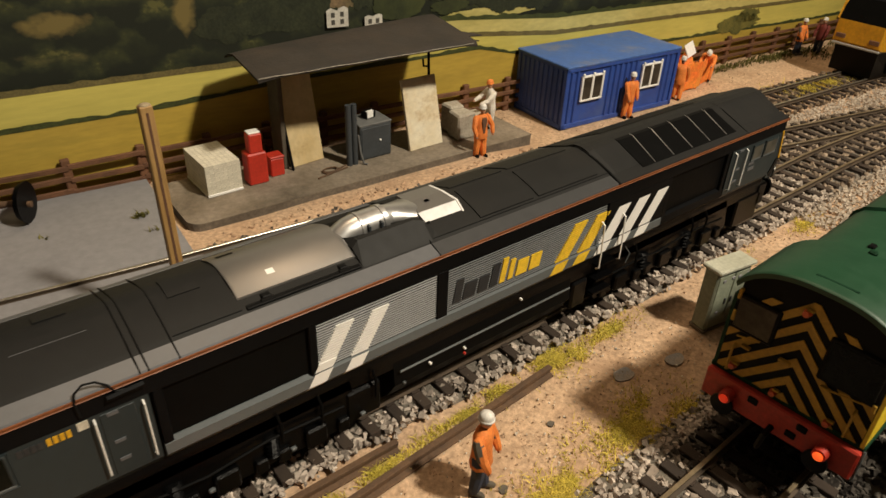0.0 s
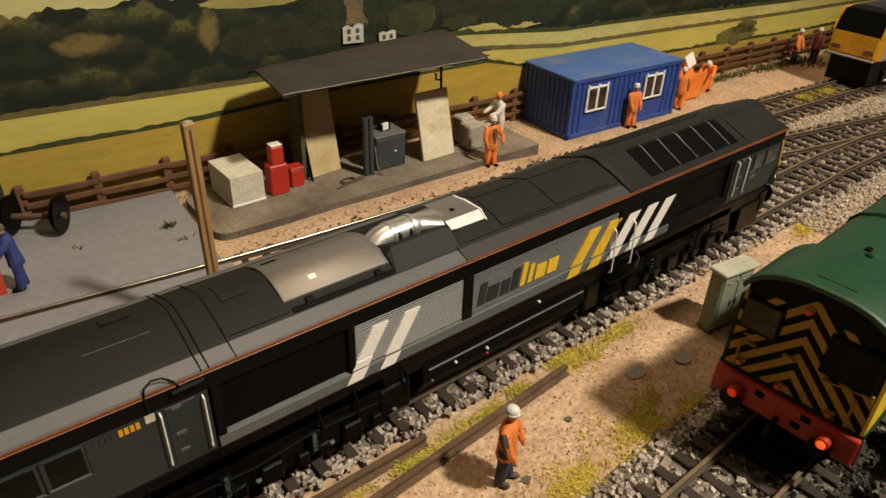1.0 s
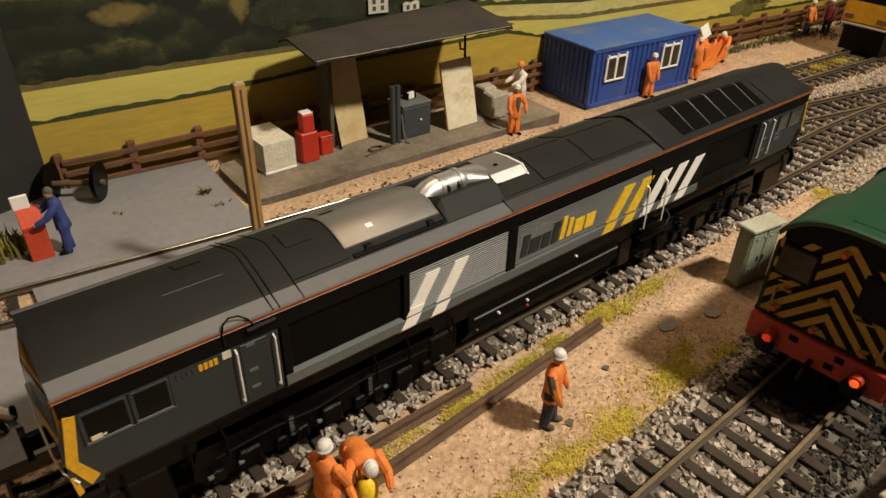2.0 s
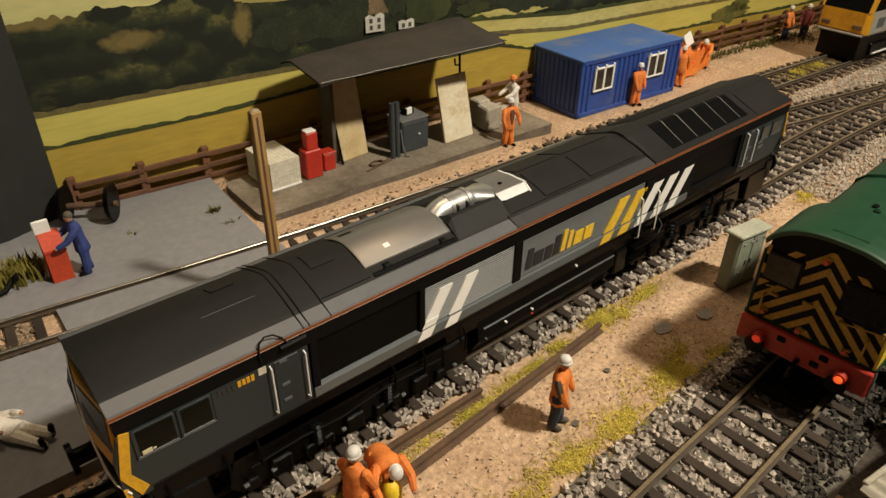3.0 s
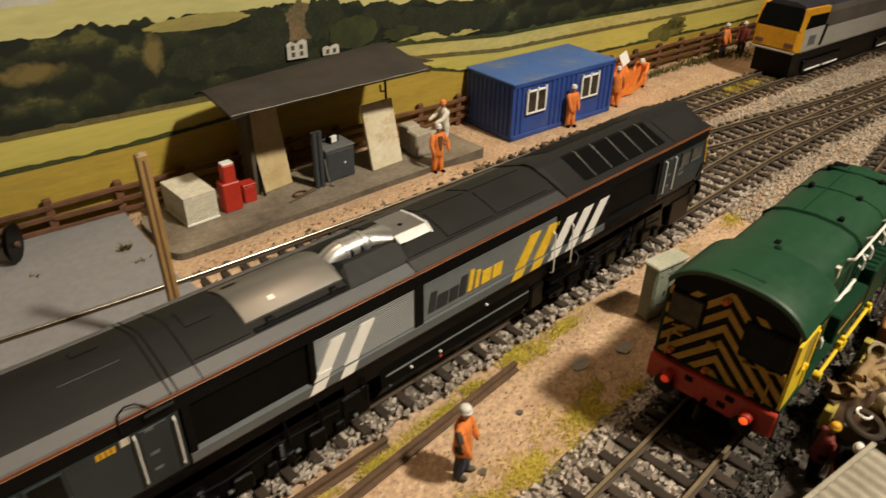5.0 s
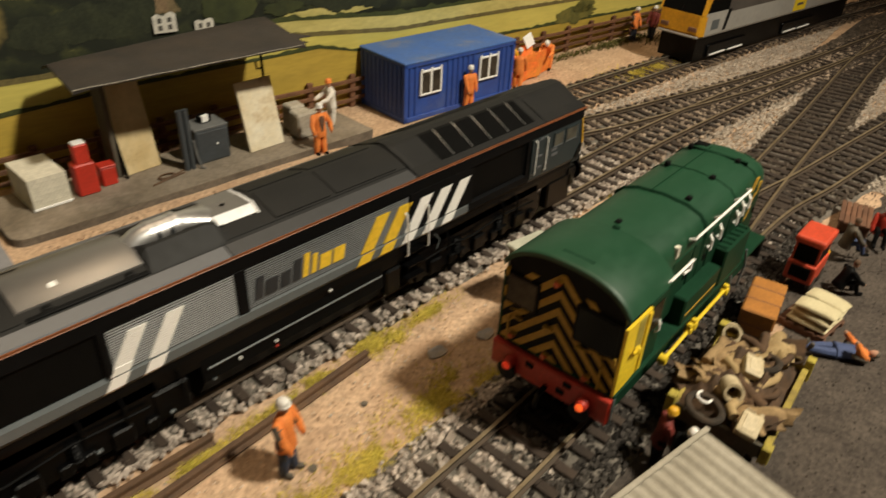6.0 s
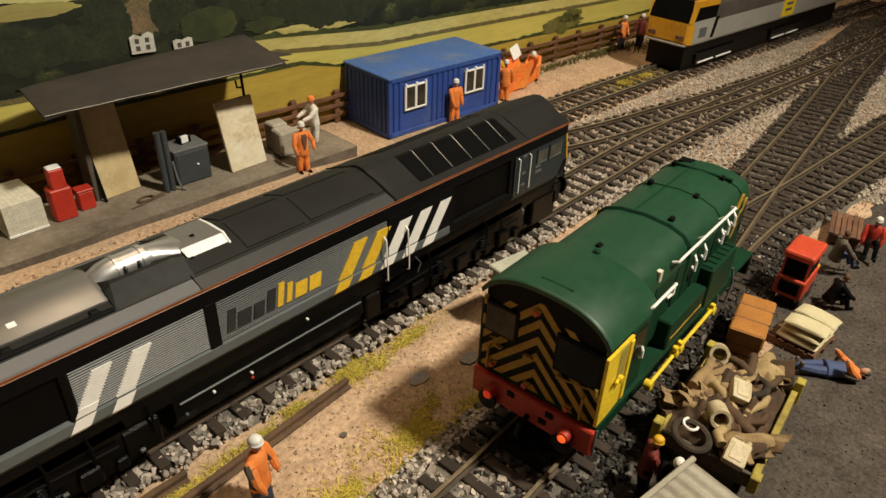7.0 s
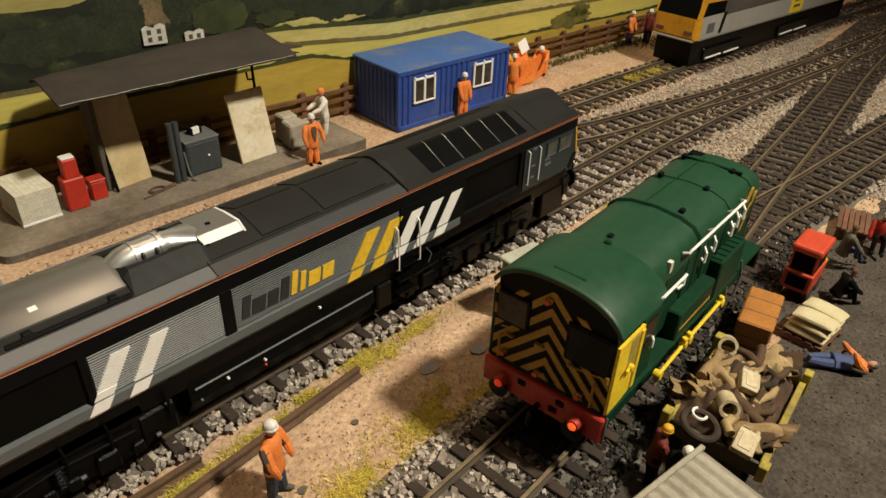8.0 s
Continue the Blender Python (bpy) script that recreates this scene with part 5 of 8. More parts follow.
# cab ends: raked yellow fronts with black windscreens
for end in (0, 1):
    def ex(x):
        return x if end == 0 else L66 - x
    bm = bmesh.new()
    rings = [[Vector((ex(x), y, z)) for y, z in ((-hw, 2.1), (hw, 2.1), (hw, z0), (hw * 0.96, 3.5), (0.98 * hw / 1.27, 3.95), (0.3, 4.08), (-0.3, 4.08), (-0.98 * hw / 1.27, 3.95), (-hw * 0.96, 3.5), (-hw, z0))] for x, hw, z0 in ((0.3, 1.2, 2.4), (0.02, 1.18, 2.4))]
    front = loft(bm, rings)
    part("cab_end", bm, YELLOW, loco, "yellow cab end")
    bm = bmesh.new()
    rings = [[Vector((ex(x), -w, z)), Vector((ex(x - 0.12), 0, z)), Vector((ex(x), w, z)), Vector((ex(0.3), w, z)), Vector((ex(0.3), -w, z))] for x, w, z in ((0.0, 1.1, 2.2), (-0.05, 1.14, 2.6), (-0.04, 1.14, 3.0), (0.03, 1.06, 3.85))]
    loft(bm, rings)
    part("nose", bm, YELLOW, loco, "yellow pointed nose")
    for sgn in (-1, 1):
        bm = bmesh.new()
        slab(bm, [(ex(-0.06), sgn * 1.08, 3.02), (ex(-0.17), sgn * 0.06, 3.02), (ex(-0.115), sgn * 0.06, 3.74), (ex(-0.005), sgn * 1.0, 3.74)])
        part("windscreen", bm, GLASS, loco, "dark windscreen")
        bm = bmesh.new()
        cyl(bm, (ex(-0.05), sgn * 0.88, 1.45), (ex(-0.42), sgn * 0.88, 1.45), 0.16)
        cyl(bm, (ex(-0.42), sgn * 0.88, 1.45), (ex(-0.52), sgn * 0.88, 1.45), 0.3)
        part("buffer", bm, BOGIE, loco, smooth=True)
        bm = bmesh.new()
        prism(bm, [(ex(0.06), 3.54), (ex(0.21 if end == 0 else 0.1), 3.5), (ex(0.06 if end == 0 else -0.04), 2.6), (ex(-0.1), 2.62)], "y", min(sgn * 1.2, sgn * 1.292), max(sgn * 1.2, sgn * 1.292))
        part("corner_panel", bm, YELLOW, loco)
        bm = bmesh.new()
        prism(bm, [(ex(-0.1), 2.62), (ex(0.06), 2.6), (ex(0.26), 2.16), (ex(0.12), 2.02)], "y", min(sgn * 1.15, sgn * 1.292), max(sgn * 1.15, sgn * 1.292))
        prism(bm, [(ex(-0.11), 2.32), (ex(-0.04), 2.3), (ex(0.0), 1.94), (ex(-0.08), 1.9)], "y", min(sgn * 1.15, sgn * 1.285), max(sgn * 1.15, sgn * 1.285))
        part("skirt", bm, YELLOW if end == 0 else BOGIE, loco)
        bm = bmesh.new()
        prism(bm, [(ex(0.07), 3.52), (ex(0.3), 3.52), (ex(0.3), 1.98), (ex(-0.1), 1.98), (ex(-0.1), 2.86)], "y", min(sgn * 1.1, sgn * 1.268), max(sgn * 1.1, sgn * 1.268))
        part("cab_corner", bm, GREYSIDE, loco)
    bm = bmesh.new()
    tube(bm, [(ex(-0.16), -0.1, 3.4), (ex(-0.2), -0.5, 3.0), (ex(-0.2), -0.95, 2.6), (ex(-0.15), -1.2, 2.42), (ex(-0.02), -1.31, 2.2)], 0.017)
    part("white_pipe", bm, WHITE, loco, smooth=True)
    bm = bmesh.new()
    box(bm, min(ex(0.3), ex(-0.1)), max(ex(0.3), ex(-0.1)), -1.2, 1.2, 1.15, 1.78, 0.04)
    part("buffer_beam", bm, BOGIE, loco)
    bm = bmesh.new()
    tube(bm, [(ex(-0.1), 0, 1.3), (ex(-0.6), 0.02, 1.3), (ex(-0.85), 0.05, 1.35)], 0.07)
    tube(bm, [(ex(-0.85), -0.25, 1.3), (ex(-0.85), 0.3, 1.3)], 0.06)
    part("coupling", bm, BOGIE if end == 0 else BRIGHTSILVER, loco, smooth=True)

# bogies, wheels, tank and steps
for bx in (4.2, 15.9):
    bm = bmesh.new()
    for sgn in (-1, 1):
        prism(bm, [(bx - 2.7, 1.0), (bx - 2.5, 0.74), (bx - 0.9, 0.78), (bx + 0.9, 0.78), (bx + 2.5, 0.74), (bx + 2.7, 1.0), (bx + 2.5, 1.75), (bx - 2.5, 1.75)], "y", min(sgn * 0.95, sgn * 1.16), max(sgn * 0.95, sgn * 1.16))
    box(bm, bx - 1.2, bx + 1.2, -0.95, 0.95, 1.0, 1.7)
    bogie = part("bogie", bm, BOGIE, loco)
    for k in (-1.7, 0, 1.7):
        for sgn in (-1, 1):
            bm = bmesh.new()
            lathe(bm, [(0.08, 0.0), (0.42, 0.0), (0.44, 0.06), (0.5, 0.07), (0.5, 0.15), (0.08, 0.15)], 20, (bx + k, sgn * 0.62 - 0.07, 0.88), "y")
            part("wheel", bm, BOGIE, bogie, smooth=True)
            bm = bmesh.new()
            box(bm, bx + k - 0.22, bx + k + 0.22, min(sgn * 1.1, sgn * 1.28), max(sgn * 1.1, sgn * 1.26), 0.76, 1.2, 0.04)
            part("axle_box", bm, BOGIE, bogie)
    for k in (-2.3, -1.05, -0.62, 0.62, 1.05, 2.3):
        bm = bmesh.new()
        box(bm, bx + k - 0.12, bx + k + 0.12, -1.26, -1.1, 0.76, 1.05, 0.03)
        part("brake_block", bm, BOGIE, bogie)
    for k in (-0.85, 0.85):
        bm = bmesh.new()
        for j in range(5):
            lathe(bm, [(0.1, 0), (0.16, 0.03), (0.1, 0.06)], 10, (bx + k, -1.15, 1.0 + 0.09 * j))
        part("spring", bm, BOGIE, bogie)
    bm = bmesh.new()
    tube(bm, [(bx - 2.3, -1.24, 1.32), (bx - 1.2, -1.24, 1.36), (bx - 0.3, -1.24, 1.3), (bx + 0.8, -1.24, 1.42), (bx + 2.3, -1.24, 1.35)], 0.03)
    part("brake_pipe", bm, GLOSSBLACK, bogie, smooth=True)
bm = bmesh.new()
prism(bm, [(-1.15, 1.75), (-1.22, 1.2), (-0.95, 0.75), (0.95, 0.75), (1.22, 1.2), (1.15, 1.75)], "x", 7.7, 12.4)
tank = part("fuel_tank", bm, GLOSSBLACK, loco, "glossy black fuel tank")
bm = bmesh.new()
tube(bm, [(7.8, -1.25, 1.5), (12.3, -1.25, 1.52)], 0.022)
part("tank_pipe", bm, LTGREY, tank, smooth=True)
for x, z, m in ((9.35, 1.3, WHITE), (9.35, 1.18, RED), (8.5, 1.35, WHITE), (10.8, 1.82, WHITE), (7.9, 1.2, LTGREY)):
    bm = bmesh.new()
    box(bm, x - 0.025, x + 0.025, -1.27, -1.2, z - 0.022, z + 0.022, 0.008)
    part("valve_tag", bm, m, tank)
bm = bmesh.new()
box(bm, 0.2, L66 - 0.2, -1.16, 1.16, 1.55, 2.0)
part("underframe", bm, BOGIE, loco)
for x0, x1, z0, z1 in ((0.05, 1.2, 0.74, 1.6), (6.6, 7.4, 0.8, 1.5), (12.5, 13.0, 0.8, 1.5), (18.9, 20.0, 0.74, 1.6)):
    bm = bmesh.new()
    box(bm, x0, x1, -1.2, -0.9, z0, z1, 0.05)
    part("underframe_box", bm, BOGIE, loco)
for x in (0.5, 1.5, 2.1, 5.2, 6.0, 7.2, 14.6, 16.8, 17.4):
    bm = bmesh.new()
    tube(bm, [(x, -1.2, 1.78), (x + 0.03, -1.27, 1.6), (x + 0.02, -1.27, 1.25)], 0.028)
    part("air_pipe", bm, GLOSSBLACK, loco, smooth=True)
for x in (1.75, 2.3, 3.9, 5.4, 6.9):
    bm = bmesh.new()
    box(bm, x - 0.05, x + 0.05, -1.31, -1.24, 0.98, 1.04, 0.01)
    part("oil_cap", bm, LTGREY, loco)
for x in (13.05, 13.75):
    bm = bmesh.new()
    tube(bm, [(x, -1.3, 1.75), (x, -1.38, 1.8), (x, -1.38, 2.1), (x - 0.02, -1.36, 3.0), (x, -1.26, 3.05)], 0.02)
    part("step_rail", bm, WHITE, loco, "white step handrail", smooth=True)
for z in (1.05, 1.4, 1.75):
    bm = bmesh.new()
    box(bm, 13.1, 13.7, -1.34, -1.12, z, z + 0.05)
    part("step", bm, BOGIE, loco)
bm = bmesh.new()
tube(bm, [(14.05, -1.3, 1.95), (14.2, -1.34, 1.75), (14.1, -1.34, 1.55)], 0.014)
part("step_hook", bm, LTGREY, loco, smooth=True)


# bring the drawing's stations and levels to those of the model
shaped = set()
for ob in loco.children_recursive:
    if ob.data.name.startswith(("slat", "exhaust_pipe", "exhaust_duct")) or ob.data.name in shaped:
        continue
    shaped.add(ob.data.name)
    for v in ob.data.vertices:
        v.co.x, v.co.z = along(v.co.x / S) * S, height(v.co.z / S) * S
        if v.co.y > 0:
            # the far shoulder is a little lower and narrower
            v.co.z -= 0.05 * S * min(1, v.co.y / (0.6 * S)) * (v.co.z > 3.6 * S)
            v.co.y *= 0.9


# ---- the green shunter ----
sh = thing("shunter_locomotive", 12.0, -6.2, 0, 2.2, "green model shunting locomotive with black and yellow chevron cab end", "locomotive")
CW = 1.29
EAVE, CROWN = 3.5, 4.24


def cab_arch(y, lift=0.0):
    """Height of the arched cab roof's underside at y."""
    return EAVE + lift + (CROWN - EAVE) * (1 - (abs(y) / 1.42) ** 2.6) ** 0.6


# cab
ARCH = [-1.36 + 2.72 * k / 22 for k in range(23)]
bm = bmesh.new()
prism(bm, [(-CW, 1.85), (CW, 1.85)] + [(y, min(cab_arch(y), 4.2)) for y in ARCH[::-1] if abs(y) < CW], "x", 0.02, 1.7)
cab = part("cab", bm, BLACK, sh, "black cab end wall")
bm = bmesh.new()
rings = [[Vector((x, y, cab_arch(y, 0.05 + d))) for y in ARCH] + [Vector((x, y * 0.97, cab_arch(y, -0.03 + d))) for y in ARCH[::-1]] for x, d in ((-0.03, -0.02), (-0.01, 0), (0.04, 0.01), (1.66, 0.01), (1.72, -0.03))]
loft(bm, rings)
cabroof = part("cab_roof", bm, GREEN, sh, "glossy green arched cab roof", smooth=True)
bm = bmesh.new()
box(bm, 0.27, 0.33, -0.34, 0.32, 4.24, 4.305, 0.01)
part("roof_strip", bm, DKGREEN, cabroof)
for x, y, z in ((1.62, 0.0, 4.27),):
    bm = bmesh.new()
    box(bm, x, x + 0.12, y - 0.07, y + 0.07, z, z + 0.09, 0.03)
    part("whistle", bm, DKGREEN, cabroof)
for sgn in (-1, 1):
    lo, hi = (sgn * 1.27, sgn * 1.33)
    bm = bmesh.new()
    prism(bm, [(0.0, 1.93), (0.14, 1.93), (0.94, 2.06), (0.94, 3.5), (0.0, 3.5)], "y", min(lo, hi), max(lo, hi))
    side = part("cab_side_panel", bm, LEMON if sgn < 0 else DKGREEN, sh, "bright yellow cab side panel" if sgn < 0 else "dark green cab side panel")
    bm = bmesh.new()
    box(bm, 0.44, 0.74, min(sgn * 1.32, sgn * 1.338), max(sgn * 1.32, sgn * 1.338), 2.72, 3.46, 0.008)
    part("door_recess", bm, OLIVEPOST if sgn < 0 else DKGREEN, side, "shaded yellow door opening" if sgn < 0 else "")
    for a, b in ((0.78, 0.9),):
        bm = bmesh.new()
        box(bm, a, b, min(sgn * 1.325, sgn * 1.365), max(sgn * 1.325, sgn * 1.365), 2.1, 3.46, 0.012)
        part("door_post", bm, LEMON if sgn < 0 else DKGREEN, side)
    bm = bmesh.new()
    box(bm, 0.46, 0.58, min(sgn * 1.33, sgn * 1.43), max(sgn * 1.33, sgn * 1.43), 2.72, 2.86, 0.02)
    tube(bm, [(0.52, sgn * 1.36, 2.8), (0.3, sgn * 1.41, 2.84)], 0.03)
    part("door_latch", bm, LEMON if sgn < 0 else DKGREEN, side)
    bm = bmesh.new()
    box(bm, 0.95, 1.7, min(sgn * 1.1, sgn * 1.29), max(sgn * 1.1, sgn * 1.29), 1.95, 3.55, 0.02)
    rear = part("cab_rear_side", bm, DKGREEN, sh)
    bm = bmesh.new()
    box(bm, 1.1, 1.55, min(sgn * 1.285, sgn * 1.3), max(sgn * 1.285, sgn * 1.3), 2.75, 3.4, 0.01)
    part("side_window", bm, GLASS, rear)
bm = bmesh.new()
tube(bm, [(1.42, -1.31, 2.66), (1.4, -1.37, 2.72), (1.43, -1.36, 2.86), (1.48, -1.31, 2.9)], 0.024)
part("lamp_bracket", bm, WHITE, sh, smooth=True)


# chevrons of the cab end, cut at the edges of the wall
def clip_poly(poly, inside, cut):
    out = []
    for i, p in enumerate(poly):
        q = poly[(i + 1) % len(poly)]
        if inside(p):
            out.append(p)
        if inside(p) != inside(q):
            out.append(cut(p, q))
    return out


def keep_side(poly, axis, limit, sign):
    return clip_poly(poly, lambda p: (p[axis] - limit) * sign <= 0, lambda p, q: tuple(p[k] + (q[k] - p[k]) * (limit - p[axis]) / (q[axis] - p[axis]) for k in (0, 1)))


for k in range(-1, 7):
    za = 4.03 - 0.385 * k
    for sgn in (-1, 1):
        arm = [(0.06, za), (0.06 + sgn * 2.2, za - 2.27), (0.06 + sgn * 2.2, za - 2.46), (0.06, za - 0.19)]
        for axis, limit, sg in ((0, CW - 0.03, 1), (0, -CW + 0.03, -1), (1, 3.98, 1), (1, 1.93, -1)):
            if arm:
                arm = keep_side(arm, axis, limit, sg)
        if k == -1 and arm:
            arm = keep_side(arm, 1, 3.72, 1)
        if len(arm) > 2:
            bm = bmesh.new()
            prism(bm, arm, "x", 0.002, 0.03)
            part("chevron_stripe", bm, CHEVRON, cab, "yellow warning stripe")
for y0, y1, z0, z1 in ((0.55, 1.2, 2.9, 3.5), (-1.19, -0.36, 2.8, 3.52)):
    bm = bmesh.new()
    box(bm, -0.03, 0.04, y0 - 0.07, y1 + 0.06, z0 - 0.07, z1 + 0.07, 0.03)
    win = part("cab_window", bm, BLACK, cab, "black framed cab window")
    bm = bmesh.new()
    box(bm, -0.04, 0.0, y0, y1, z0, z1, 0.01)
    # left pane browned for the lit cab interior behind it
    part("pane", bm, GLASS if y0 < 0 else BROWNGLASS, win)
    bm = bmesh.new()
    tube(bm, [(-0.05, y0 + 0.12, z0 - 0.06), (-0.06, (y0 + y1) / 2, z0 - 0.1), (-0.05, y1 - 0.14, z0 - 0.15)], 0.016, 5)
    part("wiper", bm, CHEVRON, win, smooth=True)
# lamps and brackets on the cab end
for y, z, m in ((0.15, 3.76, LAMPRED), (0.2, 2.02, LAMPRED), (-0.72, 2.03, LAMPRED), (0.98, 2.1, LAMPRED)):
    bm = bmesh.new()
    cyl(bm, (0.03, y, z), (-0.08, y, z), 0.075, 0.055, 12)
    lamp_ = part("end_lamp", bm, m, cab, "dull orange lamp lens", smooth=True)
    bm = bmesh.new()
    box(bm, -0.05, 0.03, y - 0.1, y + 0.02, z + 0.05, z + 0.09, 0.01)
    part("lamp_hood", bm, CHEVRON, lamp_)
for y, z, w, h in ((0.86, 2.6, 0.16, 0.05), (0.2, 2.72, 0.2, 0.06), (-0.5, 2.64, 0.16, 0.05), (1.22, 3.55, 0.06, 0.2), (1.22, 3.1, 0.06, 0.22), (-1.22, 2.75, 0.06, 0.16)):
    bm = bmesh.new()
    box(bm, -0.07, 0.02, y - w / 2, y + w / 2, z - h / 2, z + h / 2, 0.012)
    part("end_bracket", bm, CHEVRON, cab)
for y in (-1.02, 1.05):
    bm = bmesh.new()
    tube(bm, [(0.0, y, 1.98), (-0.09, y, 2.02), (-0.09, y, 2.5), (0.0, y, 2.55)], 0.024)
    part("end_handrail", bm, CHEVRON, cab, smooth=True)
# red buffer beam with lit lamps
bm = bmesh.new()
box(bm, -0.12, 0.05, -1.35, 1.35, 1.28, 1.88, 0.03)
beam = part("buffer_beam", bm, BEAMRED, sh, "red buffer beam")
for y in (-0.86, 0.84):
    bm = bmesh.new()
    cyl(bm, (-0.1, y, 1.58), (-0.3, y, 1.58), 0.13, 0.115, 16)
    buf = part("buffer", bm, BEAMRED, beam, "red buffer stock", smooth=True)
    bm = bmesh.new()
    lathe(bm, [(0.01, 0.0), (0.075, 0.0), (0.085, -0.03), (0.055, -0.06), (0.01, -0.07)], 18, (-0.29, y, 1.57), "x")
    part("tail_lamp", bm, TAIL if y < 0 else DIMTAIL, buf, "tail lamp glowing red", smooth=True)
    bm = bmesh.new()
    lathe(bm, [(0.02, 0.0), (0.19, 0.0), (0.21, -0.02), (0.21, -0.06), (0.02, -0.08)], 20, (-0.2, y + 0.03, 1.38), "x")
    part("buffer_head", bm, BOGIE, buf, smooth=True)
for y, z in ((0.42, 1.72), (-0.32, 1.5), (-0.45, 1.74)):
    bm = bmesh.new()
    box(bm, -0.15, -0.1, y - 0.09, y + 0.09, z - 0.07, z + 0.07, 0.02)
    part("beam_socket", bm, BLACK, beam)
bm = bmesh.new()
tube(bm, [(-0.1, 0, 1.42), (-0.36, 0, 1.38), (-0.4, 0.02, 1.1), (-0.28, 0.02, 0.95)], 0.06)
part("coupling", bm, BOGIE, beam, smooth=True)
bm = bmesh.new()
tube(bm, [(0.0, -1.37, 1.9), (-0.06, -1.38, 1.72), (-0.04, -1.38, 1.3)], 0.022)
part("step_rail", bm, LTGREY, beam, smooth=True)
# hood
HP = [(-1.0, 2.0), (-1.05, 3.72), (-1.0, 3.95), (-0.86, 4.1), (-0.55, 4.21), (0, 4.26), (0.55, 4.21), (0.86, 4.1), (1.0, 3.95), (1.05, 3.72), (1.0, 2.0)]
bm = bmesh.new()
loft(bm, [[Vector((x, y * k, 2.0 + (z - 2.0) * h)) for y, z in HP] for x, k, h in ((1.65, 1, 1), (7.1, 1, 1), (7.32, 0.975, 0.99), (7.42, 0.9, 0.96))])
hood = part("hood", bm, GREEN, sh, "glossy green engine hood", smooth=True)
for x, r, m in ((3.72, 0.055, DKGREEN), (5.36, 0.016, DKGREEN), (6.72, 0.02, DKGREEN)):
    bm = bmesh.new()
    tube(bm, [(x, y * 1.005, z + 0.008) for y, z in HP], r, 5)
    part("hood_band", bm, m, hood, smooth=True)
for y in (0.3,):
    bm = bmesh.new()
    tube(bm, [(3.8, y, 4.245), (7.0, y, 4.24)], 0.012, 5)
    part("hood_seam", bm, DKGREEN, hood)
for x, y in ((3.98, -0.46), (5.3, 0.64), (5.33, -0.42), (6.68, 0.68), (6.65, -0.5), (2.0, 0.12)):
    bm = bmesh.new()
    box(bm, x - 0.075, x + 0.075, y - 0.055, y + 0.055, 4.15, 4.3, 0.02)
    part("lifting_lug", bm, BLACK, hood)
bm = bmesh.new()
box(bm, 6.98, 7.24, 0.38, 0.72, 4.12, 4.235, 0.02)
part("exhaust_opening", bm, BLACK, hood)
bm = bmesh.new()
box(bm, 6.66, 6.74, -0.72, 0.62, 4.2, 4.275, 0.01)
part("end_rib", bm, DKGREEN, hood)
for k in range(5):
    for sgn in (-1, 1):
        bm = bmesh.new()
        x0 = 2.3 + 0.99 * k
        box(bm, x0, x0 + 0.88, min(sgn * 1.0, sgn * 1.065), max(sgn * 1.0, sgn * 1.065), 2.2, 3.66, 0.015)
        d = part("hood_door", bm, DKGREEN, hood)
        bm = bmesh.new()
        box(bm, x0 + 0.7, x0 + 0.8, min(sgn * 1.06, sgn * 1.085), max(sgn * 1.06, sgn * 1.085), 2.95, 3.1)
        part("door_catch", bm, BLACK, d)
bm = bmesh.new()
tube(bm, [(2.9, -1.03, 3.96), (2.92, -1.15, 4.0), (2.96, -1.16, 4.04), (5.86, -1.16, 4.02), (5.92, -1.05, 3.98)], 0.03, 8)
for x in (4.2, 5.3):
    tube(bm, [(x, -1.02, 3.92), (x, -1.16, 4.03)], 0.024)
part("hood_handrail", bm, WHITE, hood, "long white hood handrail", smooth=True)
for x, z in ((3.98, 3.3), (4.45, 3.36), (5.45, 3.3), (5.72, 3.42), (6.05, 3.5)):
    bm = bmesh.new()
    tube(bm, [(x + 0.16, -1.04, z - 0.02), (x, -1.17, z), (x, -1.17, z + 0.22), (x + 0.18, -1.04, z + 0.26)], 0.03)
    part("grab_rail", bm, WHITE, hood, smooth=True)
bm = bmesh.new()
tube(bm, [(1.42, -1.28, 3.78), (1.46, -1.34, 3.82), (2.46, -1.34, 3.82), (2.52, -1.3, 3.78), (2.52, -1.3, 3.55), (2.36, -1.26, 3.5)], 0.03)
part("cab_grab_rail", bm, WHITE, sh, "white grab rail", smooth=True)
bm = bmesh.new()
prism(bm, [(2.3, 4.02), (2.42, 4.02), (2.42, 3.78), (2.3, 3.78)], "y", -1.06, -0.97)
part("works_plate", bm, CREAM, sh, "small pale plate")
for y0, y1 in ((-0.75, -0.45), (-0.15, 0.15), (0.45, 0.75)):
    bm = bmesh.new()
    box(bm, 7.38, 7.44, y0, y1, 2.4, 3.6, 0.01)
    part("end_stripe", bm, YELLOW, hood)
for z, x in ((3.72, 6.4), (3.3, 6.5), (2.95, 6.42), (3.5, 6.75)):
    bm = bmesh.new()
    prism(bm, [(x, z), (x + 0.12, z + 0.02), (x + 0.3, z + 0.3), (x + 0.18, z + 0.3)], "y", -1.075, -1.03)
    part("end_stripe", bm, CHEVRON, hood)
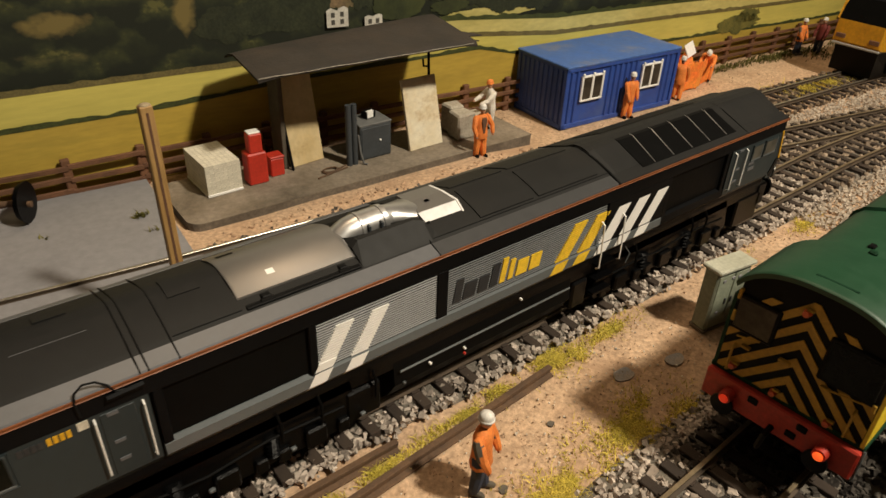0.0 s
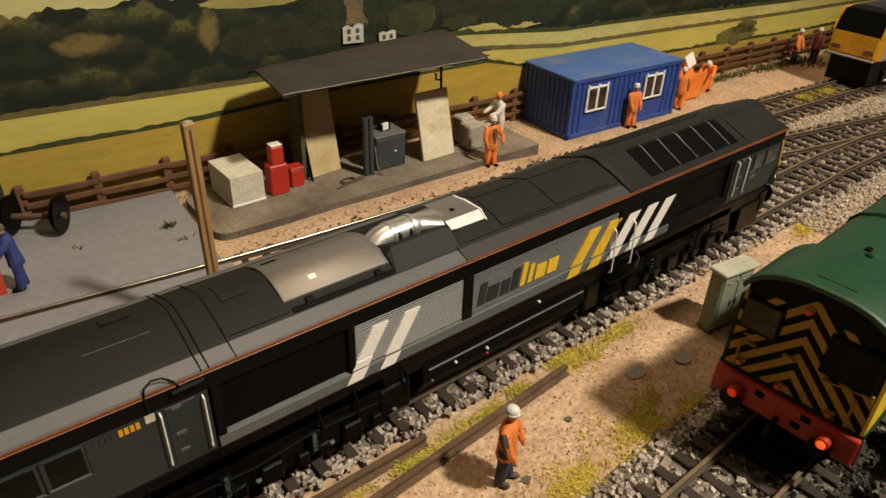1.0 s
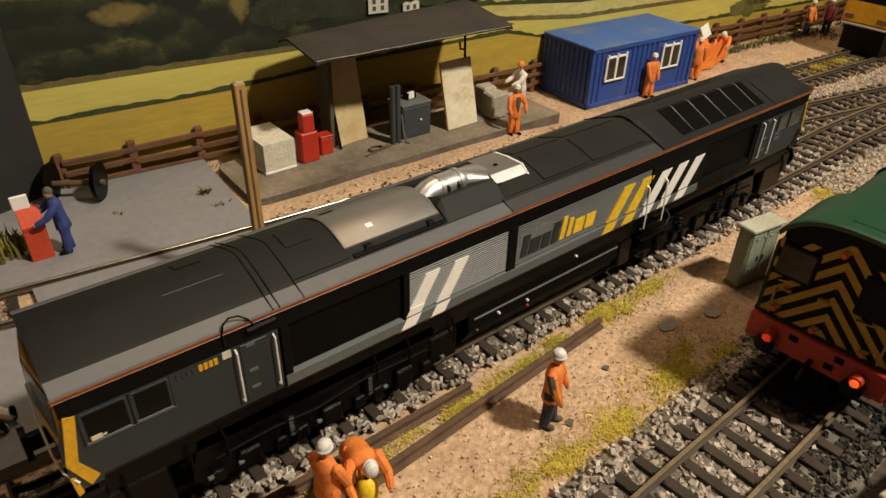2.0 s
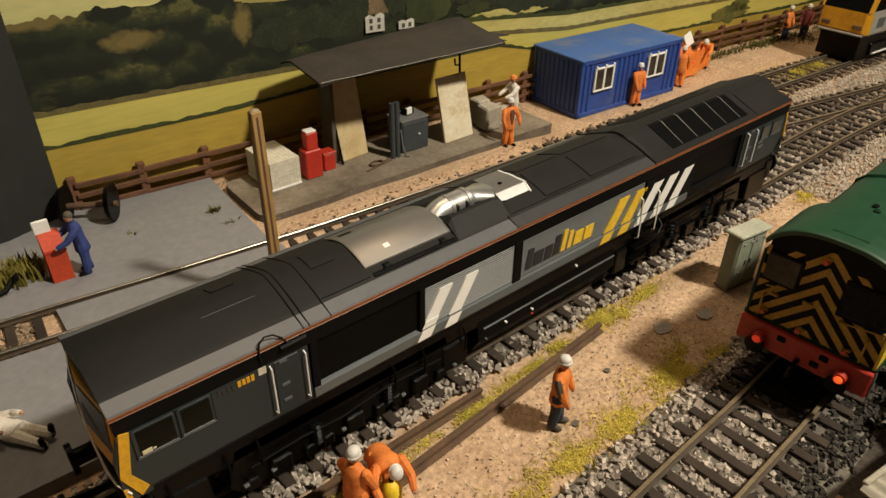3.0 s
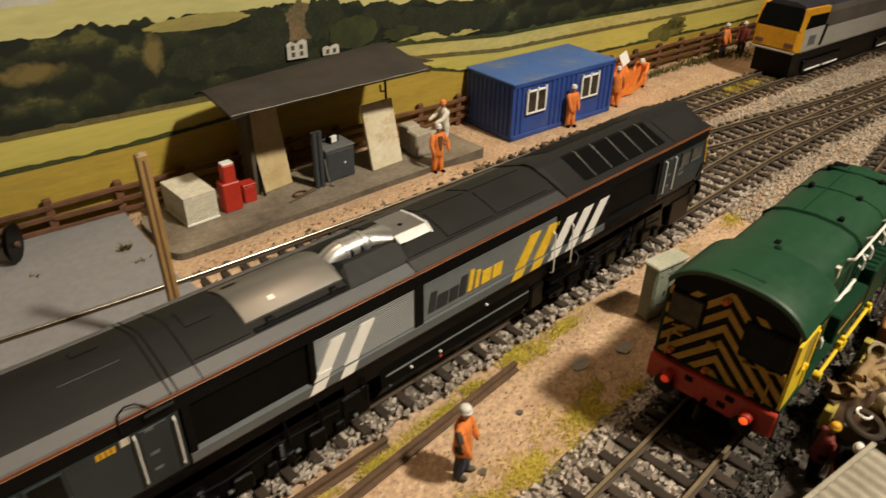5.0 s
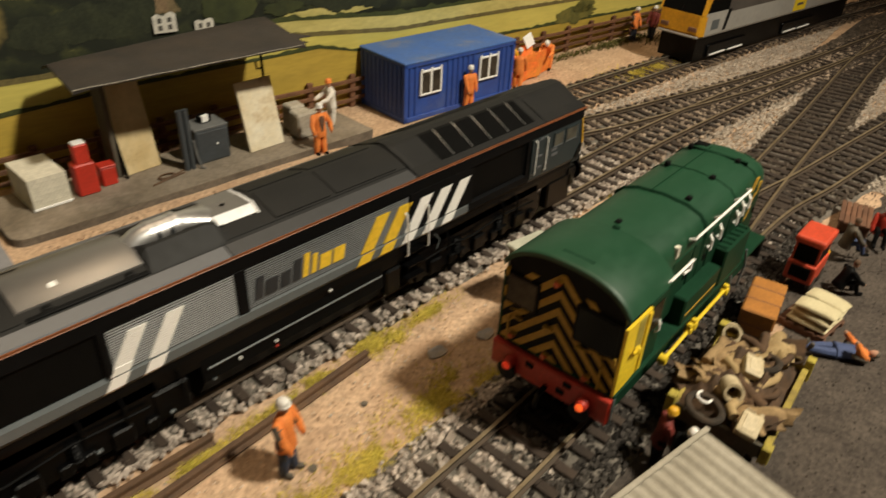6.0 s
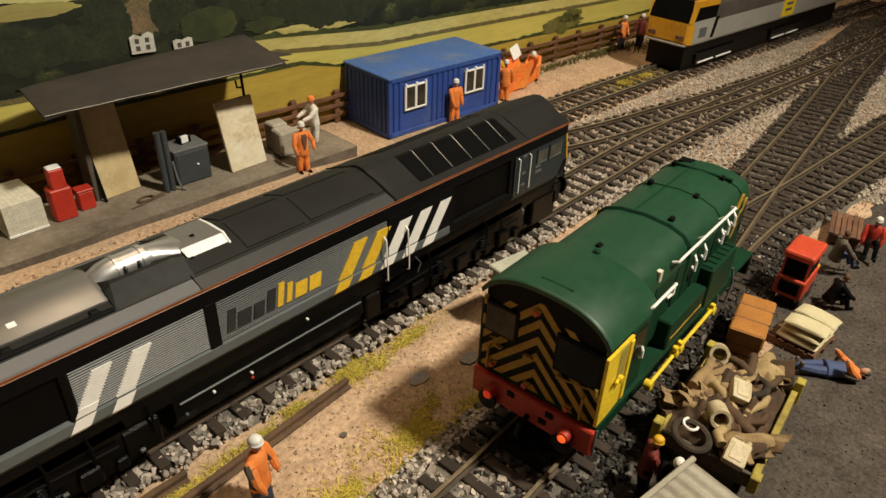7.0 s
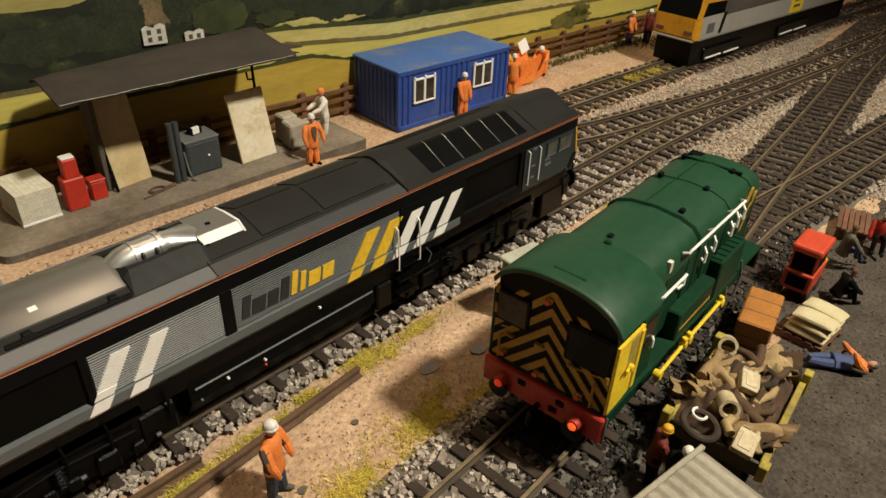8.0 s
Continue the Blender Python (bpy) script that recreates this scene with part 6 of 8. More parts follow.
# running plate, boxes, frames and wheels
bm = bmesh.new()
box(bm, 0.0, 8.0, -1.36, 1.36, 1.86, 1.97, 0.02)
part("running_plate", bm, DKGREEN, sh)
for x0, x1, z1, inner in ((2.8, 4.6, 2.66, 0.95), (4.78, 6.24, 2.96, 0.98)):
    for sgn in (-1, 1):
        bm = bmesh.new()
        box(bm, x0, x1, min(sgn * inner, sgn * 1.35), max(sgn * inner, sgn * 1.35), 1.97, z1, 0.035)
        bx = part("side_box", bm, DKGREEN, sh)
        if z1 > 2.95:
            for k in range(6):
                bm = bmesh.new()
                xx = x0 + 0.12 + (x1 - x0 - 0.24) * k / 5
                box(bm, xx - 0.05, xx + 0.05, min(sgn * 1.04, sgn * 1.3), max(sgn * 1.04, sgn * 1.3), z1 - 0.01, z1 + 0.035, 0.012)
                part("louvre", bm, DKGREEN, bx)
        elif z1 > 2.55:
            bm = bmesh.new()
            box(bm, x0 + 0.1, x1 - 0.1, min(sgn * 1.345, sgn * 1.36), max(sgn * 1.345, sgn * 1.36), 2.2, 2.24)
            part("box_line", bm, CHEVRON, bx, "thin yellow line")
bm = bmesh.new()
for sgn in (-1, 1):
    box(bm, 0.3, 7.9, min(sgn * 0.9, sgn * 1.12), max(sgn * 0.9, sgn * 1.12), 0.95, 1.88, 0.02)
part("frame", bm, DKGREEN, sh)
for x in (2.2, 3.75, 5.35):
    for sgn in (-1, 1):
        bm = bmesh.new()
        lathe(bm, [(0.1, 0.0), (0.55, 0.0), (0.58, 0.06), (0.66, 0.07), (0.66, 0.15), (0.1, 0.15)], 22, (x, sgn * 0.62 - 0.07, 1.04), "y")
        part("wheel", bm, BOGIE, sh, smooth=True)
for sgn in (-1, 1):
    bm = bmesh.new()
    y = sgn * 1.4
    tube(bm, [(2.12, y, 1.52), (3.3, y, 1.58)], 0.043, 8)
    tube(bm, [(3.5, y, 1.62), (5.35, y, 1.64)], 0.043, 8)
    for x, w in ((2.12, 0.1), (3.32, 0.075), (3.56, 0.1), (5.36, 0.1)):
        lathe(bm, [(0.02, -0.08), (w, -0.08), (w, 0.08), (0.02, 0.08)], 12, (x, y, 1.56 if x < 3 else 1.62), "y")
        box(bm, x - 0.06, x + 0.06, y - 0.06, y + 0.06, 1.42 if x < 3 else 1.66, 1.6 if x < 3 else 1.8, 0.02)
    part("coupling_rod", bm, LEMON, sh, "bright yellow jointed coupling rod", smooth=True)
for pts in ([(5.7, -1.36, 1.86), (5.62, -1.42, 1.5), (5.72, -1.42, 1.25)], [(6.35, -1.36, 2.3), (6.45, -1.42, 1.85), (6.3, -1.42, 1.3)]):
    bm = bmesh.new()
    tube(bm, pts, 0.03)
    part("brake_hanger", bm, LTGREY, sh, smooth=True)
bm = bmesh.new()
box(bm, 7.95, 8.1, -1.35, 1.35, 1.28, 1.88, 0.03)
part("rear_beam", bm, BLACK, sh)

# ---- the grey electric in the distance ----
el = thing("electric_locomotive", 37.94, 4.25, 0, -5.77, "grey model electric locomotive, dark upper body, yellow nose", "locomotive")
bm = bmesh.new()
loft(bm, [[Vector((x, y, z)) for y, z in ((-1.2, 1.68), (-1.24, 1.78), (-1.24, 2.74), (1.24, 2.74), (1.24, 1.78), (1.2, 1.68))] for x in (0.45, 19.5)])
part("body", bm, ELGREY, el, "light grey lower body")
bm = bmesh.new()
loft(bm, [[Vector((x, y, z)) for y, z in ((-1.238, 2.742), (-1.22, 3.5), (-1.1, 3.8), (1.1, 3.8), (1.22, 3.5), (1.238, 2.742))] for x in (2.5, 19.5)])
part("upper_body", bm, ELDARK, el, "dark brown-grey upper body")
bm = bmesh.new()
loft(bm, [[Vector((x, y * k, z)) for y, z in ((-1.1, 3.8), (-0.9, 3.98), (-0.4, 4.1), (0.4, 4.1), (0.9, 3.98), (1.1, 3.8))] for x, k in ((0.42, 0.98), (2.5, 1), (19.5, 1))])
part("roof", bm, ELROOF, el, "dark blue-grey roof")
# yellow nose below, black screen above, yellow side frames round the side windows
bm = bmesh.new()
loft(bm, [[Vector((x, y, z)) for y, z in ((-hw, z0), (-hw, 2.83), (hw, 2.83), (hw, z0))] for x, hw, z0 in ((-0.06, 1.1, 1.86), (0.02, 1.2, 1.78), (0.46, 1.243, 1.74))])
nose = part("nose", bm, NOSEYELLOW, el, "yellow nose")
bm = bmesh.new()
loft(bm, [[Vector((-0.05 + 0.3 * (z - 2.83), -hw, z)), Vector((-0.05 + 0.3 * (z - 2.83), hw, z)), Vector((0.5, hw, z)), Vector((0.5, -hw, z))] for z, hw in ((2.835, 1.14), (3.4, 1.13), (3.86, 1.04))])
part("windscreen", bm, GLOSSBLACK, nose, "full-width black windscreen")
bm = bmesh.new()
box(bm, -0.02, 0.07, -0.03, 0.03, 2.85, 3.1, 0.01)
part("wiper", bm, BLACK, nose)
for sgn in (-1, 1):
    lo, hi = min(sgn * 1.0, sgn * 1.242), max(sgn * 1.0, sgn * 1.242)
    for nm, pts in (("cab_pillar", [(-0.04, 2.83), (0.3, 2.83), (0.55, 3.56), (0.55, 3.88), (0.27, 3.88)]), ("cab_cornice", [(0.55, 3.56), (2.5, 3.52), (2.5, 3.84), (0.55, 3.88)]), ("cab_sill", [(0.3, 2.74), (2.4, 2.74), (2.4, 2.88), (0.3, 2.88)])):
        bm = bmesh.new()
        prism(bm, pts, "y", lo, hi)
        part(nm, bm, NOSEYELLOW if nm != "cab_sill" else ELGREY, nose)
    bm = bmesh.new()
    prism(bm, [(0.32, 2.88), (2.42, 2.88), (2.5, 3.53), (0.55, 3.57)], "y", min(sgn * 1.0, sgn * 1.22), max(sgn * 1.0, sgn * 1.22))
    part("side_window", bm, GLOSSBLACK, nose, "black side window")
for y in (-0.82, 0.82):
    bm = bmesh.new()
    box(bm, -0.09, 0.1, y - 0.24, y + 0.24, 1.98, 2.2, 0.03)
    part("headlamp", bm, BROWNWOOD, nose, "dull brown lamp cluster")
bm = bmesh.new()
box(bm, -0.08, 1.5, -1.16, 1.16, 1.66, 1.77, 0.03)
part("valance", bm, ELGREY, el)
for nm, pts, m, out in (("cab_door", [(2.2, 1.85), (2.5, 1.85), (2.78, 2.9), (2.42, 2.9)], BLACK, 1.25), ("yellow_square", [(10.3, 1.8), (11.9, 1.8), (11.9, 3.4), (10.3, 3.4)], LEMON, 1.262), ("marking_bar", [(10.7, 2.1), (11.5, 2.1), (11.5, 2.25), (10.7, 2.25)], ELDARK, 1.268), ("marking_bar", [(10.7, 2.45), (11.5, 2.45), (11.5, 2.6), (10.7, 2.6)], ELDARK, 1.268), ("marking_block", [(1.0, 2.0), (1.7, 2.0), (1.7, 2.5), (1.0, 2.5)], LTGREY, 1.25)):
    bm = bmesh.new()
    prism(bm, pts, "y", -out, -1.1)
    part(nm, bm, m, el)
bm = bmesh.new()
box(bm, 0.2, 19, -1.05, 1.05, 0.42, 1.7)
part("underframe", bm, BOGIE, el)
for bx in (3.4, 11.8):
    bm = bmesh.new()
    box(bm, bx - 2.0, bx + 2.0, -1.15, -0.98, 0.5, 1.15, 0.05)
    bog = part("bogie_frame", bm, BOGIE, el)
    for k in (-1.0, 0.9):
        bm = bmesh.new()
        tube(bm, [(bx + k - 0.8, -1.2, 0.62), (bx + k + 0.75, -1.2, 0.64)], 0.05)
        part("white_pipe", bm, WHITE, bog, "white bogie pipe")
    for k in (-1.3, 0, 1.3):
        bm = bmesh.new()
        lathe(bm, [(0.1, 0), (0.48, 0), (0.52, 0.1), (0.1, 0.12)], 18, (bx + k, -0.75, 0.88), "y")
        part("wheel", bm, BOGIE, bog, smooth=True)


# ---- blue cabin container ----
CANG = -5.0
cab_c = thing("container", 21.5, 7.66, 0, CANG, "blue corrugated container cabin with two white-framed windows", "container")
bm = bmesh.new()
box(bm, 0.06, 6.32, 0.08, 2.88, 0.12, 2.42)
part("body", bm, BLUE, cab_c)
bm = bmesh.new()
box(bm, -0.02, 6.4, -0.02, 3.02, 2.40, 2.5, 0.03)
part("roof", bm, BLUETOP, cab_c, "paler worn blue roof")
for nm, a in (("base_rail", (0, 6.38, 0.0, 0.12, 0.0, 0.2)), ("base_rail", (0, 6.38, 2.84, 2.96, 0.0, 0.2)), ("end_rail", (0.0, 0.12, 0.1, 2.86, 0.0, 0.2)), ("end_rail", (6.26, 6.38, 0.1, 2.86, 0.0, 0.2)), ("top_rail", (0, 6.38, 0.0, 0.1, 2.26, 2.41)), ("corner_post", (0, 0.18, 0.0, 0.16, 0, 2.41)), ("corner_post", (6.2, 6.38, 0.0, 0.16, 0, 2.41)), ("corner_post", (0, 0.18, 2.8, 2.96, 0, 2.41)), ("corner_post", (6.2, 6.38, 2.8, 2.96, 0, 2.41))):
    bm = bmesh.new()
    box(bm, *a, 0.02)
    part(nm, bm, BLUE, cab_c)
bm = bmesh.new()
prism(bm, [(0, 0.09), (0.05, 0.0), (0.13, 0.0), (0.18, 0.09)], "z", 0.2, 2.28)
rib_mesh = mesh_of("rib", bm, BLUE)
for k in range(20):
    x = 0.24 + 0.294 * k
    if 0.7 < x + 0.09 < 2.1 or 4.02 < x + 0.09 < 5.42:
        continue
    piece("rib", rib_mesh, cab_c, pose(x, 0.01, 0))
for k in range(9):
    piece("rib", rib_mesh, cab_c, pose(0.01, 0.42 + 0.28 * k, 0, 0, 0, -90))
for x0 in (0.8, 4.15):
    win = None
    for nm, a in (("window", (0.0, 1.18, 1.02, 1.1)), ("window_head", (0.0, 1.18, 1.97, 2.05)), ("window_stile", (0.0, 0.1, 1.1, 1.97)), ("window_stile", (1.08, 1.18, 1.1, 1.97)), ("window_stile", (0.53, 0.65, 1.1, 1.97))):
        bm = bmesh.new()
        box(bm, x0 + a[0], x0 + a[1], -0.05, 0.06, a[2], a[3], 0.02)
        if win is None:
            win = part("window", bm, WHITE, cab_c, "white two-light window frame")
        else:
            part(nm, bm, WHITE, win)
    for k in (0, 1):
        bm = bmesh.new()
        box(bm, x0 + 0.1 + 0.55 * k, x0 + 0.53 + 0.55 * k, -0.01, 0.05, 1.1, 1.97)
        part("pane", bm, BROWNGLASS, win, "dark pane")
    for hx in (0.02, 0.56, 1.06):
        bm = bmesh.new()
        box(bm, x0 + hx, x0 + hx + 0.09, -0.07, 0.0, 2.03, 2.14, 0.015)
        part("window_hook", bm, WHITE, win)

# ---- fuelling shelter on the platform ----
shed = thing("fuel_shelter", 9.25, 8.55, 0.48, 0.6, "open fuelling shelter with a dark felted roof on weathered slab walls", "shelter")
bm = bmesh.new()
rings = []
for k in range(25):
    x = 0.1 + 7.5 * k / 24
    u = min(k, 24 - k) / 24
    droop = 0.05 * max(0, 1 - u * 9) ** 2
    w = 0.02 * noise.noise((x * 0.7, 0, 3)) + 0.012 * noise.noise((x * 3, 2, 3))
    f = k / 24
    front, ridge, zf, zr = -0.74 - 0.4 * f, 1.4 + 0.2 * f, 3.70, 3.83 + 0.18 * f
    # last two points: unseen rear eave added to shade the scenery behind
    row = [(front + (ridge - front) * a, zf + (zr - zf) * b) for a, b in ((0, 0), (0.015, 0.17), (0.07, 0.33), (0.19, 0.46), (0.5, 0.66), (0.8, 0.88), (1, 1))] + [(ridge + 0.45, zr - 0.13), (ridge + 0.85, zr - 0.3)]
    tops = [Vector((x + 0.12 * y, y + w * 0.5, z - droop * (1.3 - 0.4 * y) + w * 0.6)) for y, z in row]
    rings.append(tops + [p + Vector((0, 0.0, -0.07)) for p in tops[::-1]])
loft(bm, rings)
roof = part("roof", bm, ROOFING, shed, "dark felted roof with an added unseen rear eave", smooth=True)
bm = bmesh.new()
tube(bm, [(0.02 + 0.485 * k, -0.76 - 0.026 * k + 0.008 * math.sin(k * 2.1), 3.685 + 0.008 * math.sin(k * 1.7)) for k in range(16)], 0.013, 6)
part("gutter", bm, ROOFEDGE, roof, "pale metal gutter edge", smooth=True)
bm = bmesh.new()
prism(bm, [(6.6, -0.6), (7.4, -0.85), (7.7, -0.95), (7.45, -0.3)], "z", 3.64, 3.67)
part("loose_sheet", bm, ROOFING, roof, "bent loose roofing sheet")
bm = bmesh.new()
prism(bm, [(7.2, -0.6), (8.0, -0.75), (7.5, 0.3)], "z", 3.74, 3.77)
part("loose_sheet", bm, ROOFING, roof, "bent loose roofing sheet")
for x0, x1, y, lean, h, turn in ((1.61, 2.82, 0.98, 11, 3.1, 4), (5.52, 6.94, -0.14, 13.5, 2.4, 0)):
    bm = bmesh.new()
    box(bm, 0, x1 - x0, -0.06, 0.06, 0.0, h, 0.015, m=pose(x0, y, 0, 0, 0, turn) @ pose(0, 0, 0, -lean, 0, 0))
    for v in bm.verts:
        v.co.z += (0.03 * noise.noise(v.co * 2.3)) * (v.co.z > 1)
    part("slab_wall", bm, PANELBROWN if x0 < 3 else PANEL, shed, "cream weathered slab with rusty stains")
bm = bmesh.new()
box(bm, 1.36, 1.52, 1.0, 1.7, 0.0, 3.72, 0.02)
part("side_wall", bm, PANELSIDE, shed)
bm = bmesh.new()
tube(bm, [(1.56, 0.78, 0.0), (1.5, 1.3, 2.4)], 0.045)
part("drain_pipe", bm, BLACK, shed)
bm = bmesh.new()
tube(bm, [(6.72, 0.42, 2.3), (6.7, 0.46, 3.72)], 0.05)
tube(bm, [(6.71, 0.44, 2.62), (6.5, 0.44, 2.66), (6.47, 0.44, 2.9)], 0.04)
part("roof_bracket", bm, BLACK, shed)

# ---- things on the platform ----
PZ = 0.48
# pallet of blocks
stack = thing("block_stack", 7.87, 9.03, PZ, 0, "cream pallet stack of small blocks on the platform", "blocks")
bm = bmesh.new()
box(bm, -0.02, 1.09, -0.02, 1.67, 0, 0.08, 0.015)
part("pallet", bm, WHITE, stack)
bm = bmesh.new()
box(bm, 0.02, 1.05, 0.02, 1.63, 0.08, 0.9)
part("core", bm, CREAM, stack)
bm = bmesh.new()
box(bm, 0.0005, 0.1335, 0.0, 0.1495, 0.001, 0.129, 0.003)
block_mesh = mesh_of("block", bm, CREAM)
for i in range(8):
    for k in range(7):
        piece("block", block_mesh, stack, pose(0.134 * i, 0.0, 0.08 + 0.13 * k))
for j in range(10):
    for k in range(7):
        piece("block", block_mesh, stack, pose(0.0, 0.15 + 0.15 * j, 0.08 + 0.13 * k))
        if k == 6:
            for i in range(1, 8):
                piece("block", block_mesh, stack, pose(0.134 * i, 0.15 + 0.15 * j, 0.08 + 0.13 * k))

# red pump
pump = thing("fuel_pump", 9.25, 9.05, PZ, -3.17, "red fuel pump with a white top panel", "pump")
bm = bmesh.new()
box(bm, -0.06, 0.56, 0, 0.5, 0, 1.02, 0.04)
part("base", bm, RED, pump)
bm = bmesh.new()
box(bm, 0.06, 0.48, 0.05, 0.42, 1.0, 1.62, 0.04)
part("head", bm, RED, pump)
bm = bmesh.new()
box(bm, 0.08, 0.46, 0.07, 0.4, 1.62, 1.67, 0.02)
part("top_panel", bm, WHITE, pump, "white top panel")
redb = thing("red_bin", 10.0, 9.25, PZ, -3.16, "small red lidded box beside the pump", "box")
bm = bmesh.new()
box(bm, 0, 0.45, 0, 0.42, 0, 0.6, 0.03)
part("body", bm, RED, redb)
bm = bmesh.new()
box(bm, -0.02, 0.47, -0.02, 0.44, 0.6, 0.67, 0.02)
part("lid", bm, RED, redb)
# dark cabinet
cabn = thing("dark_cabinet", 12.95, 8.72, PZ, -2, "dark blue-grey steel cabinet with a grey top", "cabinet")
bm = bmesh.new()
box(bm, 0, 1.2, 0, 0.95, 0, 1.18, 0.03)
part("body", bm, DARKMETAL, cabn)
bm = bmesh.new()
box(bm, -0.02, 1.22, -0.02, 0.97, 1.18, 1.24, 0.015)
part("top", bm, DARKTOP, cabn)
bm = bmesh.new()
box(bm, 0.06, 1.14, -0.02, 0.02, 0.06, 1.1, 0.01)
dr = part("door", bm, DARKMETAL, cabn)
bm = bmesh.new()
ball(bm, (0.75, -0.04, 0.62), 0.045, sub=1)
part("knob", bm, WHITE, dr)
meter = thing("meter_box", 13.42, 9.05, PZ + 1.24, 7.84, "small grey meter with a pale dial on the cabinet", "meter")
bm = bmesh.new()
box(bm, 0, 0.42, 0, 0.3, 0, 0.24, 0.03)
part("body", bm, BLACK, meter)
bm = bmesh.new()
box(bm, 0.04, 0.3, -0.01, 0.1, 0.04, 0.27, 0.01)
part("dial", bm, WHITE, meter)
# twin standpipes
stand = thing("standpipe", 12.5, 8.68, PZ, -4.17, "dark twin standpipe with a grey hose", "pipe")
for dx in (0, 0.2):
    bm = bmesh.new()
    cyl(bm, (dx, 0, 0), (dx, 0, 2.05), 0.1, 0.1, 12)
    part("pipe", bm, DARKMETAL, stand, smooth=True)
bm = bmesh.new()
tube(bm, [(0.32, -0.05, 1.0), (0.36, -0.1, 0.4), (0.42, -0.2, 0.05), (0.5, -0.3, 0.03)], 0.035)
part("hose", bm, DARKTOP, stand, smooth=True)
# hose coil
bm = bmesh.new()
tube(bm, [(0.3 * math.cos(a) * (1 - 0.02 * a), 0.2 * math.sin(a) * (1 - 0.02 * a), 0.03 + 0.004 * a) for a in [0.3 * k for k in range(45)]], 0.025, 5)
tube(bm, [(0.3, 0, 0.03), (0.7, 0.12, 0.03), (1.1, 0.2, 0.03), (1.2, 0.38, 0.03)], 0.025, 5)
single("hose", bm, RUST, 11.74, 8.6, PZ, label="coil of brown hose lying on the platform", category="hose", smooth=True)
bm = bmesh.new()
tube(bm, [(1.2, 0.2, 0.03), (1.7, 0.3, 0.03), (2.4, 0.42, 0.03)], 0.03, 6)
single("iron_bar", bm, RUST, 9.93, 8.12, PZ, label="rusty bar lying along the platform edge", category="bar", smooth=True)
# concrete block group by the workers
blk = thing("concrete_blocks", 16.72, 8.23, PZ, -4.19, "pile of rough grey concrete blocks", "blocks")
for x0, x1, y0, y1, z1 in ((0, 0.75, 0, 0.7, 0.95), (0.78, 1.4, 0.2, 0.9, 0.7), (0.1, 0.8, 0.72, 1.3, 1.0)):
    bm = bmesh.new()
    box(bm, x0, x1, y0, y1, 0, z1, 0.06)
    for v in bm.verts:
        v.co += Vector((noise.noise(v.co * 2), noise.noise(v.co * 2 + Vector((5, 0, 0))), noise.noise(v.co * 2 + Vector((0, 5, 0))))) * 0.06 * (v.co.z > 0.1)
    part("block", bm, PALECONC, blk)

# ---- bare wooden post ----
post = thing("wooden_post", 5.26, 3.9, 0, -0.39, "tall bare wooden post with a dark groove", "post")
bm = bmesh.new()
box(bm, -0.125, 0.125, -0.1, 0.1, 0, 5.46, 0.02)
part("shaft", bm, WOOD, post)
bm = bmesh.new()
box(bm, -0.025, 0.025, -0.108, -0.08, 0.1, 5.34)
part("groove", bm, BROWNWOOD, post, "dark groove")
bm = bmesh.new()
ball(bm, (0, 0, 5.46), 0.12, 0.095, 0.05)
part("cap", bm, TIN, post, "pale worn cap", smooth=True)

# ---- on the grey pad ----
GZ = 0.30
wheelset = thing("wheelset", 2.87, 11.24, GZ, -32, "dark loose railway wheelset lying on the pad", "wheels")
bm = bmesh.new()
cyl(bm, (-0.85, 0, 0.52), (0.85, 0, 0.52), 0.09)
part("axle", bm, RUST, wheelset, smooth=True)
for x in (-0.75, 0.6):
    bm = bmesh.new()
    lathe(bm, [(0.1, 0.0), (0.42, 0.02), (0.45, 0.0), (0.52, 0.0), (0.52, 0.1), (0.58, 0.11), (0.58, 0.15), (0.1, 0.15)], 24, (x, 0, 0.58), "x")
    part("wheel", bm, BOGIE, wheelset, smooth=True)
redc = thing("red_cabinet", 1.01, 8.38, GZ, -2.2, "orange-red control cabinet with a white sloping top", "cabinet")
bm = bmesh.new()
prism(bm, [(0, 0), (0.56, 0), (0.56, 1.3), (0.44, 1.3), (0.0, 0.98)], "x", 0, 0.52)
part("body", bm, REDBOX, redc)
bm = bmesh.new()
box(bm, -0.04, 0.36, 0.45, 0.53, 1.28, 1.66, 0.02)
part("panel", bm, WHITE, redc, "white control panel")
bm = bmesh.new()
box(bm, 0.0, 0.53, -0.02, 0.02, 0.9, 0.94)
part("seam", bm, RED, redc)
bm = bmesh.new()
tube(bm, [(0, 0, 0.1), (0.5, 0.1, 0.12), (0.75, 0.25, 0.3), (0.85, 0.2, 0.4), (0.8, 0.05, 0.38)], 0.07)
single("iron_hook", bm, BLACK, -0.57, 8.54, GZ, label="black iron hook lying on the pad", category="hook", smooth=True)

# ---- point lever by the crossover ----
lever = thing("point_lever", 27.3, 1.12, 0.12, 18, "small point lever with a white knob on a thin rod", "lever")
bm = bmesh.new()
tube(bm, [(-1.5, 0.05, 0.05), (-0.6, 0.0, 0.06), (0.25, 0.0, 0.07)], 0.035)
part("rod", bm, RAILSIDE, lever, smooth=True)
bm = bmesh.new()
capsule(bm, (0.2, 0, 0.1), (0.42, 0.02, 0.14), 0.07)
part("knob", bm, WHITE, lever, smooth=True)

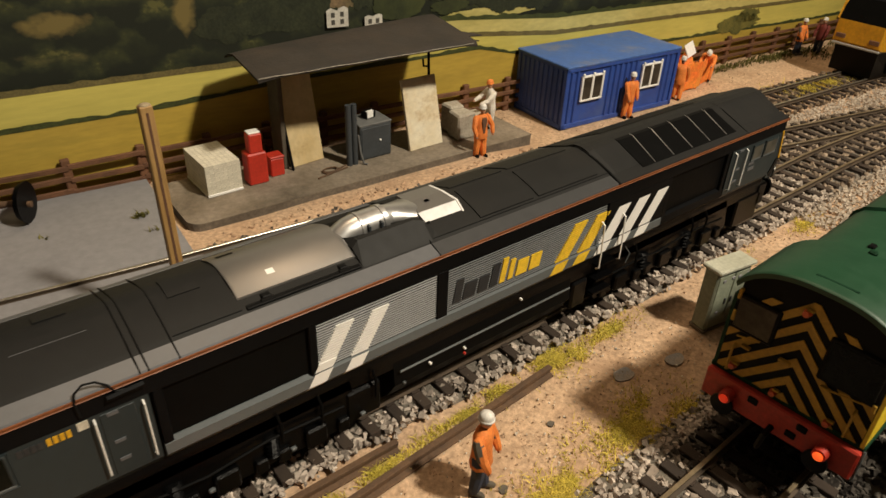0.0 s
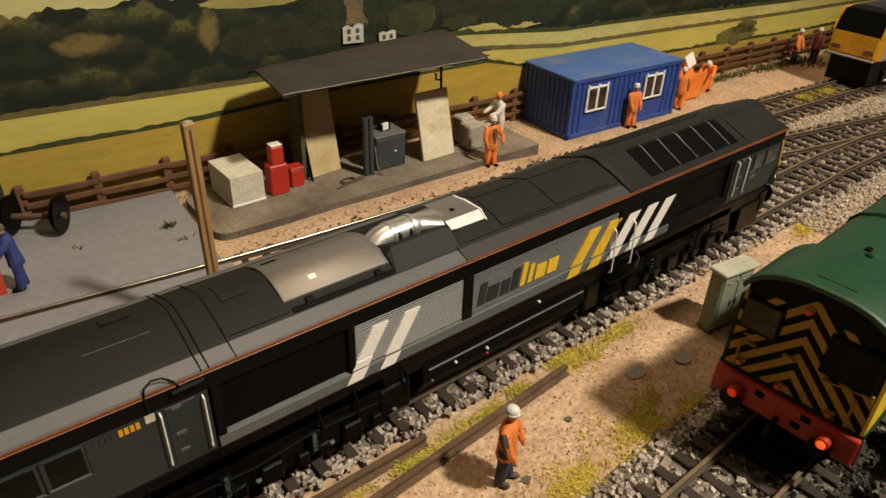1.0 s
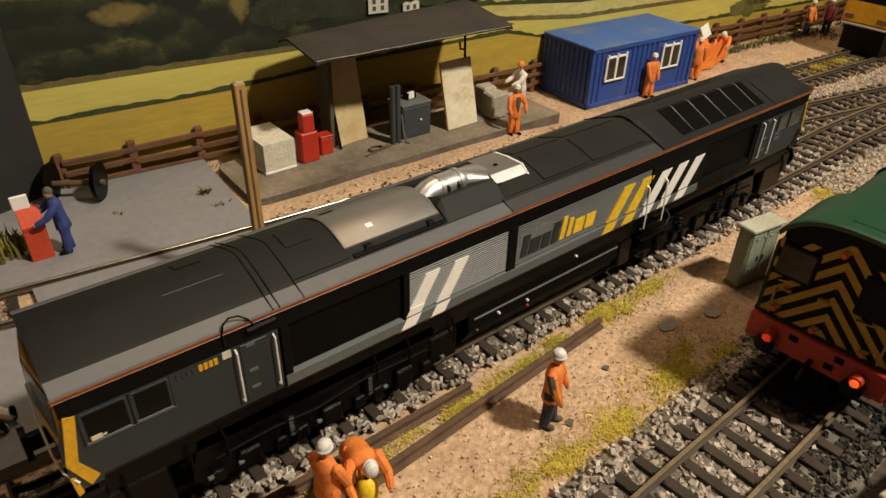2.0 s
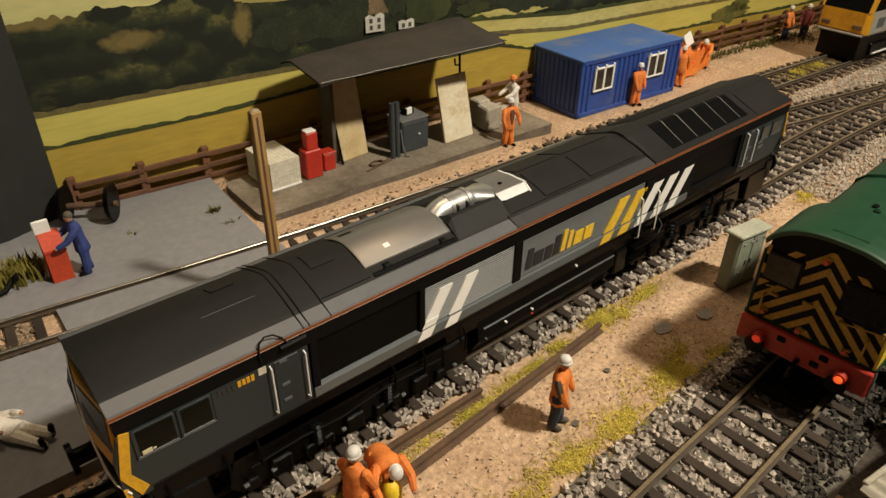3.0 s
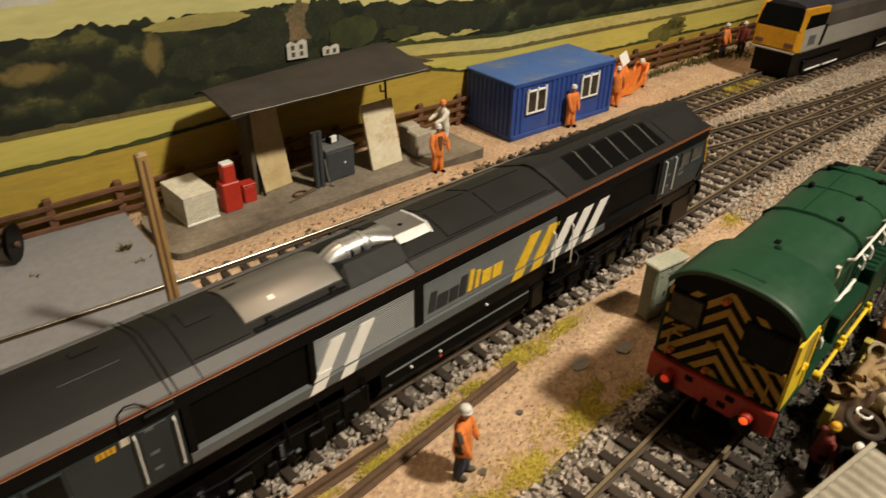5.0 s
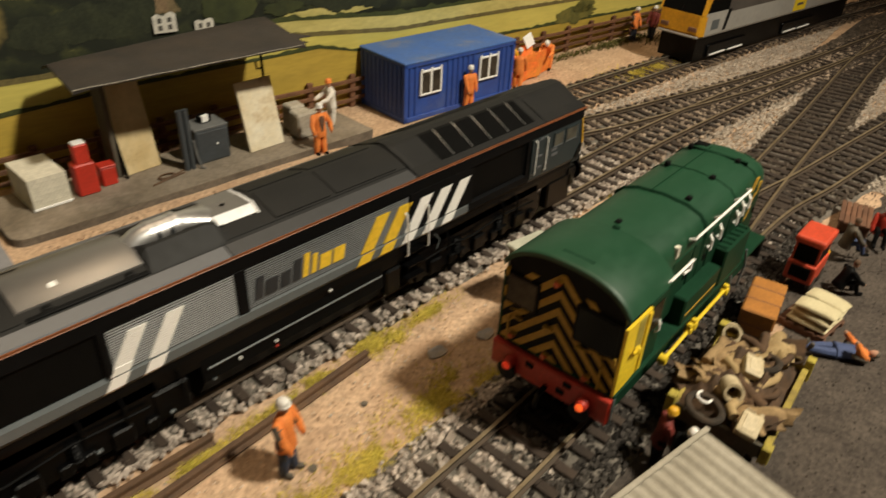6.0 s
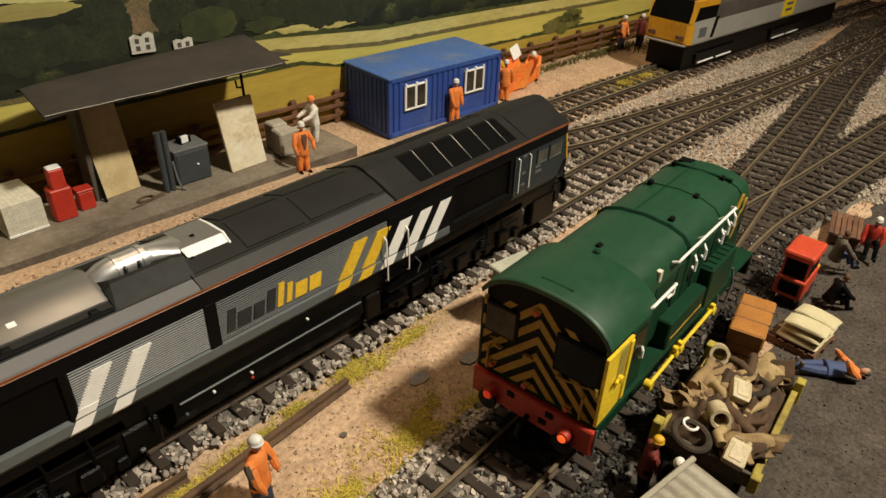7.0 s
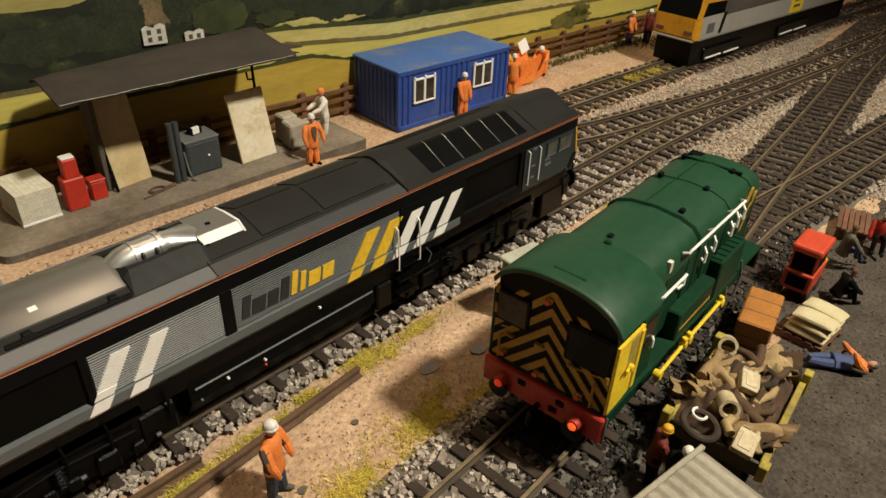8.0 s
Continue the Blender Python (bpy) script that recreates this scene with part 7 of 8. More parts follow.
# ---- relay cabinet on the sand ----
rel = thing("relay_cabinet", 15.02, -3.12, 0, -9, "pale green trackside relay cabinet", "cabinet")
bm = bmesh.new()
box(bm, 0, 1.12, 0, 0.4, 0.05, 1.68, 0.03)
part("body", bm, RELAYGREEN, rel)
bm = bmesh.new()
box(bm, -0.06, 1.18, -0.08, 0.47, 1.66, 1.77, 0.03)
part("roof", bm, RELAYROOF, rel, "paler grey roof")
for k in (0, 1):
    bm = bmesh.new()
    box(bm, 0.05 + 0.53 * k, 0.54 + 0.53 * k, -0.025, 0.02, 0.12, 1.58, 0.015)
    d = part("door", bm, RELAYGREEN, rel)
    bm = bmesh.new()
    box(bm, 0.4 + 0.2 * k, 0.44 + 0.2 * k, -0.05, 0.0, 0.75, 0.9)
    part("handle", bm, DARKMETAL, d)
    for hx, hz in ((0.18, 1.4), (0.46, 1.42), (0.2, 0.5)):
        bm = bmesh.new()
        box(bm, hx + 0.5 * k, hx + 0.1 + 0.5 * k, -0.045, -0.01, hz, hz + 0.07, 0.01)
        part("hinge", bm, PAD, d)
bm = bmesh.new()
box(bm, -0.02, 1.14, -0.02, 0.42, 0, 0.06)
part("plinth", bm, CONC, rel)

# ---- loose rusty rails beside the main line ----
for x0, x1, y0, y1, lab in ((1.5, 10.98, -2.59, -1.94, "long rusty rail lying on the sand"), (0.5, 7.1, -1.72, -1.69, "rusty rail lying beside the ballast")):
    bm = bmesh.new()
    dirv = Vector((x1 - x0, y1 - y0, 0)).normalized()
    nn = Vector((-dirv.y, dirv.x, 0))
    loft(bm, [[Vector((x, y, 0)) + nn * a * 1.5 + Vector((0, 0, (z - 0.235) * 1.6 + 0.0)) for a, z in rail_profile] for x, y in ((x0, y0), (x1, y1))])
    single("rail_length", bm, RUST, label=lab, category="rail", group="loose rails")
for x, y, r in ((12.31, -2.95, 0.3), (13.66, -3.3, 0.28), (8.1, -3.6, 0.12), (9.95, -3.0, 0.1)):
    bm = bmesh.new()
    pts = []
    for k in range(26):
        a = k * math.tau / 26
        rr = r * (0.85 + 0.35 * noise.noise((math.cos(a) * 0.9 + x, math.sin(a) * 0.9 + y, 0)))
        pts.append((rr * math.cos(a), rr * math.sin(a) * 0.75))
    prism(bm, pts, "z", -0.03, 0.008)
    single("flat_slab", bm, SLABGREY if r > 0.2 else DRAB, x, y, 0, label="small flat grey stone slab sunk in the sand", category="stone", group="sunken slabs")

# ---- goods yard ----
tray = thing("junk_tray", 14.0, -9.84, 0.03, 4.8, "low olive wooden tray piled with brown canvas, tyres and cans", "tray")
TL, TW = 2.9, 1.72
for nm, a in (("floor_board", (0, TL, 0, TW, 0.55, 0.64)), ("side_board", (-0.05, TL + 0.05, -0.13, 0, 0.5, 0.98)), ("side_board", (0, TL, TW, TW + 0.08, 0.62, 0.98)), ("end_board", (-0.08, 0, 0, TW, 0.62, 0.98)), ("end_board", (TL, TL + 0.08, 0, TW, 0.62, 0.98))):
    bm = bmesh.new()
    box(bm, *a, 0.015)
    # near end board takes the dark tone of the shade there
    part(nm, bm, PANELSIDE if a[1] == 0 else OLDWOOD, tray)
for x in (-0.05, TL + 0.05):
    for y in (-0.1, TW + 0.1):
        bm = bmesh.new()
        box(bm, x - 0.12, x + 0.12, y - 0.09, y + 0.09, 0.64, 1.02 if x < 0 and y < 0 else 1.2, 0.02)
        part("corner_post", bm, OLIVEPOST, tray, "yellow-green corner post")
# unseen trestles added below the tray, toned like its shade
for x in (0.3, TL - 0.5):
    bm = bmesh.new()
    box(bm, x, x + 0.2, 0.25, TW - 0.25, 0, 0.56, 0.02)
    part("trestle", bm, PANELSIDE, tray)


def heap(bm, x0, y0, x1, y1, z0, h, seed, mi=0, n=26):
    grid = []
    for i in range(n + 1):
        row = []
        for j in range(n + 1):
            u, w = i / n, j / n
            e = (min(u, 1 - u) * 4, min(w, 1 - w) * 4)
            env = min(1, e[0]) ** 0.6 * min(1, e[1]) ** 0.6
            z = z0 + h * env * (0.55 + 0.35 * noise.noise((u * 3 + seed, w * 2.2, 1)) + 0.3 * abs(noise.noise((u * 7, w * 6 + seed, 2))) + 0.18 * noise.noise((u * 15, w * 13 + seed, 5)))
            row.append(bm.verts.new((x0 + (x1 - x0) * u, y0 + (y1 - y0) * w, z)))
        grid.append(row)
    for i in range(n):
        for j in range(n):
            bm.faces.new((grid[i][j], grid[i + 1][j], grid[i + 1][j + 1], grid[i][j + 1])).material_index = mi


bm = bmesh.new()
heap(bm, -0.02, -0.02, TL + 0.3, TW + 0.25, 0.62, 1.0, 3.0, n=44)
# dark base sheet stands in for the shaded gaps between scraps
single("canvas_sheet", bm, DARKCANVAS, 14.0, -9.84, 0.03, 4.8, label="crumpled brown canvas heaped in the tray", category="canvas", smooth=True)
TM = pose(14.0, -9.84, 0.03, 0, 0, 4.8)
for x, y, z, r, rx, ry in ((13.72, -8.7, 1.34, 0.42, 8, -8), (15.86, -8.98, 1.36, 0.42, -8, 8)):
    bm = bmesh.new()
    tube(bm, [(r * 0.8 * math.cos(a), r * 0.8 * math.sin(a), 0) for a in [k * math.tau / 24 for k in range(25)]], r * 0.17, 8)
    single("tyre", bm, TYRE, x, y, z, random.uniform(0, 90), "worn muddy tyre lying on the canvas", "tyre", "junk tyres", smooth=True, rx=rx, ry=ry)
for x, y, z, rx, ry, rz in ((15.44, -8.92, 1.42, 16, -14, 22), (13.8, -9.52, 1.4, 8, -20, 6)):
    can = thing("jerry_can", x, y, z, rz, "pale dirty jerry can on the junk heap", "can", "jerry cans", rx=rx, ry=ry)
    bm = bmesh.new()
    box(bm, -0.25, 0.25, -0.2, 0.2, -0.08, 0.12, 0.04, seg=2)
    part("body", bm, PALETIN, can, smooth=True)
    bm = bmesh.new()
    box(bm, -0.17, 0.17, -0.12, 0.12, 0.115, 0.135, 0.01)
    part("pressed_panel", bm, PALETIN, can)
    bm = bmesh.new()
    cyl(bm, (0.22, -0.12, 0.02), (0.33, -0.12, 0.04), 0.06, 0.05, 10)
    part("spout", bm, PALETIN, can)
    bm = bmesh.new()
    tube(bm, [(0.23, -0.02, 0.04), (0.3, 0.0, 0.06), (0.3, 0.14, 0.06), (0.23, 0.16, 0.04)], 0.025)
    part("handle", bm, TIN, can)
for x, y, z, rx, ry, rz, l, r in ((17.0, -7.92, 0.92, 0, -60, 20, 0.5, 0.22), (14.7, -8.76, 1.36, 0, -70, 30, 0.5, 0.2)):
    bm = bmesh.new()
    lathe(bm, [(r * 0.7, 0), (r, 0.0), (r, l), (r * 0.7, l), (r * 0.66, l * 0.4), (r * 0.66, 0.02)], 18)
    single("tin_drum", bm, PALETIN, x, y, z, rz, "open dirty tin drum on the heap", "drum", "tin drums", smooth=True, rx=rx, ry=ry)
random.seed(11)
for k in range(12):
    bm = bmesh.new()
    l, r = random.uniform(0.3, 0.55), random.uniform(0.07, 0.12)
    tube(bm, [(-l, 0, 0), (-l * 0.4, 0.05 * (k % 3), 0.03), (l * 0.4, -0.04 * (k % 2), 0.03), (l, 0.03, 0)], r, 12)
    p = TM @ Vector((random.uniform(0.3, TL - 0.1), random.uniform(0.2, TW - 0.1), random.uniform(1.2, 1.3)))
    single("junk_roll", bm, (DARKCANVAS, TANCANVAS, CANVAS, DARKCANVAS, CANVAS)[k % 5], p.x, p.y, p.z, random.choice((-12, 5, 60, 75, 20)) + random.uniform(-15, 15), "rolled canvas on the junk heap", "junk", "junk in the tray", smooth=True, rx=random.uniform(-8, 8), ry=random.uniform(-10, 10))
for k in range(26):
    bm = bmesh.new()
    lx, ly, n = random.uniform(0.28, 0.5), random.uniform(0.2, 0.34), 9
    a, b, sd = random.uniform(0, 3), random.uniform(1.4, 2.6), random.uniform(0, 50)
    top = [[Vector((lx * (2 * i / n - 1) * (1 + 0.12 * noise.noise((sd, j * 0.4, 0))), ly * (2 * j / n - 1) * (1 + 0.15 * noise.noise((i * 0.4, sd, 0))), 0.13 * math.sin(b * 2 * (i / n) + a + j / n) + 0.1 * noise.noise((i * 0.35 + sd, j * 0.35, 1)) - 0.22 * (2 * j / n - 1) ** 2 * (k % 2))) for j in range(n + 1)] for i in range(n + 1)]
    grid = [[[bm.verts.new(q + Vector((0, 0, dz))) for q in row] for row in top] for dz in (0.0, -0.035)]
    for i in range(n):
        for j in range(n):
            for g, o in ((grid[0], 1), (grid[1], -1)):
                bm.faces.new([g[i][j], g[i + 1][j], g[i + 1][j + 1], g[i][j + 1]][::o])
    for g0, g1 in (([grid[0][i][0] for i in range(n + 1)], [grid[1][i][0] for i in range(n + 1)]), ([grid[0][n][j] for j in range(n + 1)], [grid[1][n][j] for j in range(n + 1)]), ([grid[0][n - i][n] for i in range(n + 1)], [grid[1][n - i][n] for i in range(n + 1)]), ([grid[0][0][n - j] for j in range(n + 1)], [grid[1][0][n - j] for j in range(n + 1)])):
        for i in range(n):
            bm.faces.new((g0[i + 1], g0[i], g1[i], g1[i + 1]))
    p = TM @ Vector((0.2 + (TL - 0.1) * ((k * 0.618) % 1), 0.1 + (TW - 0.05) * ((k * 0.381 + 0.2) % 1), random.uniform(1.14, 1.3)))
    single("junk_scrap", bm, (CANVAS, TANCANVAS, CANVAS, DARKCANVAS, TANCANVAS)[k % 5], p.x, p.y, p.z, random.uniform(0, 180), "scrap of folded canvas on the junk heap", "junk", "junk in the tray", smooth=True, rx=random.uniform(-9, 9), ry=random.uniform(-9, 9))
bm = bmesh.new()
tube(bm, [(0.15 * math.cos(a), 0.13 * math.sin(a), 0) for a in [0.3 * k for k in range(15)]], 0.028)
single("steel_ring", bm, WHITE, 13.85, -8.6, 1.47, 40, label="bright steel ring on the junk heap", category="ring", smooth=True)

# corrugated lean-to roof, ridges running across the shelter
lean = thing("corrugated_shelter", 12.98, -9.02, 0.03, -9, "low shelter with a weathered corrugated roof", "shelter")
bm = bmesh.new()
rows = [(-3.6 + 3.6 * i / 220, 1.46 + 0.035 * math.sin((-3.6 + 3.6 * i / 220) * 23)) for i in range(221)]
loft(bm, [[Vector((x, y, z + dz)) for x, z in rows] + [Vector((x, y, z + dz - 0.03)) for x, z in rows[::-1]] for y, dz in ((-3.2, -0.1), (0.0, 0.02))])
part("roof", bm, CORRUG, lean, "pale corrugated roof sheet")
bm = bmesh.new()
box(bm, -3.5, 0.06, -0.05, 0.05, 1.47, 1.56, 0.02)
part("ridge_strip", bm, CORRUG, lean)
bm = bmesh.new()
box(bm, -3.4, -0.15, -3.0, -0.2, 0, 1.32, 0.02)
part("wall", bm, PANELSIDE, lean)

# orange crate stack
crate = thing("crate", 18.07, -8.52, 0.03, 11, "orange-brown lidded wooden crate", "crate")
bm = bmesh.new()
box(bm, 0, 1.6, 0, 0.74, 0, 0.62, 0.03)
part("body", bm, CRATEWOOD, crate)
bm = bmesh.new()
box(bm, -0.05, 1.65, -0.04, 0.78, 0.62, 1.05, 0.04)
part("lid", bm, CRATEWOOD, crate, "orange-brown lid in three boards")
for x in (0.5, 1.1):
    bm = bmesh.new()
    box(bm, x, x + 0.04, -0.045, 0.785, 0.8, 1.056, 0.006)
    part("lid_joint", bm, BROWNWOOD, crate)
for z in (0.3, 0.6):
    bm = bmesh.new()
    box(bm, -0.025, 1.62, -0.02, 0.76, z, z + 0.05, 0.01)
    part("band", bm, BROWNWOOD, crate)

# pallet with cream sacks
pal = thing("pallet", 19.42, -9.5, 0.03, -6, "wooden pallet under a pile of sacks", "pallet")
for k in range(5):
    bm = bmesh.new()
    box(bm, 0.0, 1.25, 0.02 + 0.25 * k, 0.2 + 0.25 * k, 0.14, 0.19, 0.01)
    part("top_board", bm, BROWNWOOD, pal)
for x in (0.0, 0.55, 1.1):
    bm = bmesh.new()
    box(bm, x, x + 0.14, 0, 1.2, 0.0, 0.14, 0.01)
    part("bearer", bm, BROWNWOOD, pal)
PM = pose(19.42, -9.5, 0.03, 0, 0, -6)
for z in range(3):
    for k in range(2):
        bm = bmesh.new()
        rows = []
        for i in range(11):
            t = -1 + i / 5
            hw, h = 0.28 - 0.03 * t * t, 0.085 * max(0.0, 1 - abs(t) ** 4) ** 0.5 + 0.012
            rows.append([Vector((hw * math.copysign(abs(math.cos(a)) ** 0.7, math.cos(a)), 0.5 * t, 0.11 + h * math.copysign(abs(math.sin(a)) ** 0.8, math.sin(a)))) for a in [j * math.tau / 14 for j in range(14)]])
        loft(bm, rows)
        for v in bm.verts:
            v.co.z -= 0.05 * v.co.y ** 2
        p = PM @ Vector((0.3 + 0.58 * k + 0.04 * z, 0.55 - 0.03 * z, 0.19 + 0.2 * z))
        single("sack", bm, SACK, p.x, p.y, p.z, -6 + random.uniform(-5, 5), "full cream sack lying on the pallet", "sack", "sacks on the pallet", smooth=True)

# red machine
mach = thing("red_vehicle", 21.34, -8.45, 0.03, 1, "small red works vehicle with dark windows", "vehicle")
bm = bmesh.new()
box(bm, 0, 1.5, 0, 0.95, 0.35, 1.05, 0.06, seg=2)
part("body", bm, REDBOX, mach)
bm = bmesh.new()
box(bm, 0.12, 1.35, 0.06, 0.89, 1.05, 1.72, 0.04)
part("cab", bm, GLOSSBLACK, mach, "dark glazed cab")
bm = bmesh.new()
box(bm, 0.02, 1.45, -0.02, 0.97, 1.7, 1.98, 0.09, seg=2)
part("roof", bm, REDBOX, mach)
for x in (0.1, 1.3):
    for y in (0.06, 0.83):
        bm = bmesh.new()
        box(bm, x, x + 0.09, y, y + 0.07, 1.0, 1.75)
        part("pillar", bm, REDBOX, mach)
bm = bmesh.new()
box(bm, -0.04, 0.03, 0.15, 0.8, 0.5, 0.95, 0.02)
part("front_grille", bm, GLOSSBLACK, mach)
for x in (0.3, 1.2):
    for y in (-0.02, 0.85):
        bm = bmesh.new()
        lathe(bm, [(0.08, 0), (0.26, 0), (0.3, 0.03), (0.3, 0.11), (0.26, 0.14), (0.08, 0.14)], 18, (x, y, 0.3), "y")
        part("wheel", bm, TYRE, mach, smooth=True)
bm = bmesh.new()
box(bm, 1.5, 2.3, 0.1, 0.85, 0.5, 0.75, 0.04)
part("rear_deck", bm, YELLOW, mach, "yellow rear deck")
bm = bmesh.new()
tube(bm, [(1.6, 0.2, 0.75), (1.7, 0.2, 1.25), (2.1, 0.25, 1.3), (2.25, 0.3, 0.8)], 0.05)
part("guard", bm, YELLOW, mach, smooth=True)
mach.scale = (0.82, 0.8, 0.84)

# brown boarded bench the seated figures lean on
bench = thing("board_stack", 26.0, -8.75, 0.03, 12, "low stack of brown boards", "boards")
for k in range(6):
    bm = bmesh.new()
    box(bm, 0, 1.7, 0.16 * k, 0.16 * k + 0.14, 0.32 + 0.02 * (k % 2), 0.4 + 0.02 * (k % 2), 0.01)
    part("board", bm, BROWNWOOD, bench)
for x in (0.1, 1.4):
    bm = bmesh.new()
    box(bm, x, x + 0.15, 0.02, 0.9, 0, 0.32, 0.02)
    part("support", bm, BROWNWOOD, bench)

# orange safety barrier and its white board by the container
bar = thing("safety_barrier", 29.15, 7.58, 0, 7.77, "crumpled orange safety sheet with a white board", "barrier")
bm = bmesh.new()
loft(bm, [[Vector((x, 0.12 * math.sin(x * 3), 0.08)), Vector((x, 0.12 * math.sin(x * 3) + 0.03, 0.08)), Vector((x, 0.12 * math.sin(x * 3) + 0.03, 1.25)), Vector((x, 0.12 * math.sin(x * 3), 1.25))] for x in [0.3 * k for k in range(11)]])
part("mesh_sheet", bm, SAFETY, bar)
bm = bmesh.new()
heap(bm, -0.3, 0.1, 3.3, 1.5, 0.0, 1.75, 9.0, n=24)
part("crumpled_sheet", bm, SAFETY, bar, smooth=True)
for x in (0.0, 1.5, 3.0):
    bm = bmesh.new()
    cyl(bm, (x, 0.12 * math.sin(x * 3) + 0.05, 0), (x, 0.12 * math.sin(x * 3) + 0.05, 1.15), 0.04, seg=8)
    part("stake", bm, SUITORANGE, bar)
bm = bmesh.new()
box(bm, 1.5, 2.25, -0.1, -0.05, 1.0, 1.6, 0.01, m=pose(0.1, 0.2, 0.1, -25, -10, 0))
part("white_board", bm, WHITE, bar)


# ---- painted figurines, each one plain mesh ----
def figurine(x, y, z=0.0, rz=0, jacket=None, legs=None, hat=None, label="", bend=0, arms=(-12, 12), reach=(0, 0), pitch=0, sit=False, size=1.0, roll=0, bare=False, opened=False, bib=False):
    """A small worker: two legs, trunk, arms, head and helmet. bend: degrees that the trunk stoops."""
    bm = bmesh.new()
    hip = Vector((0, 0, 0.88))
    if sit:
        hip = Vector((0, 0, 0.42))
        for s in (-1, 1):
            knee = Vector((0.46, s * 0.15, 0.5))
            capsule(bm, hip + Vector((0, s * 0.11, 0)), knee, 0.12, 0.1, mi=1)
            capsule(bm, knee, (0.62, s * 0.16, 0.08), 0.1, 0.075, mi=1)
            capsule(bm, (0.62, s * 0.16, 0.06), (0.8, s * 0.17, 0.05), 0.075, 0.06, mi=4)
    else:
        for s in (-1, 1):
            foot = Vector((0.05 * s, s * 0.13, 0.1))
            capsule(bm, foot, (0.0, s * 0.13, 0.5), 0.105, 0.125, mi=1)
            capsule(bm, (0, s * 0.13, 0.5), hip + Vector((0, s * 0.11, 0)), 0.125, 0.155, mi=1)
            capsule(bm, foot + Vector((-0.04, 0, -0.04)), foot + Vector((0.17, s * 0.03, -0.045)), 0.07, 0.06, mi=4)
    up = Vector((math.sin(radians(bend)), 0, math.cos(radians(bend))))
    fwd = Vector((math.cos(radians(bend)), 0, -math.sin(radians(bend))))
    neck = hip + up * 0.6
    rings = []
    for k, w, d in ((-0.2, 0.255, 0.2), (-0.18, 0.27, 0.21), (0.02, 0.245, 0.185), (0.22, 0.235, 0.175), (0.42, 0.27, 0.18), (0.53, 0.23, 0.14), (0.6, 0.1, 0.09)):
        c = hip + up * k
        rings.append([c + Vector((0, 1, 0)) * w * math.cos(a) + fwd * d * math.sin(a) for a in [j * math.tau / 10 for j in range(10)]])
    loft(bm, rings, mi=0)
    if bib:
        rings = []
        for k, w, d in ((-0.22, 0.25, 0.2), (-0.2, 0.285, 0.225), (0.02, 0.262, 0.2), (0.22, 0.25, 0.19), (0.32, 0.262, 0.185)):
            c = hip + up * k
            rings.append([c + Vector((0, 1, 0)) * w * math.cos(a) + fwd * d * math.sin(a) for a in [j * math.tau / 10 for j in range(10)]])
        loft(bm, rings, mi=1)
    for s, out, rch in ((-1, arms[0], reach[0]), (1, arms[1], reach[1])):
        sh_ = hip + up * 0.48 + Vector((0, s * 0.26, 0))
        el = sh_ + Vector((0.12 + rch * 0.3, math.sin(radians(out)) * 0.3, -0.3 * math.cos(radians(out)) + rch * 0.12))
        hand = el + Vector((0.1 + rch * 0.28, -s * 0.03, -0.22 + rch * 0.24))
        capsule(bm, sh_, el, 0.105, 0.088, mi=0)
        capsule(bm, el, hand, 0.088, 0.068, mi=0)
        ball(bm, hand + (hand - el).normalized() * 0.06, 0.055, mi=3, sub=1)
    head = neck + up * 0.15 + fwd * 0.03
    ball(bm, head, 0.115, 0.1, 0.14, mi=3)
    if not bare:
        top = head + up * 0.06
        rings = []
        for r, h in ((0.142, -0.01), (0.142, 0.012), (0.128, 0.025), (0.125, 0.08), (0.09, 0.125), (0.02, 0.145)):
            c = top + up * h
            rings.append([c + Vector((0, 1, 0)) * r * math.cos(a) + fwd * r * 1.08 * math.sin(a) for a in [j * math.tau / 12 for j in range(12)]])
        loft(bm, rings, mi=2)
    else:
        ball(bm, head + up * 0.05 - fwd * 0.02, 0.12, 0.11, 0.12, mi=2)
    if opened:
        loft(bm, [[hip + up * k + fwd * d + Vector((0, e * w, 0)) for e, d in ((-1, 0.1), (1, 0.1), (1, dd), (-1, dd))] for k, w, dd in ((0.0, 0.03, 0.2), (0.2, 0.07, 0.195), (0.42, 0.11, 0.195), (0.52, 0.08, 0.165))], mi=5)
    if jacket is SUITORANGE and legs is not SUITORANGE:
        for s in (-1, 1):
            capsule(bm, hip + up * 0.46 + Vector((0, s * 0.275, 0)), hip + up * 0.2 + Vector((0.09, s * 0.31, 0)), 0.108, 0.1, mi=4)
    bmesh.ops.scale(bm, vec=(size * 0.98, size * 0.96, size * 1.06), verts=bm.verts)
    return single("figurine", bm, [jacket, legs, hat, SKIN, DRAB if jacket is SUITORANGE and legs is not SUITORANGE else BLACK, BROWNWOOD], x, y, z, rz, label, "figurine", "model workers", smooth=True, rx=roll, ry=pitch)


figurine(7.73, -3.34, 0, -60, SUITORANGE, NAVY, HELMET, "standing painted worker figurine, orange vest, white helmet, dark trousers")
figurine(3.16, -2.6, 0, 20, SUITORANGE, SUITORANGE, HELMET, "standing painted worker figurine in full orange suit, white helmet")
figurine(3.9, -2.3, 0, -102, SUITORANGE, SUITORANGE, HELMET, "stooping painted worker figurine in orange suit, white helmet", bend=64, reach=(0.25, 0.25), arms=(-20, 20))
figurine(16.9, 7.24, 0.22, -95, SUITORANGE, SUITORANGE, HELMET, "standing painted worker figurine in open orange suit before the platform", arms=(-26, 26), opened=True)
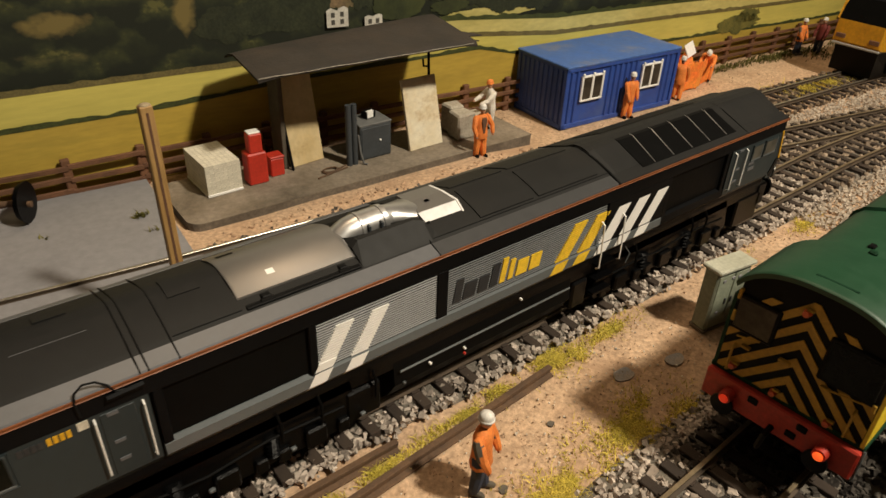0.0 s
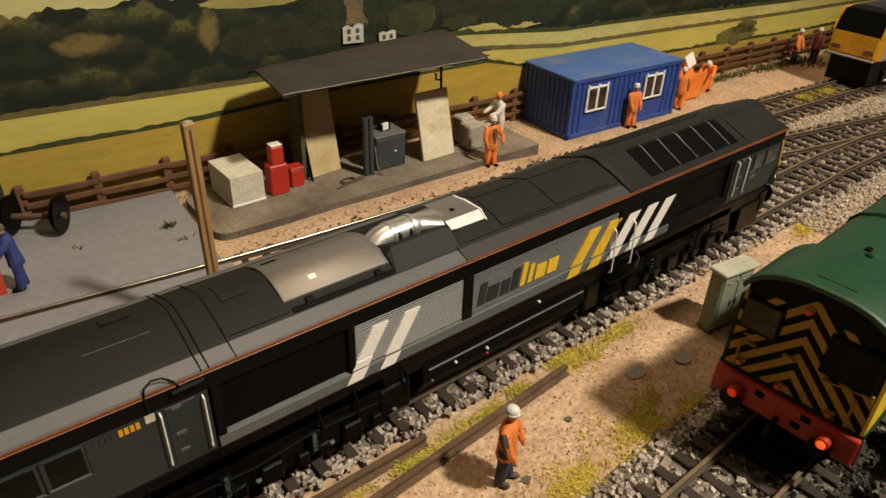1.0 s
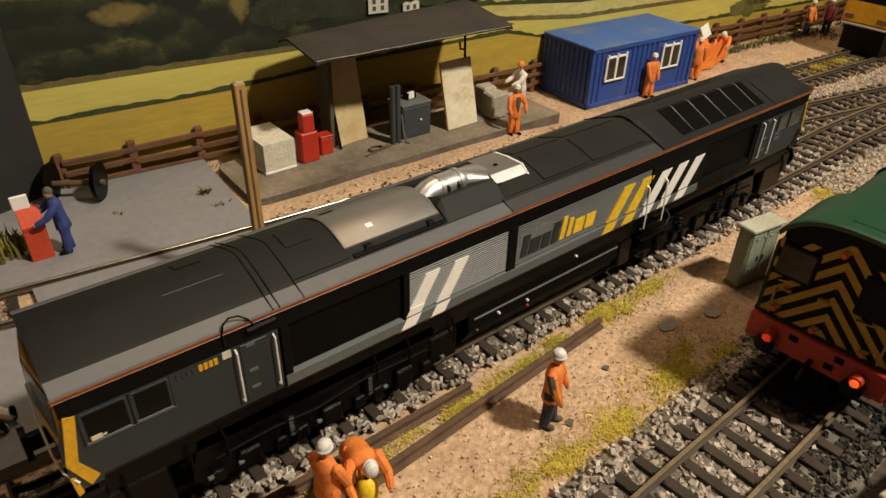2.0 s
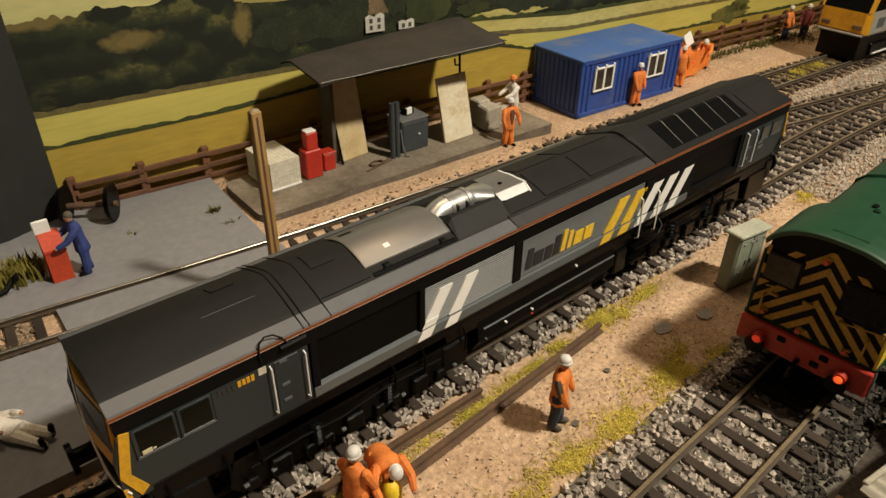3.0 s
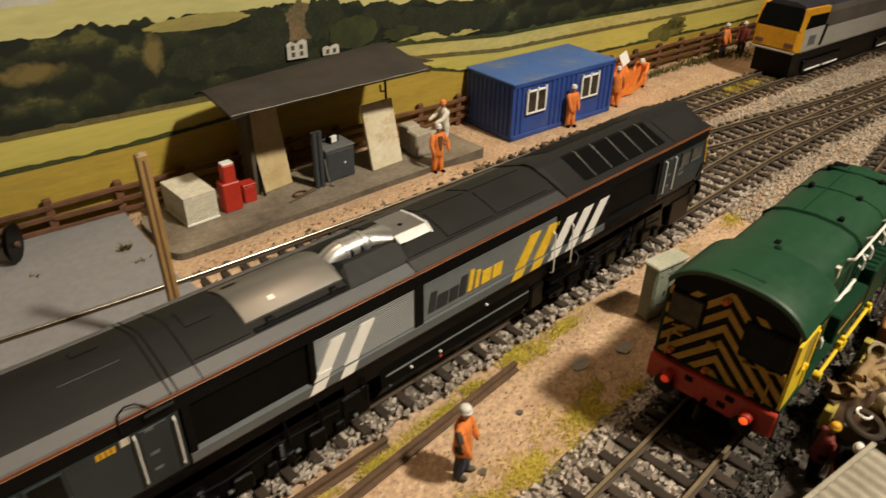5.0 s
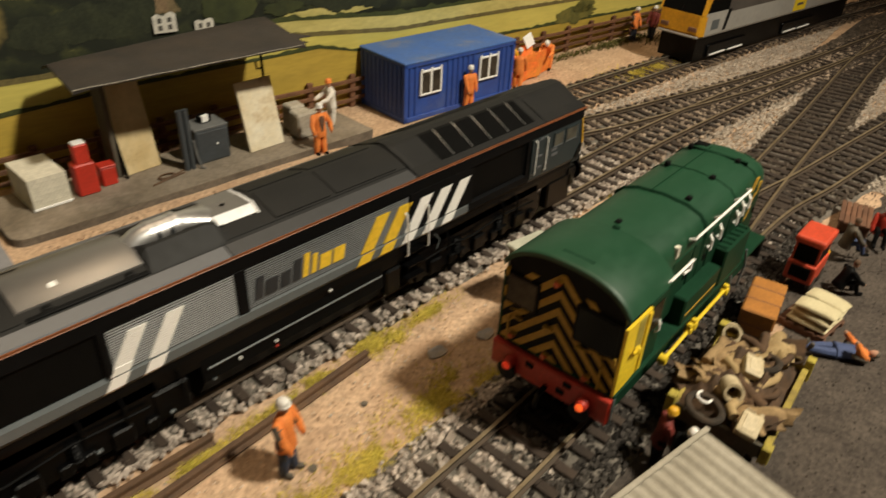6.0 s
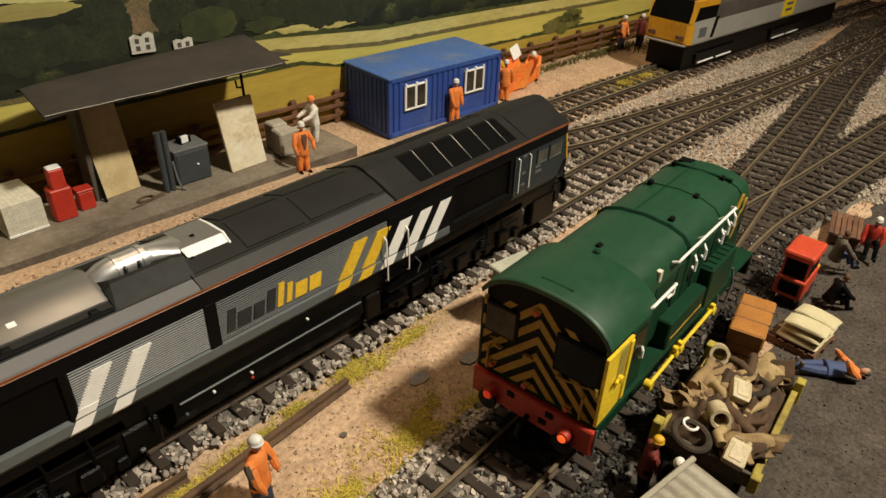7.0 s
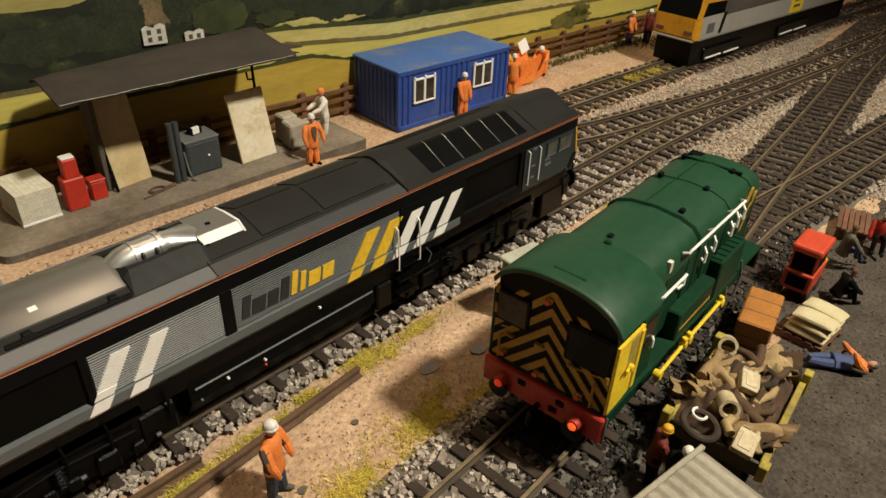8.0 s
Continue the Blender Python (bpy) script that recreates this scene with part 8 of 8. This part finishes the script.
figurine(18.55, 8.62, 0.48, 170, WHITESUIT, WHITESUIT, SUITORANGE, "painted figurine in pale suit, orange helmet, standing on the platform", bend=4, reach=(0.5, 0.6), size=0.95)
figurine(24.85, 7.12, 0, -100, SUITORANGE, SUITORANGE, HELMET, "standing painted worker figurine in orange suit by the blue cabin", reach=(0.0, 0.0), arms=(0, 0))
figurine(28.58, 7.33, 0, 30, SUITORANGE, SUITORANGE, HELMET, "standing painted worker figurine in orange suit beside the barrier")
figurine(32.19, 8.17, 0, 200, SUITORANGE, SUITORANGE, HELMET, "stooping painted worker figurine in orange suit at the barrier", bend=50, reach=(0.6, 0.6))
figurine(29.97, 8.53, 0, 160, YELLOW, SUITORANGE, HELMET, "stooping painted worker figurine in yellow jacket at the barrier", bend=40, reach=(0.5, 0.5))
figurine(40.61, 8.09, 0, -90, SUITORANGE, NAVY, HELMET, "painted worker figurine in orange vest near the far loco")
figurine(41.9, 7.6, 0, 180, DARKRED, NAVY, HELMET, "painted worker figurine in dark red jacket near the far loco")
figurine(1.91, 8.43, 0.3, 175, OVERALL, OVERALL, DRAB, "painted figurine in blue overalls working at the red cabinet", bend=6, reach=(0.5, 0.5), bare=True)
figurine(-0.6, 2.6, 0.42, -55, WHITESUIT, WHITESUIT, HELMET, "painted figurine in white suit lying on the grey pad", pitch=-90)
figurine(18.82, -9.25, 0.2, 125, SUITORANGE, JEANS, DRAB, "painted figurine in blue dungarees and orange shirt lying on the ash", pitch=-90, bare=True, size=0.92, reach=(0.3, 0.45), bib=True)
figurine(24.05, -8.5, 0.3, -50, DRAB, JEANS, RUST, "seated painted figurine in drab jacket and jeans", sit=True, bare=True, bend=8, reach=(0.3, 0.3), size=0.85)
figurine(25.9, -8.98, 0.2, 200, BEAMRED, BLACK, HELMET, "seated painted figurine with a white helmet leaning on boards", sit=True, bend=5, size=0.85)
figurine(22.15, -9.0, 0.05, -45, BLACK, BLACK, RUST, "kneeling painted figurine in black clothes by the red vehicle", sit=True, bend=22, reach=(0.4, 0.4), bare=True, size=0.8)
figurine(12.98, -8.28, 0.03, -49, DARKRED, BLACK, YELLOW, "painted worker figurine in red jacket with a yellow helmet", bend=6, arms=(0, 0), size=0.8)
figurine(13.12, -8.72, 0.03, -150, BLACK, SUITORANGE, HELMET, "stooping painted worker figurine in dark jacket with a white helmet", bend=24, reach=(0.2, 0.2), size=0.8)
# yellow cylinder carried by the stooping worker
bot = thing("gas_bottle", 3.84, -2.73, 0.0, -0.68, "small yellow gas bottle on the sand", "bottle")
bm = bmesh.new()
lathe(bm, [(0.17, 0.0), (0.2, 0.03), (0.2, 0.5), (0.14, 0.64), (0.05, 0.7)], 16)
part("body", bm, LEMON, bot, smooth=True)
bm = bmesh.new()
cyl(bm, (0, 0, 0.68), (0, 0, 0.8), 0.05)
part("valve", bm, BLACK, bot)
